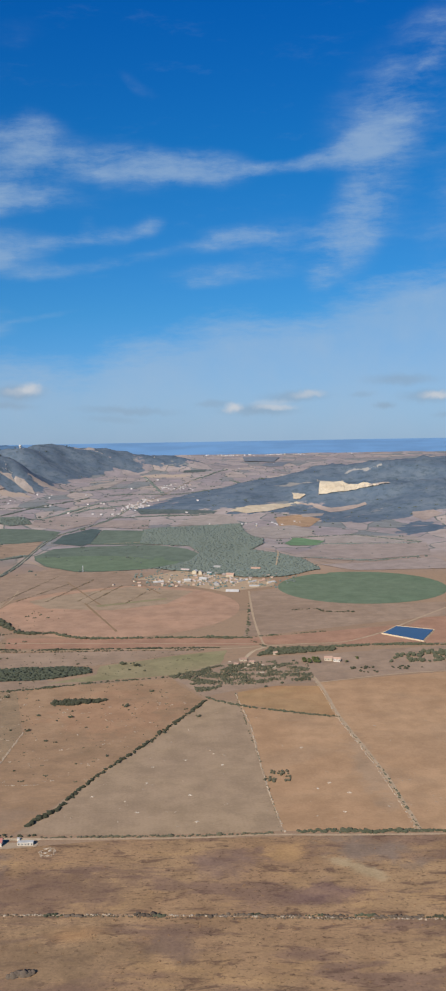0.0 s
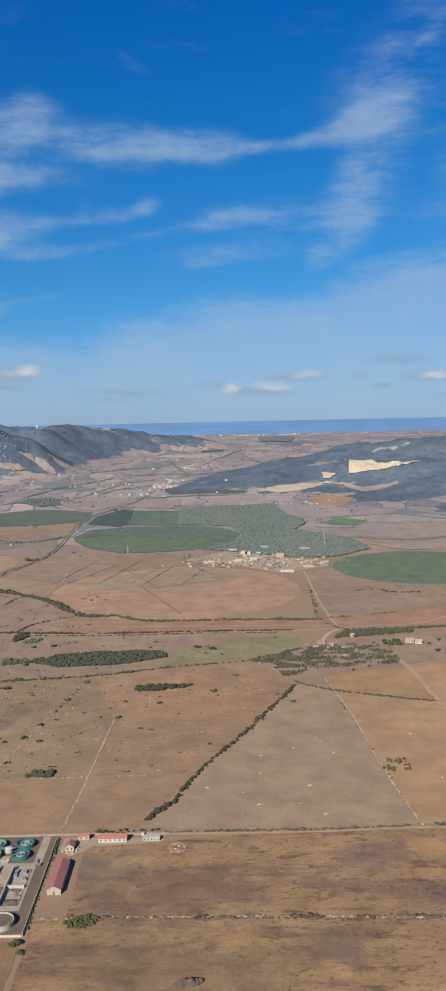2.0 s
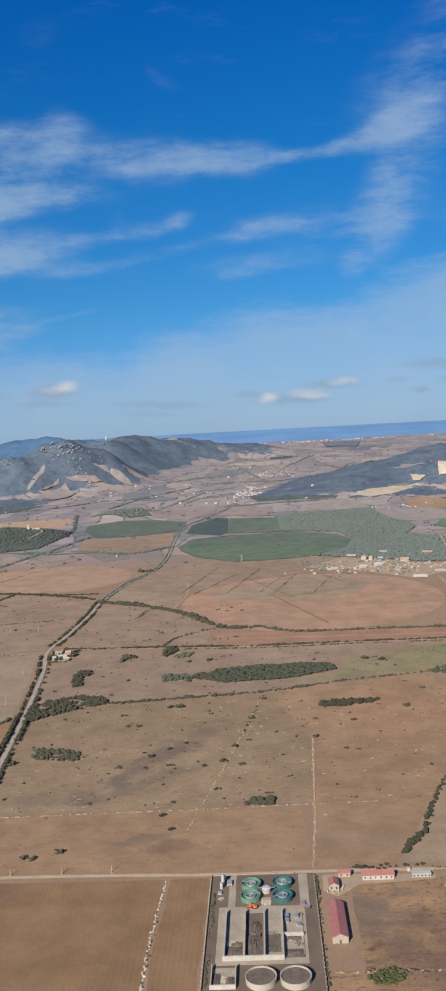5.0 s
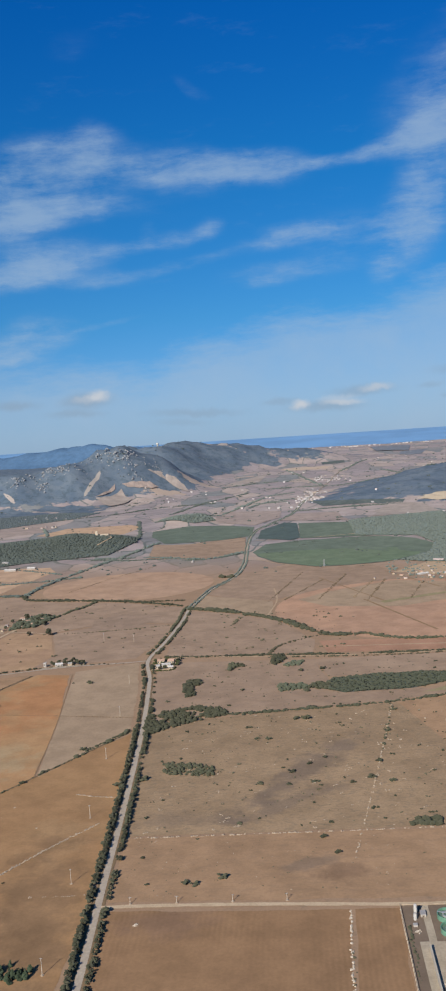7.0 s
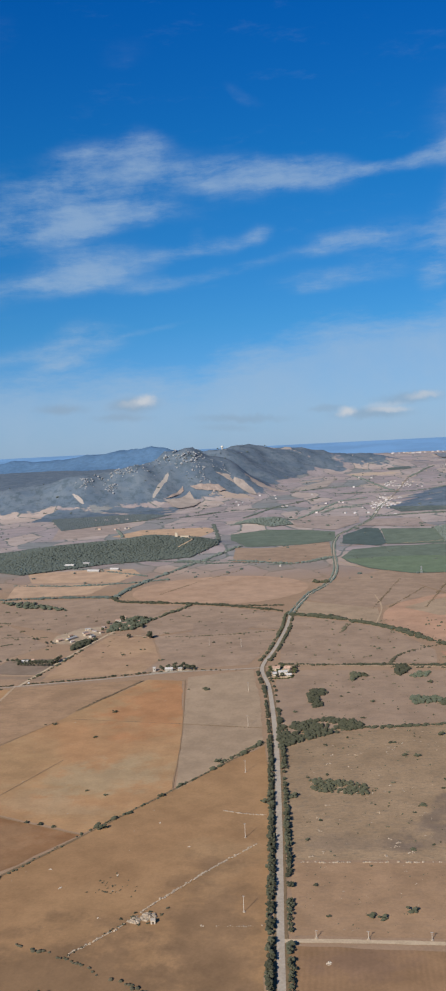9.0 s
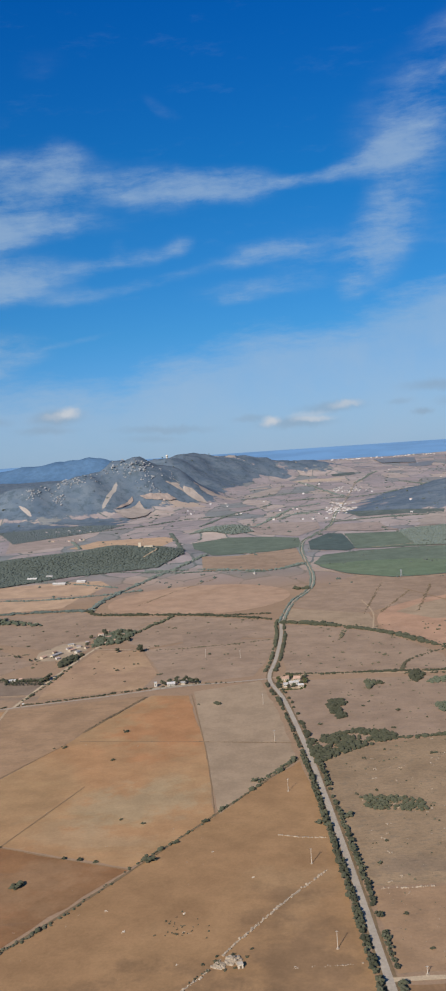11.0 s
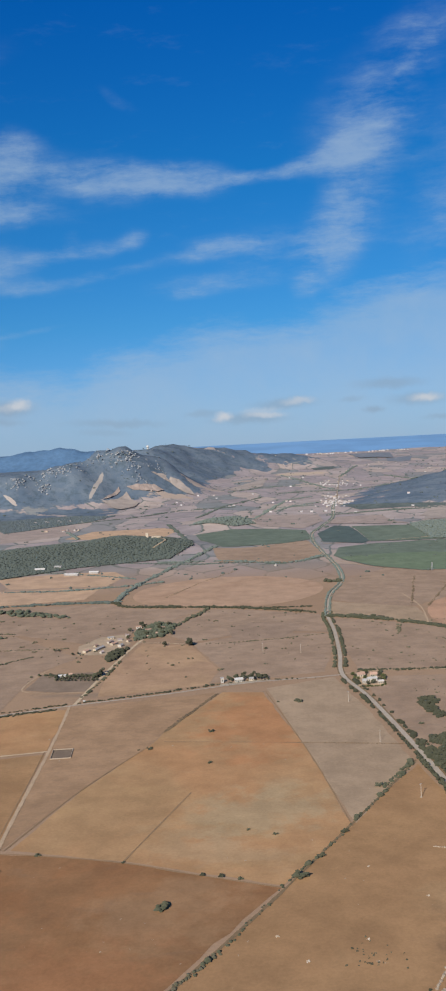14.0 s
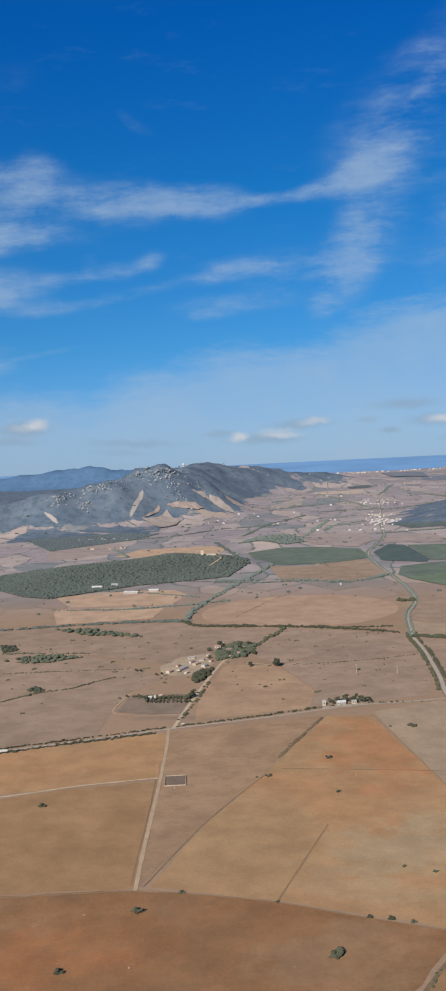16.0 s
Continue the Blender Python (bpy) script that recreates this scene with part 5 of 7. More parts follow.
# ---------------------------------------------------------------- roads and tracks
ROAD = [(-298, -250), (-310, 120), (-315, 250), (-320, 380), (-322.5, 430), (-326, 480), (-331.2, 560), (-337, 640), (-343, 712), (-354, 812), (-364, 870), (-358, 930), (-352, 1010), (-351, 1068),
        (-336, 1170), (-313, 1246), (-305, 1345), (-308, 1480), (-308, 1598), (-299, 1685), (-273, 1775), (-240, 1895), (-218, 2060), (-195, 2190), (-150, 2500), (-90, 2900)]
NEAR_ROAD = [p for p in ROAD if p[1] < 1100]
DISTANT_ROAD = [p for p in ROAD if p[1] > 1060]
ribbon("verge", DISTANT_ROAD, 3.4, M_VERGE, "dry grass verge along the distant road", "verge", 0.165, 8, 0.2)
ribbon("road", DISTANT_ROAD, 1.7, M_ASPHALT, "distant narrow asphalt road", "road", 0.21, 8, 0.05)
ribbon("verge", NEAR_ROAD, 5.6, M_VERGE, "dry grass verge along the road", "verge", 0.165, 8, 0.15)
ribbon("road", NEAR_ROAD, 3.1, M_ASPHALT, "narrow worn asphalt country road", "road", 0.195, 8, 0.02)
CROSS = [(-364, 870), (-393, 866), (-427, 863), (-459, 855), (-494, 844), (-556, 829), (-603, 815), (-660, 799), (-760, 768), (-900, 725)]
ribbon("road", CROSS, 2.1, M_ASPHALT, "grey cross road between fields", "road", 0.193, 8, 0.03)
EASTTRACK = [(-362, 872), (-330, 876), (-261, 867), (-176, 860), (-96, 860), (-7, 858), (40, 865), (76, 872), (112, 876), (155, 912), (195, 962), (260, 1040)]
ribbon("track", EASTTRACK, 2.4, M_TRACK, "pale farm track between hedges", "track", 0.190, 8, 0.2)
ribbon("track", [(-325, 476), (-305, 476.5), (-267, 476), (-229, 474.5), (-198, 473), (-151, 473), (-127, 472.5), (-100, 472)], 2.6, M_DIRT, "pale dirt track leading to the works", "track", 0.188, 5, 0.15)
ribbon("track", [(-100, 472), (-57, 471), (-14, 471), (22, 473), (86, 471), (330, 470)], 1.6, M_TRACK, "faint track along a hedge", "track", 0.188, 5, 0.25)
ribbon("track", [(-557, 828), (-556, 790), (-556, 724), (-557, 650), (-557, 611)], 1.9, M_TRACK, "straight dirt farm lane", "track", 0.188, 6, 0.15)
ribbon("track", [(-558.6, 740), (-558.4, 700), (-559.2, 650), (-559.4, 615)], 0.6, M_LINE, "dark rut beside a farm lane", "track", 0.185, 6, 0.3)
ribbon("track", [(-554, 830), (-546, 883), (-536, 940), (-524, 1001), (-512, 1040)], 2.6, M_DIRT, "pale lane climbing to a farm", "track", 0.188, 6, 0.15)
ribbon("track", [(-557, 741), (-602, 734), (-641, 723), (-780, 690)], 1.6, M_DIRT, "pale dirt track across a field", "track", 0.188, 6, 0.2)
ribbon("track", [(-524, 1001), (-500, 996), (-484, 988)], 1.3, M_DIRT, "pale path to a lone tree", "track", 0.188, 4, 0.2)
ribbon("track", [(-900, 606), (-614, 610), (-561, 611), (-537, 607), (-498, 596), (-469, 583), (-430, 567)], 0.9, M_LINE, "dark weedy field boundary", "track", 0.185, 6, 0.4)
ribbon("track", [(-554, 614), (-528, 680), (-497, 740)], 0.8, M_LINE, "dark line between two fields", "track", 0.185, 6, 0.4)
ribbon("track", [(-498, 597), (-470, 669)], 0.8, M_LINE, "dark line across ploughland", "track", 0.185, 6, 0.4)
ribbon("track", [(-489, 764), (-456, 839)], 2.2, M_VERGE, "dark weedy ditch between fields", "track", 0.185, 6, 0.4)
ribbon("track", [(-394, 620), (-404, 715), (-422, 838)], 0.6, M_LINE, "dark line beside grey stubble", "track", 0.185, 6, 0.4)
ribbon("track", [(-410, 734), (-377, 728), (-349, 723)], 0.9, M_LINE, "faint old boundary across stubble", "track", 0.186, 6, 0.5)
hedge([(-409, 734), (-377, 728), (-350, 723)], 0.8, 0.5, 0.4, "sparse weeds on an old boundary", M_WEEDS_DARK, smooth=False)
ribbon("track", [(-410, 734), (-450, 741), (-488, 747)], 0.8, M_LINE, "faint old boundary across orange soil", "track", 0.186, 6, 0.5)
hedge([(-488, 768), (-456, 838)], 2.0, 0.8, 0.85, "dark weeds along a ditch between fields", M_WEEDS_DARK, smooth=False)
ribbon("track", [(28, 1134), (29, 992), (34, 884), (40, 866)], 2.2, M_TRACK, "lane to the village between bushes", "track", 0.188, 8, 0.2)
ribbon("track", [(15, 818), (24, 846), (40, 866)], 3.0, M_DIRT, "pale track past ruins", "track", 0.190, 4, 0.2)
ribbon("track", [(72, 763), (77, 720), (81, 659), (94, 564), (98, 520), (101, 474)], 2.4, M_TRACK, "walled lane between tan fields", "track", 0.185, 6, 0.2)
ribbon("track", [(74, 745), (180, 772), (340, 764)], 1.6, M_TRACK, "pale path along a field", "track", 0.188, 6, 0.2)
ribbon("track", [(62, 1429), (75, 1417), (80, 1399), (71, 1298)], 2.0, M_TRACK, "pale road through the wood", "track", 1.6, 8, 0.15)
ribbon("track", [(-212, 1300), (-200, 1320), (-178, 1380)], 1.5, M_TRACK, "thin track into a green crop", "track", 0.195, 8, 0.2)
ribbon("track", [(-140, 1283), (-249, 1322), (-300, 1400)], 1.6, M_TRACK, "thin track round a green crop", "track", 0.195, 8, 0.2)
ribbon("track", [(-300, 1556), (-190, 1556), (-60, 1548)], 2.0, M_TRACK, "thin pale track between crops", "track", 0.195, 8, 0.2)
ribbon("track", [(-268, 1010), (-258, 1090), (-262, 1160)], 1.5, M_TRACK, "thin pale field boundary", "track", 0.195, 8, 0.2)

ribbon("track", [(-149, 1058), (-71, 1096)], 8.0, M_OLIVE, "green weedy strip in a round field", "track", 0.18, 8, 0.4)
ribbon("track", [(-166, 1077), (-112, 933)], 2.6, M_LINE, "dark wheel track in a round field", "track", 0.18, 8, 0.3)
ribbon("track", [(-218, 891), (35, 875)], 1.8, M_TRACK, "thin pale track along clay soil", "track", 0.18, 8, 0.3)
ribbon("track", [(-209, 1213), (-146, 1065)], 2.2, M_LINE, "dark line in grey stubble", "track", 0.18, 8, 0.3)
ribbon("track", [(-128, 1236), (-80, 1124)], 2.2, M_LINE, "dark line in tan stubble", "track", 0.18, 8, 0.3)

# ---------------------------------------------------------------- stone walls and hedges
stone_wall([(-150, 399), (-99, 398), (-59, 397), (-15, 395), (26, 393), (68, 390), (330, 384)], 0.55, "tumbled dry-stone wall overgrown with weeds")
hedge([(-138, 400), (-99, 398), (-59, 397), (-15, 395), (26, 393), (68, 390), (330, 384)], 1.2, 0.5, 0.6, "low dusty weeds along a tumbled wall", M_WEEDS_DARK, spread=0.3)
tagged(hedge([(-138, 399.2), (-59, 396.2), (26, 392), (330, 383)], 1.6, 0.45, 0.8, "dark-brown weedy strip along a tumbled wall", M_WEEDS_DARK, "weed_strip", spread=0.3), kind="stuff")
for x0, x1, y in ((-125, -117, 398), (-74, -67, 397), (-43, -35, 396), (-15, -9, 395), (-8, 8, 395), (13, 30, 394), (41, 51, 393), (64, 84, 391.5), (96, 118, 390)):
    hedge([(x0, y + 0.2), ((x0 + x1) / 2, y), (x1, y - 0.2)], 2.4, 1.2, 1.6, "rounded brown bramble mound on a tumbled wall", M_BRAMBLE, "bramble", spread=0.25)
for x0, x1, y in ((-83, -76, 397), (-62.5, -60.5, 397), (-34, -30, 396), (9, 13, 395), (33, 40, 394), (55, 63, 393), (86, 94, 391)):
    hedge([(x0, y + 0.1), ((x0 + x1) / 2, y), (x1, y - 0.1)], 2.0, 1.5, 1.4, "green bush growing on a tumbled wall", M_LEAF, "bush", spread=0.25)
hedge([(-100, 474), (-57, 473.5), (-14, 473.5), (22, 475)], 1.8, 1.1, 0.9, "low dusty hedge along a track", M_LEAF_DRY, big=1.6)
hedge([(36, 476), (60, 476), (86, 475), (330, 474)], 2.6, 1.6, 1.0, "dense dark hedge along a track", big=1.3)
hedge([(-135, 475), (-104, 475.5)], 2.2, 1.6, 0.7, "dark hedge behind farm sheds")
hedge([(-113, 486), (-106, 495), (-97, 511), (-85, 548), (-65, 590), (-46, 634), (-17, 702)], 2.6, 1.8, 0.8, "broken dark hedge between two fields", big=1.5)
hedge([(-17, 710), (5, 691), (36, 676), (80, 659)], 2.4, 1.4, 1.0, "dark hedge between orange fields")
hedge([(80, 659), (94, 564), (98, 520), (101, 474)], 1.6, 1.0, 0.45, "dusty weeds along a walled lane", M_LEAF_DRY)
stone_wall([(29, 476), (26, 500), (23, 529), (20, 573), (16, 643), (6, 719)], 0.75, "pale dry-stone wall between fields")
stone_wall([(99, 474), (96, 520), (92, 564), (79, 659), (75, 720), (70, 763)], 0.6, "dry-stone wall along a lane")
hedge([(27, 477), (20, 573), (6, 719)], 1.1, 0.7, 0.3, "weeds along a dry-stone wall", M_LEAF_DRY)
hedge([(-339, 709), (-309, 719), (-249, 725), (-170, 736), (-112, 754), (-46, 768)], 3.0, 1.5, 0.75, "ragged hedge of dark bushes across pasture", big=1.5)
stone_wall([(-153, 477), (-150, 515), (-148, 553), (-144, 637)], 0.85, "pale dry-stone wall climbing a pasture")
stone_wall([(-320, 540), (-281, 540.5), (-221, 541), (-160, 543), (-115, 544)], 0.6, "pale dry-stone wall crossing a pasture")
stone_wall([(-214, 513), (-200, 586), (-184, 672), (-174, 733)], 0.4, "broken line of field stones")
hedge([(-188, 645), (-184, 672), (-174, 733)], 2.0, 1.4, 0.25, "sparse bushes on an old boundary", big=1.4)
stone_wall([(-219, 469), (-221, 426), (-221, 387), (-221, -200)], 0.7, "tumbled pale wall through ploughland", material=M_STONE_PALE)
hedge([(-220, 440), (-221, 387), (-221, 250)], 1.2, 0.8, 0.35, "weeds on a tumbled wall", M_LEAF_DRY)
hedge([(-348, 697), (-378, 648), (-405, 605), (-427, 573), (-440, 550), (-457, 523), (-479, 494), (-546, 404), (-600, 322)], 1.5, 1.0, 0.55, "hedge of dark bushes between fields", big=2.2)
ribbon("track", [(-348, 697), (-378, 648), (-405, 605), (-440, 550), (-479, 494), (-546, 404), (-600, 322)], 1.3, M_VERGE, "weedy bank between two fields", "bank", 0.186, 6, 0.4)
hedge([(-350, 696), (-372, 663)], 2.6, 1.8, 0.9, "thick dark hedge near the road", big=1.3)
hedge([(-457, 523), (-479, 494), (-546, 404)], 1.8, 1.0, 0.9, "low weedy hedge between fields", M_LEAF_DRY)
stone_wall([(-342, 558), (-363, 530), (-380, 504), (-392, 483), (-407, 464)], 1.0, "pale dry-stone wall ending in a stone pile", size=0.6)
hedge([(-380, 502), (-407, 464)], 1.0, 0.7, 0.4, "weeds along a field wall", M_LEAF_DRY)
stone_wall([(-340, 590), (-352, 592), (-363, 596)], 0.8, "short dry-stone wall on tan soil")
stone_wall([(-331, 487), (-345, 486), (-352, 486)], 0.5, "low broken line of stones", size=0.4)
hedge([(-430, 470), (-410, 463), (-390, 452), (-372, 442), (-360, 437)], 2.2, 0.9, 0.7, "low hedge along a field edge", M_LEAF_DRY)
hedge([(-382, 864), (-427, 867), (-459, 860), (-494, 849), (-552, 834)], 1.8, 1.2, 0.55, "bushes along the cross road", big=1.4)
hedge([(-565, 822), (-603, 812), (-660, 796), (-760, 765)], 2.6, 1.3, 0.9, "hedge along the cross road")
hedge([(-560, 832), (-603, 820), (-660, 804), (-760, 772)], 2.2, 1.3, 0.8, "hedge on the far side of the cross road")
hedge([(-551, 845), (-543, 883), (-533, 940)], 2.4, 1.6, 0.6, "dark bushes along a farm lane", big=1.5)
hedge([(-545, 900), (-578, 908), (-594, 914)], 3.4, 2.2, 0.9, "dense hedge round an orchard")
hedge([(-485, 985), (-440, 985), (-400, 990), (-360, 1000)], 2.0, 1.2, 0.6, "broken line of bushes across pasture", M_LEAF_DRY, big=1.3)
hedge([(-520, 1062), (-496, 1058), (-480, 1092), (-463, 1130)], 4.0, 2.6, 0.8, "line of dark bushes down to a stream")
hedge([(-356, 1086), (-434, 1129), (-543, 1160), (-562, 1188)], 4.5, 2.8, 1.0, "dark green growth along a stream")
hedge([(-562, 1190), (-553, 1262), (-513, 1402), (-453, 1575)], 5.0, 3.0, 0.9, "dark green growth along a winding stream", M_LEAF_FAR)
hedge([(-562, 1190), (-679, 1196), (-900, 1160)], 6.0, 2.5, 0.9, "green growth along a ditch", M_LEAF_FAR)
hedge([(-308, 1446), (-361, 1400), (-450, 1440), (-532, 1451)], 5.0, 3.0, 0.7, "hedge between far fields", M_LEAF_FAR)
hedge([(-350, 1070), (-311, 1050), (-255, 1002), (-212, 936), (-176, 930)], 6.0, 3.0, 1.0, "dense dark thicket along a ditch", big=1.2)
hedge([(-176, 930), (-140, 906), (-50, 903), (24, 897)], 3.5, 2.2, 0.8, "dark bushes along a red clay strip", big=1.4)
hedge([(-262, 872), (-250, 905), (-212, 936)], 2.6, 1.5, 0.7, "bushes along a ditch", M_LEAF_DRY)
hedge([(-300, 985), (-292, 1020), (-280, 1040)], 2.6, 1.5, 0.7, "line of bushes on pasture", M_LEAF_DRY)
hedge([(-350, 879), (-261, 871), (-176, 863), (-96, 863), (-7, 861)], 2.8, 1.6, 0.75, "hedge along a farm track", big=1.4)
hedge([(-261, 864), (-176, 856), (-96, 856), (-20, 854)], 2.4, 1.3, 0.5, "bushes along a farm track", M_LEAF_DRY)
hedge([(20, 905), (24, 990), (26, 1060)], 2.4, 1.6, 0.4, "bushes along a lane to the village", big=1.5)
hedge([(36, 862), (24, 898), (60, 910), (100, 920)], 2.4, 1.5, 0.5, "bushes round red fields")
hedge([(100, 860), (180, 862), (340, 842)], 4.0, 2.5, 1.0, "dense dark hedge beyond scrub")
hedge([(-546, 1168), (-434, 1128), (-362, 1118)], 3.0, 1.6, 0.6, "dark growth at a field edge")
hedge([(-720, 1290), (-640, 1275), (-575, 1282), (-520, 1300)], 4.0, 2.4, 0.8, "hedge between straw fields", M_LEAF_FAR)
hedge([(-900, 1002), (-740, 1000), (-683, 999), (-635, 997), (-583, 995)], 1.8, 1.0, 0.55, "dusty hedge across pasture", M_LEAF_DRY, smooth=False)
ribbon("track", [(-683, 996.5), (-635, 994.5), (-583, 992.5)], 0.9, M_TRACK, "thin pale path along a hedge", "track", 0.186, 6, 0.4)
hedge([(-760, 862), (-688, 912), (-664, 934), (-639, 942), (-624, 958), (-610, 970)], 2.4, 1.3, 0.9, "dark hedge across pasture", smooth=False)
hedge([(-820, 1080), (-720, 1075), (-640, 1060)], 3.0, 1.4, 0.5, "broken dusty hedge across pasture", M_LEAF_DRY)

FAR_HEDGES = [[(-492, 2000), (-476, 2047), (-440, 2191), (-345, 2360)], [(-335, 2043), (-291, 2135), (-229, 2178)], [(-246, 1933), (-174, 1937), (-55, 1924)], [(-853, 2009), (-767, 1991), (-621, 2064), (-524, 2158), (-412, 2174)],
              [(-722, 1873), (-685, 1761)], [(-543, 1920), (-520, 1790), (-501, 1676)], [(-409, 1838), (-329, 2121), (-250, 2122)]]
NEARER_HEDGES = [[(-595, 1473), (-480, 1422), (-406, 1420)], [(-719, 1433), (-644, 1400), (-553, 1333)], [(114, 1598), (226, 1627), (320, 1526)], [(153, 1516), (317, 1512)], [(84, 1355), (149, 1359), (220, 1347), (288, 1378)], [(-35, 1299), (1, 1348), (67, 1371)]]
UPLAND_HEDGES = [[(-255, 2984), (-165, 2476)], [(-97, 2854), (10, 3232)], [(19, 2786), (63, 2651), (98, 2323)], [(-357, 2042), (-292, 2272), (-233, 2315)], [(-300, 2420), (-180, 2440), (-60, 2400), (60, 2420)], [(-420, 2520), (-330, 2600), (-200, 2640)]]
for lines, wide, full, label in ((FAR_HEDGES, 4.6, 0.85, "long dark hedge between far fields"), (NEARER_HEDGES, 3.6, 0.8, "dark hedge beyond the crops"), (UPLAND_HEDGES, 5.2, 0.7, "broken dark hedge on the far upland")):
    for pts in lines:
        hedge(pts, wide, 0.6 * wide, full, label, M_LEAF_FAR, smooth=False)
for pts in ([(-250, 1092), (-206, 1196)], [(-213, 1089), (-176, 1229)], [(-176, 1089), (-148, 1180)], [(-163, 1070), (-133, 1184)], [(-118, 1072), (-91, 1164)], [(-267, 1089), (-229, 1254)], [(-511, 1200), (-473, 1285), (-433, 1354)]):
    hedge(pts, 1.8, 0.9, 0.75, "low weedy line between strips of stubble", M_WEEDS_DARK, smooth=False, spread=0.35)
hedge([(69, 1021), (100, 1024), (109, 1010), (139, 1007)], 3.0, 1.6, 0.6, "short row of bushes on bare ground")

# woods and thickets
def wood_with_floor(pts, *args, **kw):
    field("grey-green floor sheet under a wood", pts, M_FLOOR)
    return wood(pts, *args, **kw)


wood_with_floor([(-219, 772), (-212, 796), (-170, 802), (-121, 801), (-116, 784), (-156, 764), (-205, 760)], 2.0, 1.7, "low dark thicket on open pasture", M_THICKET, squash=0.4)
wood([(-138, 396), (-129, 401), (-123, 397), (-128, 390), (-137, 392)], 1.0, 0.8, "vivid green patch of reeds in dry grass", M_LEAF_BRIGHT, "reed_patch", squash=0.35)
wood([(-137, 700), (-128, 708), (-107, 709), (-94, 708), (-94, 703), (-122, 694)], 1.9, 1.6, "low dark clump of scrub in a field")
wood([(-185, 545), (-180, 552), (-168, 551), (-169, 544)], 1.7, 1.5, "small dark clump of scrub")
wood([(-343, 727), (-330, 733), (-309, 740), (-294, 736), (-285, 725), (-292, 719), (-312, 707), (-328, 694), (-339, 686)], 1.9, 1.5, "dense dark thicket beside the road", gaps=0.43)
wood([(-325, 796), (-323, 804), (-316, 806), (-310, 797), (-318, 786), (-312, 767), (-319, 764), (-323, 776)], 1.7, 1.5, "crescent of dark evergreen trees")
wood([(-321, 636), (-308, 636), (-298, 633), (-288, 628), (-287, 616), (-295, 612), (-312, 618), (-319, 624)], 1.7, 1.05, "patchy low scrub on pasture", gaps=0.47)
wood([(-235, 768), (-225, 785), (-205, 782), (-215, 765)], 2.2, 1.6, "patchy scrub beside a thicket", gaps=0.40)
wood([(-253, 785), (-243, 785), (-230, 782), (-231, 773), (-251, 768)], 1.8, 1.5, "patch of low scrub on pasture", M_THICKET, gaps=0.22)
wood([(-260, 848), (-257, 866), (-248, 868), (-248, 854), (-256, 838)], 1.9, 1.7, "dark clump of bushes below a farm track")
wood([(-249, 837), (-242, 847), (-232, 847), (-235, 836), (-245, 833)], 1.8, 1.3, "low clump of bushes on pasture", M_THICKET)
wood([(-293, 829), (-293, 850), (-286, 848), (-287, 835)], 1.9, 1.6, "small dark clump of trees on pasture", gaps=0.15)
wood([(-50, 770), (-8, 800), (14, 806), (18, 770), (-2, 742), (-22, 716), (-28, 740)], 1.9, 1.0, "dark scrub on stony ground", M_LEAF, gaps=0.52)
wood([(-50, 770), (-8, 800), (14, 806), (40, 812), (70, 800), (72, 756), (18, 740), (-2, 742), (-22, 716), (-28, 740)], 2.1, 0.9, "dusty low scrub on stony ground", M_LEAF_DRY, gaps=0.44)
wood([(14, 722), (10, 745), (20, 800), (60, 815), (72, 790), (70, 752), (40, 742)], 2.6, 1.2, "scattered scrub bushes among stones", gaps=0.58)
wood([(28, 830), (40, 856), (98, 858), (100, 845), (60, 836)], 2.2, 1.7, "dense dark scrub on a low rise", gaps=0.26, squash=0.6)
wood([(140, 800), (160, 835), (230, 845), (240, 805)], 3.0, 1.9, "dark scrub beyond a small farm", gaps=0.52)
wood([(100, 770), (108, 790), (170, 790), (170, 774)], 3.4, 1.3, "scattered bushes beside a path", gaps=0.55)
wood([(20, 546), (26, 562), (36, 560), (38, 545), (28, 540)], 2.0, 0.9, "low dusty bushes in the middle of a field", M_LEAF_DRY, gaps=0.50)
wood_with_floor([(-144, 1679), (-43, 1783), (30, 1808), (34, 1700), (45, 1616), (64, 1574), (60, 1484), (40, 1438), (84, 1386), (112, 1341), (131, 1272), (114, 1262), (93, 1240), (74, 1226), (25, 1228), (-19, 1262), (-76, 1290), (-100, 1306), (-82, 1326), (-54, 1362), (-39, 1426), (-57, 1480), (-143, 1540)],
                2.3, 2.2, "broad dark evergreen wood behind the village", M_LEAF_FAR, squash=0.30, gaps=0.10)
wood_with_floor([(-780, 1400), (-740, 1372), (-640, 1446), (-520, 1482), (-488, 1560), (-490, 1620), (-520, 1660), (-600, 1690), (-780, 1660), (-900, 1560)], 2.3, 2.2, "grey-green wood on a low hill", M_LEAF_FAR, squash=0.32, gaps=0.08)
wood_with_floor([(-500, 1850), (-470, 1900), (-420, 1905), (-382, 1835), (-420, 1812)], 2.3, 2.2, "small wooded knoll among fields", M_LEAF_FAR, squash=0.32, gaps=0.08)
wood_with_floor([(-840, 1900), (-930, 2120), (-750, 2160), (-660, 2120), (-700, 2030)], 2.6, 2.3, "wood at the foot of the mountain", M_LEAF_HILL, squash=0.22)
wood([(-528, 1010), (-505, 1020), (-490, 1062), (-512, 1075), (-530, 1040)], 2.3, 1.9, "farm garden trees", M_THICKET, gaps=0.22)
wood([(-548, 955), (-540, 975), (-530, 985), (-532, 965), (-542, 940)], 2.6, 2.1, "dark trees beside a farm lane")
wood([(-312, 1242), (-330, 1246), (-336, 1254), (-318, 1254)], 3.0, 2.4, "small clump of trees beside the road")
wood([(-720, 1040), (-690, 1060), (-640, 1050), (-680, 1030)], 3.4, 2.2, "dusty thicket on pasture", M_THICKET, gaps=0.3, squash=0.4)
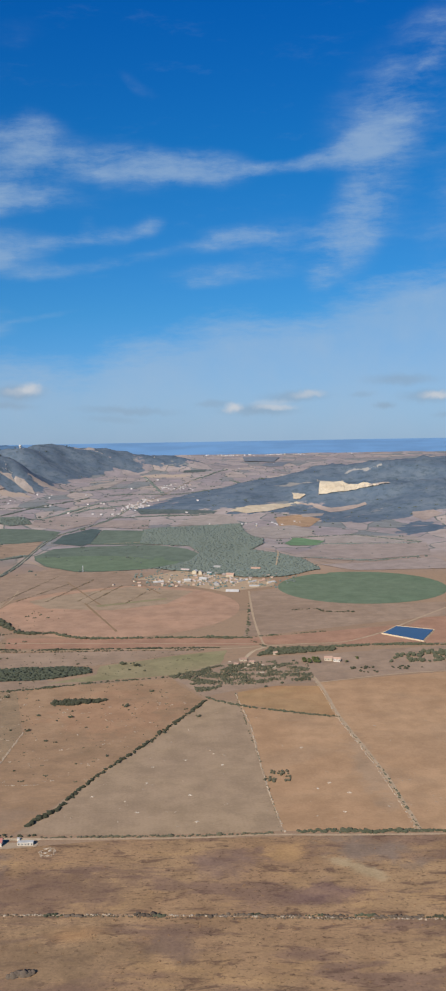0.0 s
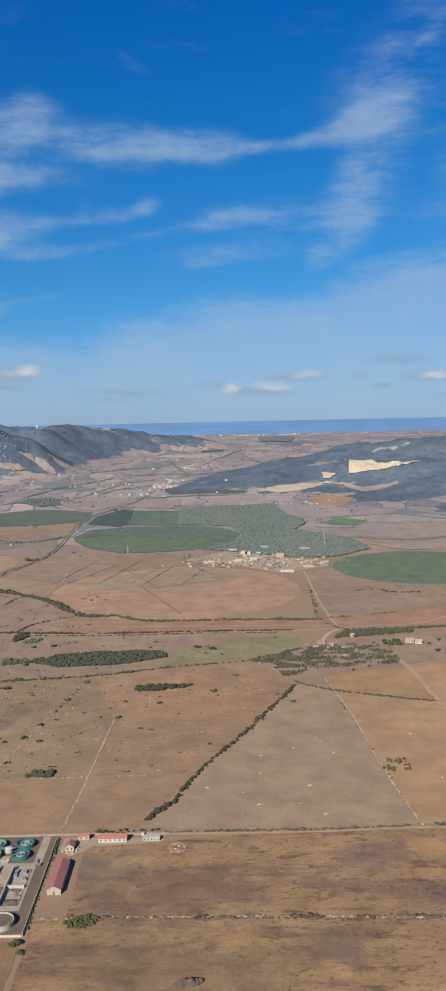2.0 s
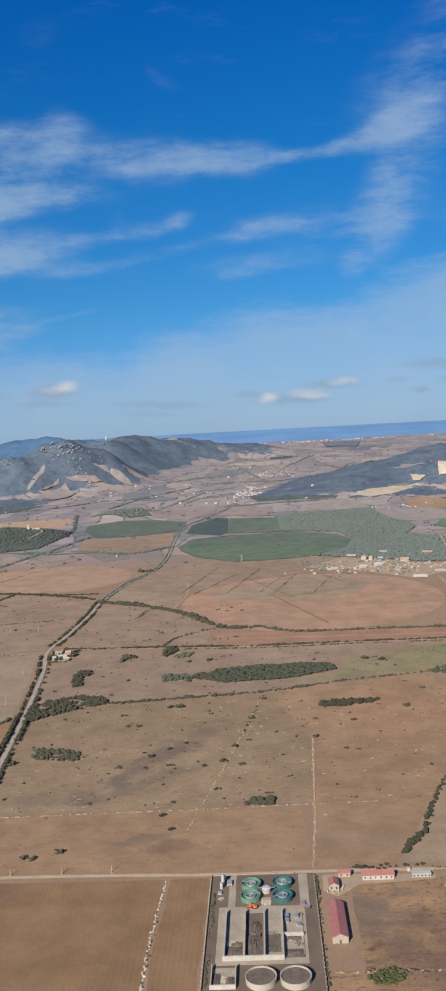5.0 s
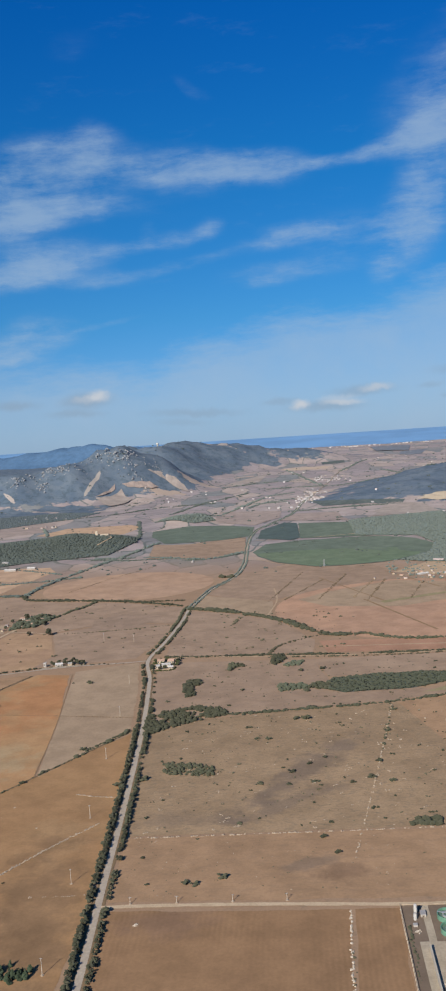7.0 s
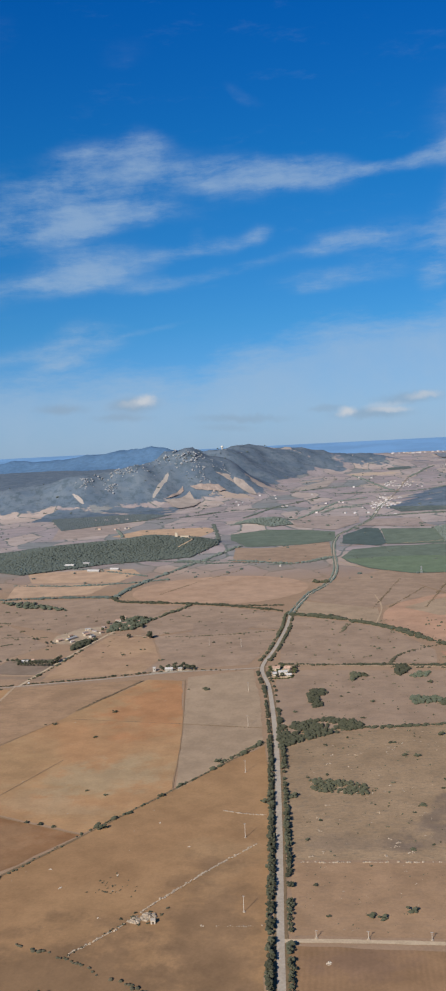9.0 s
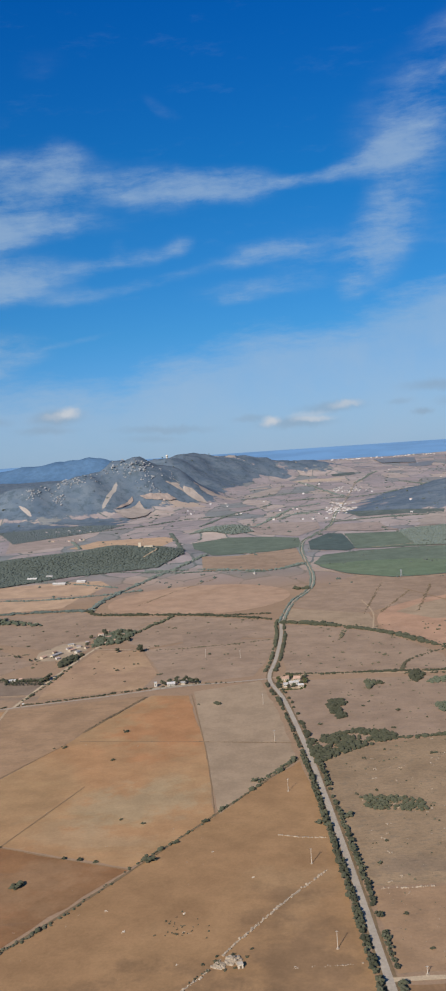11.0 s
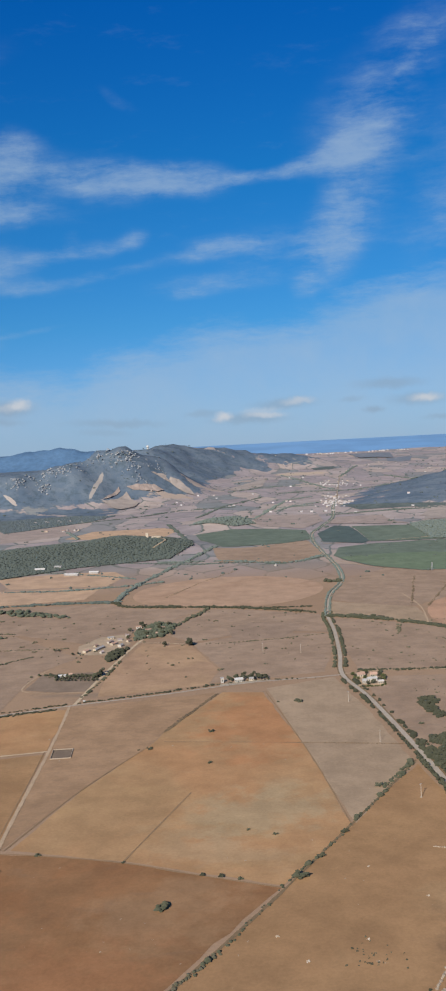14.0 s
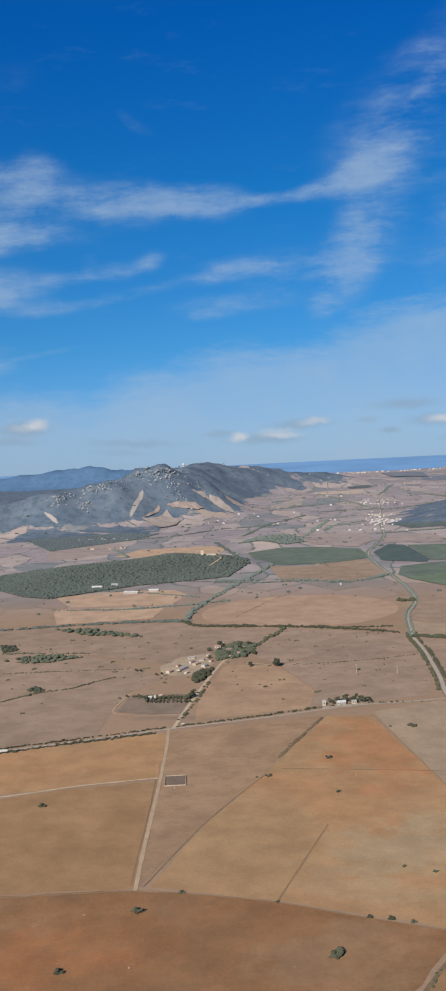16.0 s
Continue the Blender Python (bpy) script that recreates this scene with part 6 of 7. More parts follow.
wood([(-737, 1113), (-720, 1104), (-713, 1086), (-726, 1079)], 2.2, 1.5, "low dusty thicket on far pasture", M_THICKET, gaps=0.3, squash=0.4)
wood([(-676, 943), (-670, 951), (-659, 940), (-664, 934)], 1.9, 1.3, "small low thicket beside a hedge", M_THICKET, squash=0.5)
wood([(-700, 1180), (-660, 1140), (-600, 1120), (-640, 1160)], 4.0, 2.4, "grey-green thicket by a ditch", M_THICKET, gaps=0.35, squash=0.4)

# ---------------------------------------------------------------- trees along the road
def avenue(side, y0, y1, step, keep, size, label):
    line = resample(ROAD, 1.0)
    nrm = normals(line)
    last = -1e9
    for p, n in zip(line, nrm):
        if not y0 < p[1] < y1 or p[1] - last < step * RNG.uniform(0.8, 1.25):
            continue
        last = p[1]
        if 0.5 + 0.5 * noise.noise((side * 3.0, p[1] * 0.06, 1.7)) + RNG.uniform(-0.18, 0.18) > keep:
            continue
        if side > 0 and (abs(p[1] - 476) < 4 or abs(p[1] - 872) < 8):
            continue
        q = p + n * (-side) * (3.9 + RNG.uniform(-0.4, 0.5))
        tree(q[0], q[1], size * RNG.uniform(0.72, 1.15), label, "trees along the road", stretch_up=RNG.uniform(0.68, 0.92))


avenue(-1, 330, 700, 2.5, 0.84, 0.84, "dark evergreen tree in a roadside row")
avenue(1, 330, 560, 2.8, 0.64, 0.74, "dark evergreen tree in a broken roadside row")
avenue(1, 560, 700, 2.7, 0.80, 0.76, "dark evergreen tree in a roadside row")
avenue(-1, 700, 780, 2.9, 0.62, 0.60, "small evergreen tree in a roadside row")
for lo, hi, shift, fill, label in ((780, 866, -3.9, 0.40, "row of small evergreen trees beside the road"), (700, 860, 3.9, 0.22, "few small evergreen trees beside the road"),
                                   (884, 1085, -3.9, 0.55, "row of evergreen trees beside a bend in the road"), (884, 1085, 3.9, 0.45, "broken row of evergreen trees beside a bend in the road")):
    tagged(hedge([(p[0] + shift, p[1]) for p in resample(ROAD, 12.0) if lo <= p[1] <= hi], 3.0, 2.6, fill, label, M_LEAF, "tree_row", spread=0.12), kind="stuff")
FAR_ROAD = [p for p in ROAD if 1060 < p[1] < 2200]
for shift, label in ((-2.2, "distant row of evergreen trees beside the road"), (2.2, "distant broken row of evergreen trees beside the road")):
    tagged(hedge([(x + shift, y) for x, y in FAR_ROAD], 2.3, 2.2, 0.62, label, M_LEAF_FAR, "tree_row", spread=0.15), kind="stuff")

# conifers in a shelter belt
for i in range(130):
    x = -432 + 90 * (i / 129)
    y = 437 - 3 * RNG.random() - 8 * max(0, (x + 400) / 60) * RNG.random()
    tree(x + RNG.uniform(-0.8, 0.8), y - (0, 2.2, 4.4, 6.6)[i % 4], RNG.uniform(0.55, 0.85), "dark conifer in a shelter belt", "conifers in the shelter belt", CONIFERS, "conifer", stretch_up=RNG.uniform(0.7, 0.95))

# bushes standing alone
hedge([(-89, 352), (-85, 353.5), (-80, 354)], 4.4, 3.0, 2.5, "low brown bramble thicket in dry grass", M_BRAMBLE, "bramble", spread=0.2)
for x, y, s in ((-264, 672, 1.1), (-243, 617, 1.3), (-231, 602, 1.0), (-223, 637, 0.9), (-209, 599, 1.0), (-198, 605, 1.4), (-192, 628, 1.3), (-187, 599, 1.3),
                (-183, 678, 1.3), (-174, 718, 1.1), (-142, 640, 1.2), (-178, 796, 1.4), (-115, 667, 1.3), (-61, 728, 1.2), (-78, 691, 1.6), (-221, 519, 1.1), (-260, 601, 1.1),
                (-244, 599, 0.9), (-239, 707, 1.5), (-271, 693, 0.9), (-163, 612, 0.7), (-92, 809, 1.8), (-79, 803, 1.8)):
    bush(x, y, s, False, long=1.3)
for x, y, s in ((-460, 709, 0.9), (-496, 736, 1.1), (-430, 616, 0.7), (-442, 622, 0.7), (-402, 812, 1.4), (-313, 519, 0.7), (-307, 494, 0.7), (-290, 494, 1.2), (-286, 493, 1.3),
                (-274, 499, 1.5), (-269, 552, 0.9), (-227, 535, 1.2), (-318, 562, 0.8), (-232, 628, 1.1), (-257, 671, 1.2), (-269, 693, 0.9), (-232, 706, 2.0), (-279, 775, 1.1),
                (-332, 755, 0.9), (-235, 820, 1.4), (-218, 823, 1.5), (-283, 840, 1.9), (-328, 613, 1.9), (-289, 537, 0.5), (-460, 761, 1.2), (-479, 555, 1.5)):
    bush(x, y, s, False, long=1.25)
for x, y, s in ((-422, 575, 1.9), (-411, 592, 1.1), (-398, 614, 1.3), (-374, 665, 1.3), (-490, 920, 1.1), (-342, 606, 1.3), (-615, 707, 1.3), (-554, 593, 1.4), (-578, 552, 1.2),
                (-478, 556, 1.6), (-401, 811, 1.3), (-502, 735, 0.6), (-537, 607, 0.9), (-498, 596, 0.6), (-463, 581, 0.8), (-455, 579, 0.9), (-447, 576, 0.8),
                (-154, 380, 1.7), (-151.5, 374, 1.1), (-415, 958, 1.0), (-415, 813, 0.6), (-22, 665, 1.2), (-140, 672, 1.0)):
    bush(x, y, s, False, long=1.2)
for x, y, s in ((-500, 986, 1.0), (-479, 981, 1.75)):
    tree(x, y, s, "big lone dark tree on pasture", "lone trees", name="tree")
def open_pasture(x, y):
    return not (x > -17 - (705 - y) * 0.42 and y < 705)


scatter("small dark bushes on the pasture", 240, -322, -20, 548, 850, 0.35, 1.1, 31, open_pasture, M_LEAF)
scatter("small dusty weeds on the pasture", 800, -322, -20, 545, 850, 0.2, 0.8, 32, open_pasture, M_LEAF_DRY)
scatter("small bushes on pasture beside the road", 110, -348, -180, 880, 1040, 0.5, 1.4, 33, None, M_LEAF_DRY)
scatter("small bushes on the far pasture", 240, -900, -370, 880, 1120, 0.5, 1.5, 34, None, M_LEAF_DRY)
scatter("tiny weeds on brown ground", 120, -318, -160, 482, 538, 0.15, 0.4, 35, None, M_LEAF_DRY)
scatter("rusty weeds tufting the dry grass", 700, -148, 110, 330, 468, 0.15, 0.5, 36, None, M_WEED)
for i in range(30):
    bush(RNG.gauss(-403, 5), RNG.gauss(517, 5), RNG.uniform(0.28, 0.5), True, "small dark thistle clump on tan soil", "thistle clumps")

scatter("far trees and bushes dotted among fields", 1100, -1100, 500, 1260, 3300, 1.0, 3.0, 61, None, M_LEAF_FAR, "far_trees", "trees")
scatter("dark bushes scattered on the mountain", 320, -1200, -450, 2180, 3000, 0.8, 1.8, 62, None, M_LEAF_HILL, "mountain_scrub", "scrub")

# stone heaps
for x, y, s in ((-80, 525, 1.0), (-60, 518, 0.9), (-28, 580, 1.1), (-48, 569, 0.9), (-50, 544, 0.9), (-23, 525, 1.2), (-52, 503, 1.0), (-18, 490, 1.1), (-4, 571, 1.0),
                (48, 599, 1.0), (-10, 590, 0.8), (-144, 530, 0.9), (-435, 532, 0.8), (-425, 515, 0.9), (-402, 527, 0.8), (-393, 581, 0.7), (-401, 513, 0.6), (-374, 555, 0.7),
                (-358, 486, 0.8), (-402, 491, 0.6), (-307, 462, 1.2), (60, 540, 1.1), (70, 525, 1.2), (52, 532, 0.9), (64, 500, 1.0)):
    stone_heap(x, y, s)
scatter("small heaps of stones on pasture", 420, -320, -25, 545, 720, 0.25, 0.8, 41, open_pasture, M_STONE, "loose_stones", "stones")
scatter("small heaps of stones on grey stubble", 110, -110, 25, 482, 690, 0.2, 0.6, 42, lambda x, y: x > -8 - (705 - y) * 0.42, M_STONE, "loose_stones", "stones")
scatter("loose stones on brown ground", 120, -318, -160, 482, 538, 0.15, 0.4, 43, None, M_STONE, "loose_stones", "stones")
def bare_soil(x, y):
    return x < -355 - 0.6 * max(0, 690 - y) * 0.2 and y < 600 + (x + 620) * 0.9 + 120


scatter("pale loose stones on orange ploughland", 90, -560, -360, 460, 820, 0.15, 0.5, 45, bare_soil, M_STONE, "loose_stones", "stones")
scatter("pale loose stones on reddish soil", 60, -640, -440, 430, 600, 0.15, 0.4, 46, None, M_STONE, "loose_stones", "stones")
scatter("loose stones on tan ploughland", 60, 30, 180, 480, 650, 0.2, 0.6, 44, None, M_STONE, "loose_stones", "stones")
for i in range(11):
    stone_heap(-93.5 + RNG.gauss(0, 1.6), 457.5 + RNG.gauss(0, 2.0), RNG.uniform(0.5, 0.9), "low pale heap inside a stone ring in dry grass", 10)
for i in range(12):
    a = i * math.pi / 6
    stone_heap(-93.5 + 3.6 * math.cos(a), 457.5 + 4.6 * math.sin(a), RNG.uniform(0.7, 1.2), "tumbled pale heap of a stone ring in dry grass", 12, M_STONE)
stone_heap(-381, 492, 3.0, "long pile of pale stones at a wall's end", 70, M_STONE)
stone_heap(-386, 489, 2.2, "pile of pale stones at a wall's end", 40, M_STONE)
for i in range(9):
    stone_heap(RNG.uniform(0, 60), RNG.uniform(775, 815), RNG.uniform(1.0, 2.2), "tumbled heap of ruin stone among scrub", 14)
for x, y in ((-378, 489), (-381, 496), (-388, 492), (-384, 486), (-374, 499), (-390, 486), (-383, 494), (-379, 493), (-386, 490), (-376, 494), (-392, 490), (-380, 487), (-387, 495)):
    bush(x, y, 0.55, False, "small dark bush on a stone pile", "bushes on the stone pile")

# ---------------------------------------------------------------- buildings
def house(x, y, w, d, h, turn, wall_mat, roof_mat, label, category="house", group="", rise=0.28, windows=0, name="house", roof="gable", doors=0):
    """Walls and a roof with overhang; the ridge runs along the longer side."""
    t = thing(name, x, y, turn, label, category, group)
    hw, hd = w / 2, d / 2
    bm = bmesh.new()
    box(bm, -hw, hw, -hd, hd, -0.4, h)
    top = h + rise * min(w, d)
    if roof == "gable":
        if w >= d:
            for sx in (-hw, hw):
                bm.faces.new([bm.verts.new(p) for p in ((sx, -hd, h), (sx, hd, h), (sx, 0, top))])
        else:
            for sy in (-hd, hd):
                bm.faces.new([bm.verts.new(p) for p in ((-hw, sy, h), (hw, sy, h), (0, sy, top))])
    wall = part("wall", bm, wall_mat, t)
    bm = bmesh.new()
    o, th = 0.25, 0.12
    if roof == "gable":
        drop = o * rise * 2
        if w >= d:
            prof = [(-hd - o, h - drop + 0.03), (0, top + 0.05), (hd + o, h - drop + 0.03)]
            ends = [[bm.verts.new((sx, py, pz + k * th)) for k in (0, 1) for py, pz in prof] for sx in (-hw - o, hw + o)]
        else:
            prof = [(-hw - o, h - drop + 0.03), (0, top + 0.05), (hw + o, h - drop + 0.03)]
            ends = [[bm.verts.new((py, sx, pz + k * th)) for k in (0, 1) for py, pz in prof] for sx in (-hd - o, hd + o)]
        a, b = ends
        for i, j in ((0, 1), (1, 2), (3, 4), (4, 5), (0, 3), (2, 5)):
            bm.faces.new((a[i], a[j], b[j], b[i]))
        for e in ends:
            bm.faces.new((e[0], e[1], e[4], e[3])), bm.faces.new((e[1], e[2], e[5], e[4]))
        bmesh.ops.recalc_face_normals(bm, faces=bm.faces)
    else:
        box(bm, -hw - 0.1, hw + 0.1, -hd - 0.1, hd + 0.1, h + 0.003, h + 0.22)
    part("roof", bm, roof_mat, t)
    for i in range(windows):
        wx = -hw + w * (i + 0.5) / windows
        part("window", boxed(wx - 0.28, wx + 0.28, -hd - 0.03, -hd + 0.02, h * 0.35, h * 0.75), M_DARKGLASS, t)
    for i in range(doors):
        wx = -hw + w * (i + 1) / (doors + 1)
        part("door", boxed(wx - 0.4, wx + 0.4, -hd - 0.04, -hd + 0.02, 0, min(1.5, h * 0.8)), M_BARK, t)
    return t


# the treatment works: walled yard, concrete apron, bays, tanks
def slab(name, x0, x1, y0, y1, z, material, label):
    bm = boxed(x0, x1, y0, y1, 0.0, z)
    return tagged(new(name, mesh_of(name, bm, material)), label, "pavement", kind="structure")


slab("pavement", -198.5, -153.5, 386.5, 471.5, 0.42, M_DARKSOIL, "bare dark earth inside the works' wall")
slab("pavement", -194.3, -158.6, 404.6, 445.0, 0.50, M_CONCRETE, "pale concrete apron of the works")
slab("pavement", -160.3, -156.4, 445.0, 471.0, 0.50, M_CONCRETE, "pale concrete drive of the works")
slab("pavement", -190.6, -187.6, 445.0, 471.0, 0.50, M_CONCRETE, "pale concrete path beside round tanks")
slab("pavement", -176.6, -172.6, 445.0, 452.0, 0.50, M_CONCRETE, "pale concrete pad between tanks")

yard = thing("perimeter_wall", -176, 386, 0, "low pale concrete wall round the works", "wall", z=0.42)
for x0, x1, y0, y1, h in ((-22.9, 22.6, -0.3, 0.0, 0.6), (-22.9, -22.6, 0.0, 85.6, 0.7), (22.5, 22.8, 0.0, 84.0, 0.7), (-22.5, 14.0, 85.3, 85.6, 0.6)):
    bm = boxed(x0, x1, y0, y1, -0.4, h)
    part("wall_panel", bm, M_WHITEWALL if y1 == 0.0 else M_STONE, yard)
for i in range(29):
    for sx in (-23.05, 22.9):
        part("post", boxed(sx - 0.1, sx + 0.1, i * 2.9 + 0.2, i * 2.9 + 0.4, -0.4, 0.9), M_TANKWALL, yard)
hedge([(-197.4, 388), (-197, 430), (-196.5, 455)], 1.2, 1.4, 0.9, "dark hedge inside the works' wall")
hedge([(-152.4, 390), (-152.2, 430), (-152, 468)], 1.2, 1.2, 0.8, "dark weeds along the works' wall")

bays = thing("drying_beds", -180, 407.4, 0, "row of open concrete drying beds with pale walls", "beds", z=0.5)
for x in (-11.0, -3.2, 4.6, 11.8):
    part("divider_wall", boxed(x - 0.3, x + 0.3, 0.4, 32.4, 0, 2.0), M_TANKWALL, bays)
part("front_wall", boxed(-11.6, 12.1, -0.3, 0.3, 0, 1.9), M_WHITEWALL, bays)
for x0, x1, mat in ((-10.7, -3.5, M_CONCRETE), (-2.9, 4.3, M_DARKSOIL), (4.9, 11.5, M_CONCRETE)):
    part("bed_floor", boxed(x0, x1, 0.3, 32.4, 0.0, 0.06), mat, bays)
part("side_wall", boxed(11.8, 20.0, 15.0, 15.5, 0, 1.6), M_WHITEWALL, bays)
part("kerb", boxed(19.7, 20.0, 3.0, 32.0, 0, 0.3), M_CONCRETE, bays)


def sludge(x, y, rx, ry, h, label="dark heap of dried sludge in a bed"):
    rng = random.Random(int(x * 7 + y))
    bm = bmesh.new()
    n, m = 18, 12
    rows = []
    for j in range(m + 1):
        row = []
        for i in range(n + 1):
            u, v = i / n * 2 - 1, j / m * 2 - 1
            r = min(1.0, math.hypot(u, v))
            z = h * max(0, 1 - r) ** 0.6 * (0.6 + 0.7 * rng.random())
            row.append(bm.verts.new((u * rx, v * ry, z)))
        rows.append(row)
    for j in range(m):
        for i in range(n):
            bm.faces.new((rows[j][i], rows[j][i + 1], rows[j + 1][i + 1], rows[j + 1][i]))
    ob = new("sludge_heap", mesh_of("sludge_heap", bm, M_SLUDGE))
    ob.matrix_world = pose(x, y, 0.565)
    return tagged(ob, label, "heap")


sludge(-187.2, 412, 3.3, 4.5, 0.5)
sludge(-186.4, 417.5, 2.4, 1.8, 0.7)
sludge(-179.4, 417, 3.2, 9.0, 0.9)
sludge(-179.0, 428, 2.6, 6.0, 1.0)
sludge(-171.6, 418, 2.6, 6.0, 0.12, "thin crust of dried sludge on concrete")
sludge(-163.5, 411, 3.6, 2.8, 0.5)
sludge(-164, 421, 3.0, 1.6, 0.5)

small_bed = thing("storage_bay", -190.7, 390.4, 0, "small walled storage bay with rubble", "bay", z=0.42)
for x0, x1, y0, y1, mat in ((-4.9, 4.7, -0.25, 0.25, M_WHITEWALL), (-4.7, -4.3, 0.25, 12.6, M_TANKWALL), (4.3, 4.7, 0.25, 12.4, M_TANKWALL)):
    part("wall_panel", boxed(x0, x1, y0, y1, 0, 1.7), mat, small_bed)
part("floor_slab", boxed(-4.3, 4.3, 0.25, 12.4, 0, 0.08), M_CONCRETE, small_bed)
sludge(-193.4, 395, 1.6, 4.6, 0.7, "dark heap of debris in a storage bay")
sludge(-188.2, 394.5, 1.6, 3.0, 0.6, "dark heap of debris in a storage bay")


def round_tank(x, y, r, h, wall_mat, fill_mat, fill, label, bridge=True, inner=None):
    t = thing("round_tank", x, y, RNG.uniform(0, 360), label, "tank", "round tanks of the works", z=0.42)
    bm = bmesh.new()
    ring_wall(bm, r - 0.3, r, -0.4, h, 48)
    part("tank_wall", bm, wall_mat, t)
    bm = bmesh.new()
    tube(bm, r - 0.3, r - 0.3, 0.0, fill, 48)
    part("fill", bm, fill_mat, t)
    bm = bmesh.new()
    ring_wall(bm, r - 0.1, r + 0.12, h - 0.12, h + 0.1, 48)
    part("rim", bm, M_TANKWALL if inner is None else wall_mat, t)
    if inner:
        bm = bmesh.new()
        ring_wall(bm, r * 0.45, r * 0.52, fill, h - 0.1, 32)
        part("inner_ring", bm, M_STEEL, t)
    if bridge:
        part("bridge", boxed(-r, r * 0.1, -0.35, 0.35, h + 0.02, h + 0.18), M_STEEL, t)
        part("bridge_column", boxed(-0.3, 0.3, -0.3, 0.3, fill, h), M_STEEL, t)
    return t


round_tank(-176.8, 394.3, 5.7, 2.3, M_TANKWALL, M_SLUDGE, 1.9, "wide pale concrete tank full of dried sludge", False)
round_tank(-164.1, 394.1, 5.7, 2.3, M_TANKWALL, M_SLUDGE, 1.9, "wide pale concrete tank with cracked sludge", False)
round_tank(-181.0, 461.2, 4.2, 2.0, M_GREENTANK, M_TANKWATER, 1.2, "round green-painted settling tank with murky water", True, True)
round_tank(-167.4, 461.8, 4.2, 2.0, M_TEALTANK, M_TANKWATER, 1.2, "round teal settling tank with murky water", True, True)
round_tank(-181.2, 451.2, 4.2, 2.0, M_GREENTANK, M_TANKWATER, 1.2, "round green-painted settling tank with a bridge", True, True)
round_tank(-167.5, 450.8, 4.2, 2.0, M_TEALTANK, M_TEALTANK, 1.2, "round teal settling tank beside a concrete pad", True, True)
hut = thing("pump_house", -174.4, 456.4, 0, "small white round pump house between tanks", "hut", z=0.42)
bm = bmesh.new()
tube(bm, 1.9, 1.9, -0.2, 2.0, 16)
part("wall", bm, M_WHITEWALL, hut)
bm = bmesh.new()
tube(bm, 2.1, 1.2, 2.0, 2.4, 16)
part("roof", bm, M_GREYROOF, hut)
part("pipe", boxed(-0.2, 0.2, 1.5, 4.2, 0.9, 1.2), M_STEEL, hut)
part("walkway", boxed(-3.6, 3.6, -0.3, 0.3, 2.0, 2.12), M_STEEL, hut)


def digger(x, y, turn):
    t = thing("digger", x, y, turn, "orange digger parked on concrete", "vehicle", z=0.5)
    for sx in (-0.55, 0.55):
        part("crawler", boxed(sx - 0.2, sx + 0.2, -1.1, 1.1, 0, 0.45), M_RUBBER, t)
    part("body", boxed(-0.7, 0.7, -0.9, 0.8, 0.46, 1.1, lean=0.05), M_ORANGEPAINT, t)
    cab = part("cab", boxed(-0.65, 0.0, 0.0, 0.75, 1.1, 1.75, lean=0.06), M_ORANGEPAINT, t)
    part("window", boxed(-0.55, -0.1, 0.73, 0.77, 1.25, 1.65), M_DARKGLASS, cab)
    part("boom", boxed(0.1, 0.35, 0.7, 3.0, 0.8, 1.2, lean=0.05), M_ORANGEPAINT, t)
    return t


digger(-181.6, 444.3, -80)
digger(-179.2, 443.8, 70)


def bin_box(x, y, turn, w, d, h, material, label):
    t = thing("skip", x, y, turn, label, "container", "skips in the works", z=0.5)
    bm = bmesh.new()
    v = box(bm, -w / 2, w / 2, -d / 2, d / 2, 0.0, h, lean=-0.12)
    part("body", bm, material, t)
    part("rim", boxed(-w / 2 - 0.16, w / 2 + 0.16, -d / 2 - 0.16, d / 2 + 0.16, h, h + 0.08), M_STEEL, t)
    return t


for x, y, a, mat, label in ((-159.2, 445.5, 10, M_ORANGEPAINT, "rusty orange skip beside the drive"), (-157.6, 442.6, 80, M_BARK, "brown skip beside the drive"), (-162.3, 436, 5, M_STEEL, "steel skip on concrete"),
                             (-161.6, 429.5, 30, M_WHITEWALL, "white skip on concrete"), (-166.2, 436.5, 0, M_DARKGLASS, "dark skip beside the drying beds"), (-166.2, 433.0, 5, M_STEEL, "steel skip beside the drying beds")):
    bin_box(x, y, a, 1.3, 2.4, 0.9, mat, label)
for y, h in ((460.5, 2.6), (464.0, 4.2), (467.0, 2.2)):
    silo = thing("silo", -194.0 + (y - 460) * 0.15, y, 0, "small white silo beside the wall", "silo", "silos of the works", z=0.42)
    bm = bmesh.new()
    tube(bm, 0.7, 0.7, 0, h, 14)
    part("body", bm, M_WHITEROOF, silo)
    bm = bmesh.new()
    tube(bm, 0.72, 0.1, h, h + 0.5, 14)
    part("lid", bm, M_GREYROOF, silo)
house(-190.5, 463.8, 2.0, 3.4, 1.4, 0, M_WHITEWALL, M_GREYROOF, "small white technical hut", "hut", "huts of the works", roof="flat", doors=1, name="hut")
house(-194.5, 456.0, 1.6, 1.6, 1.0, 0, M_WHITEWALL, M_GREYROOF, "small white control cabinet", "hut", "huts of the works", roof="flat", name="hut")

def rubble(x, y, r, n, label, material, z=0.5):
    rng = random.Random(int(abs(x) * 11 + y))
    verts, faces = [], []
    for _ in range(n):
        a, d = rng.uniform(0, 6.28), r * math.sqrt(rng.random())
        stones(verts, faces, d * math.cos(a), d * math.sin(a), 0.0, rng.uniform(0.15, 0.5), rng)
    ob = new("rubble_heap", mesh_from("rubble_heap", verts, faces, material))
    ob.matrix_world = pose(x, y, z)
    return tagged(ob, label, "heap", "rubble heaps in the works")


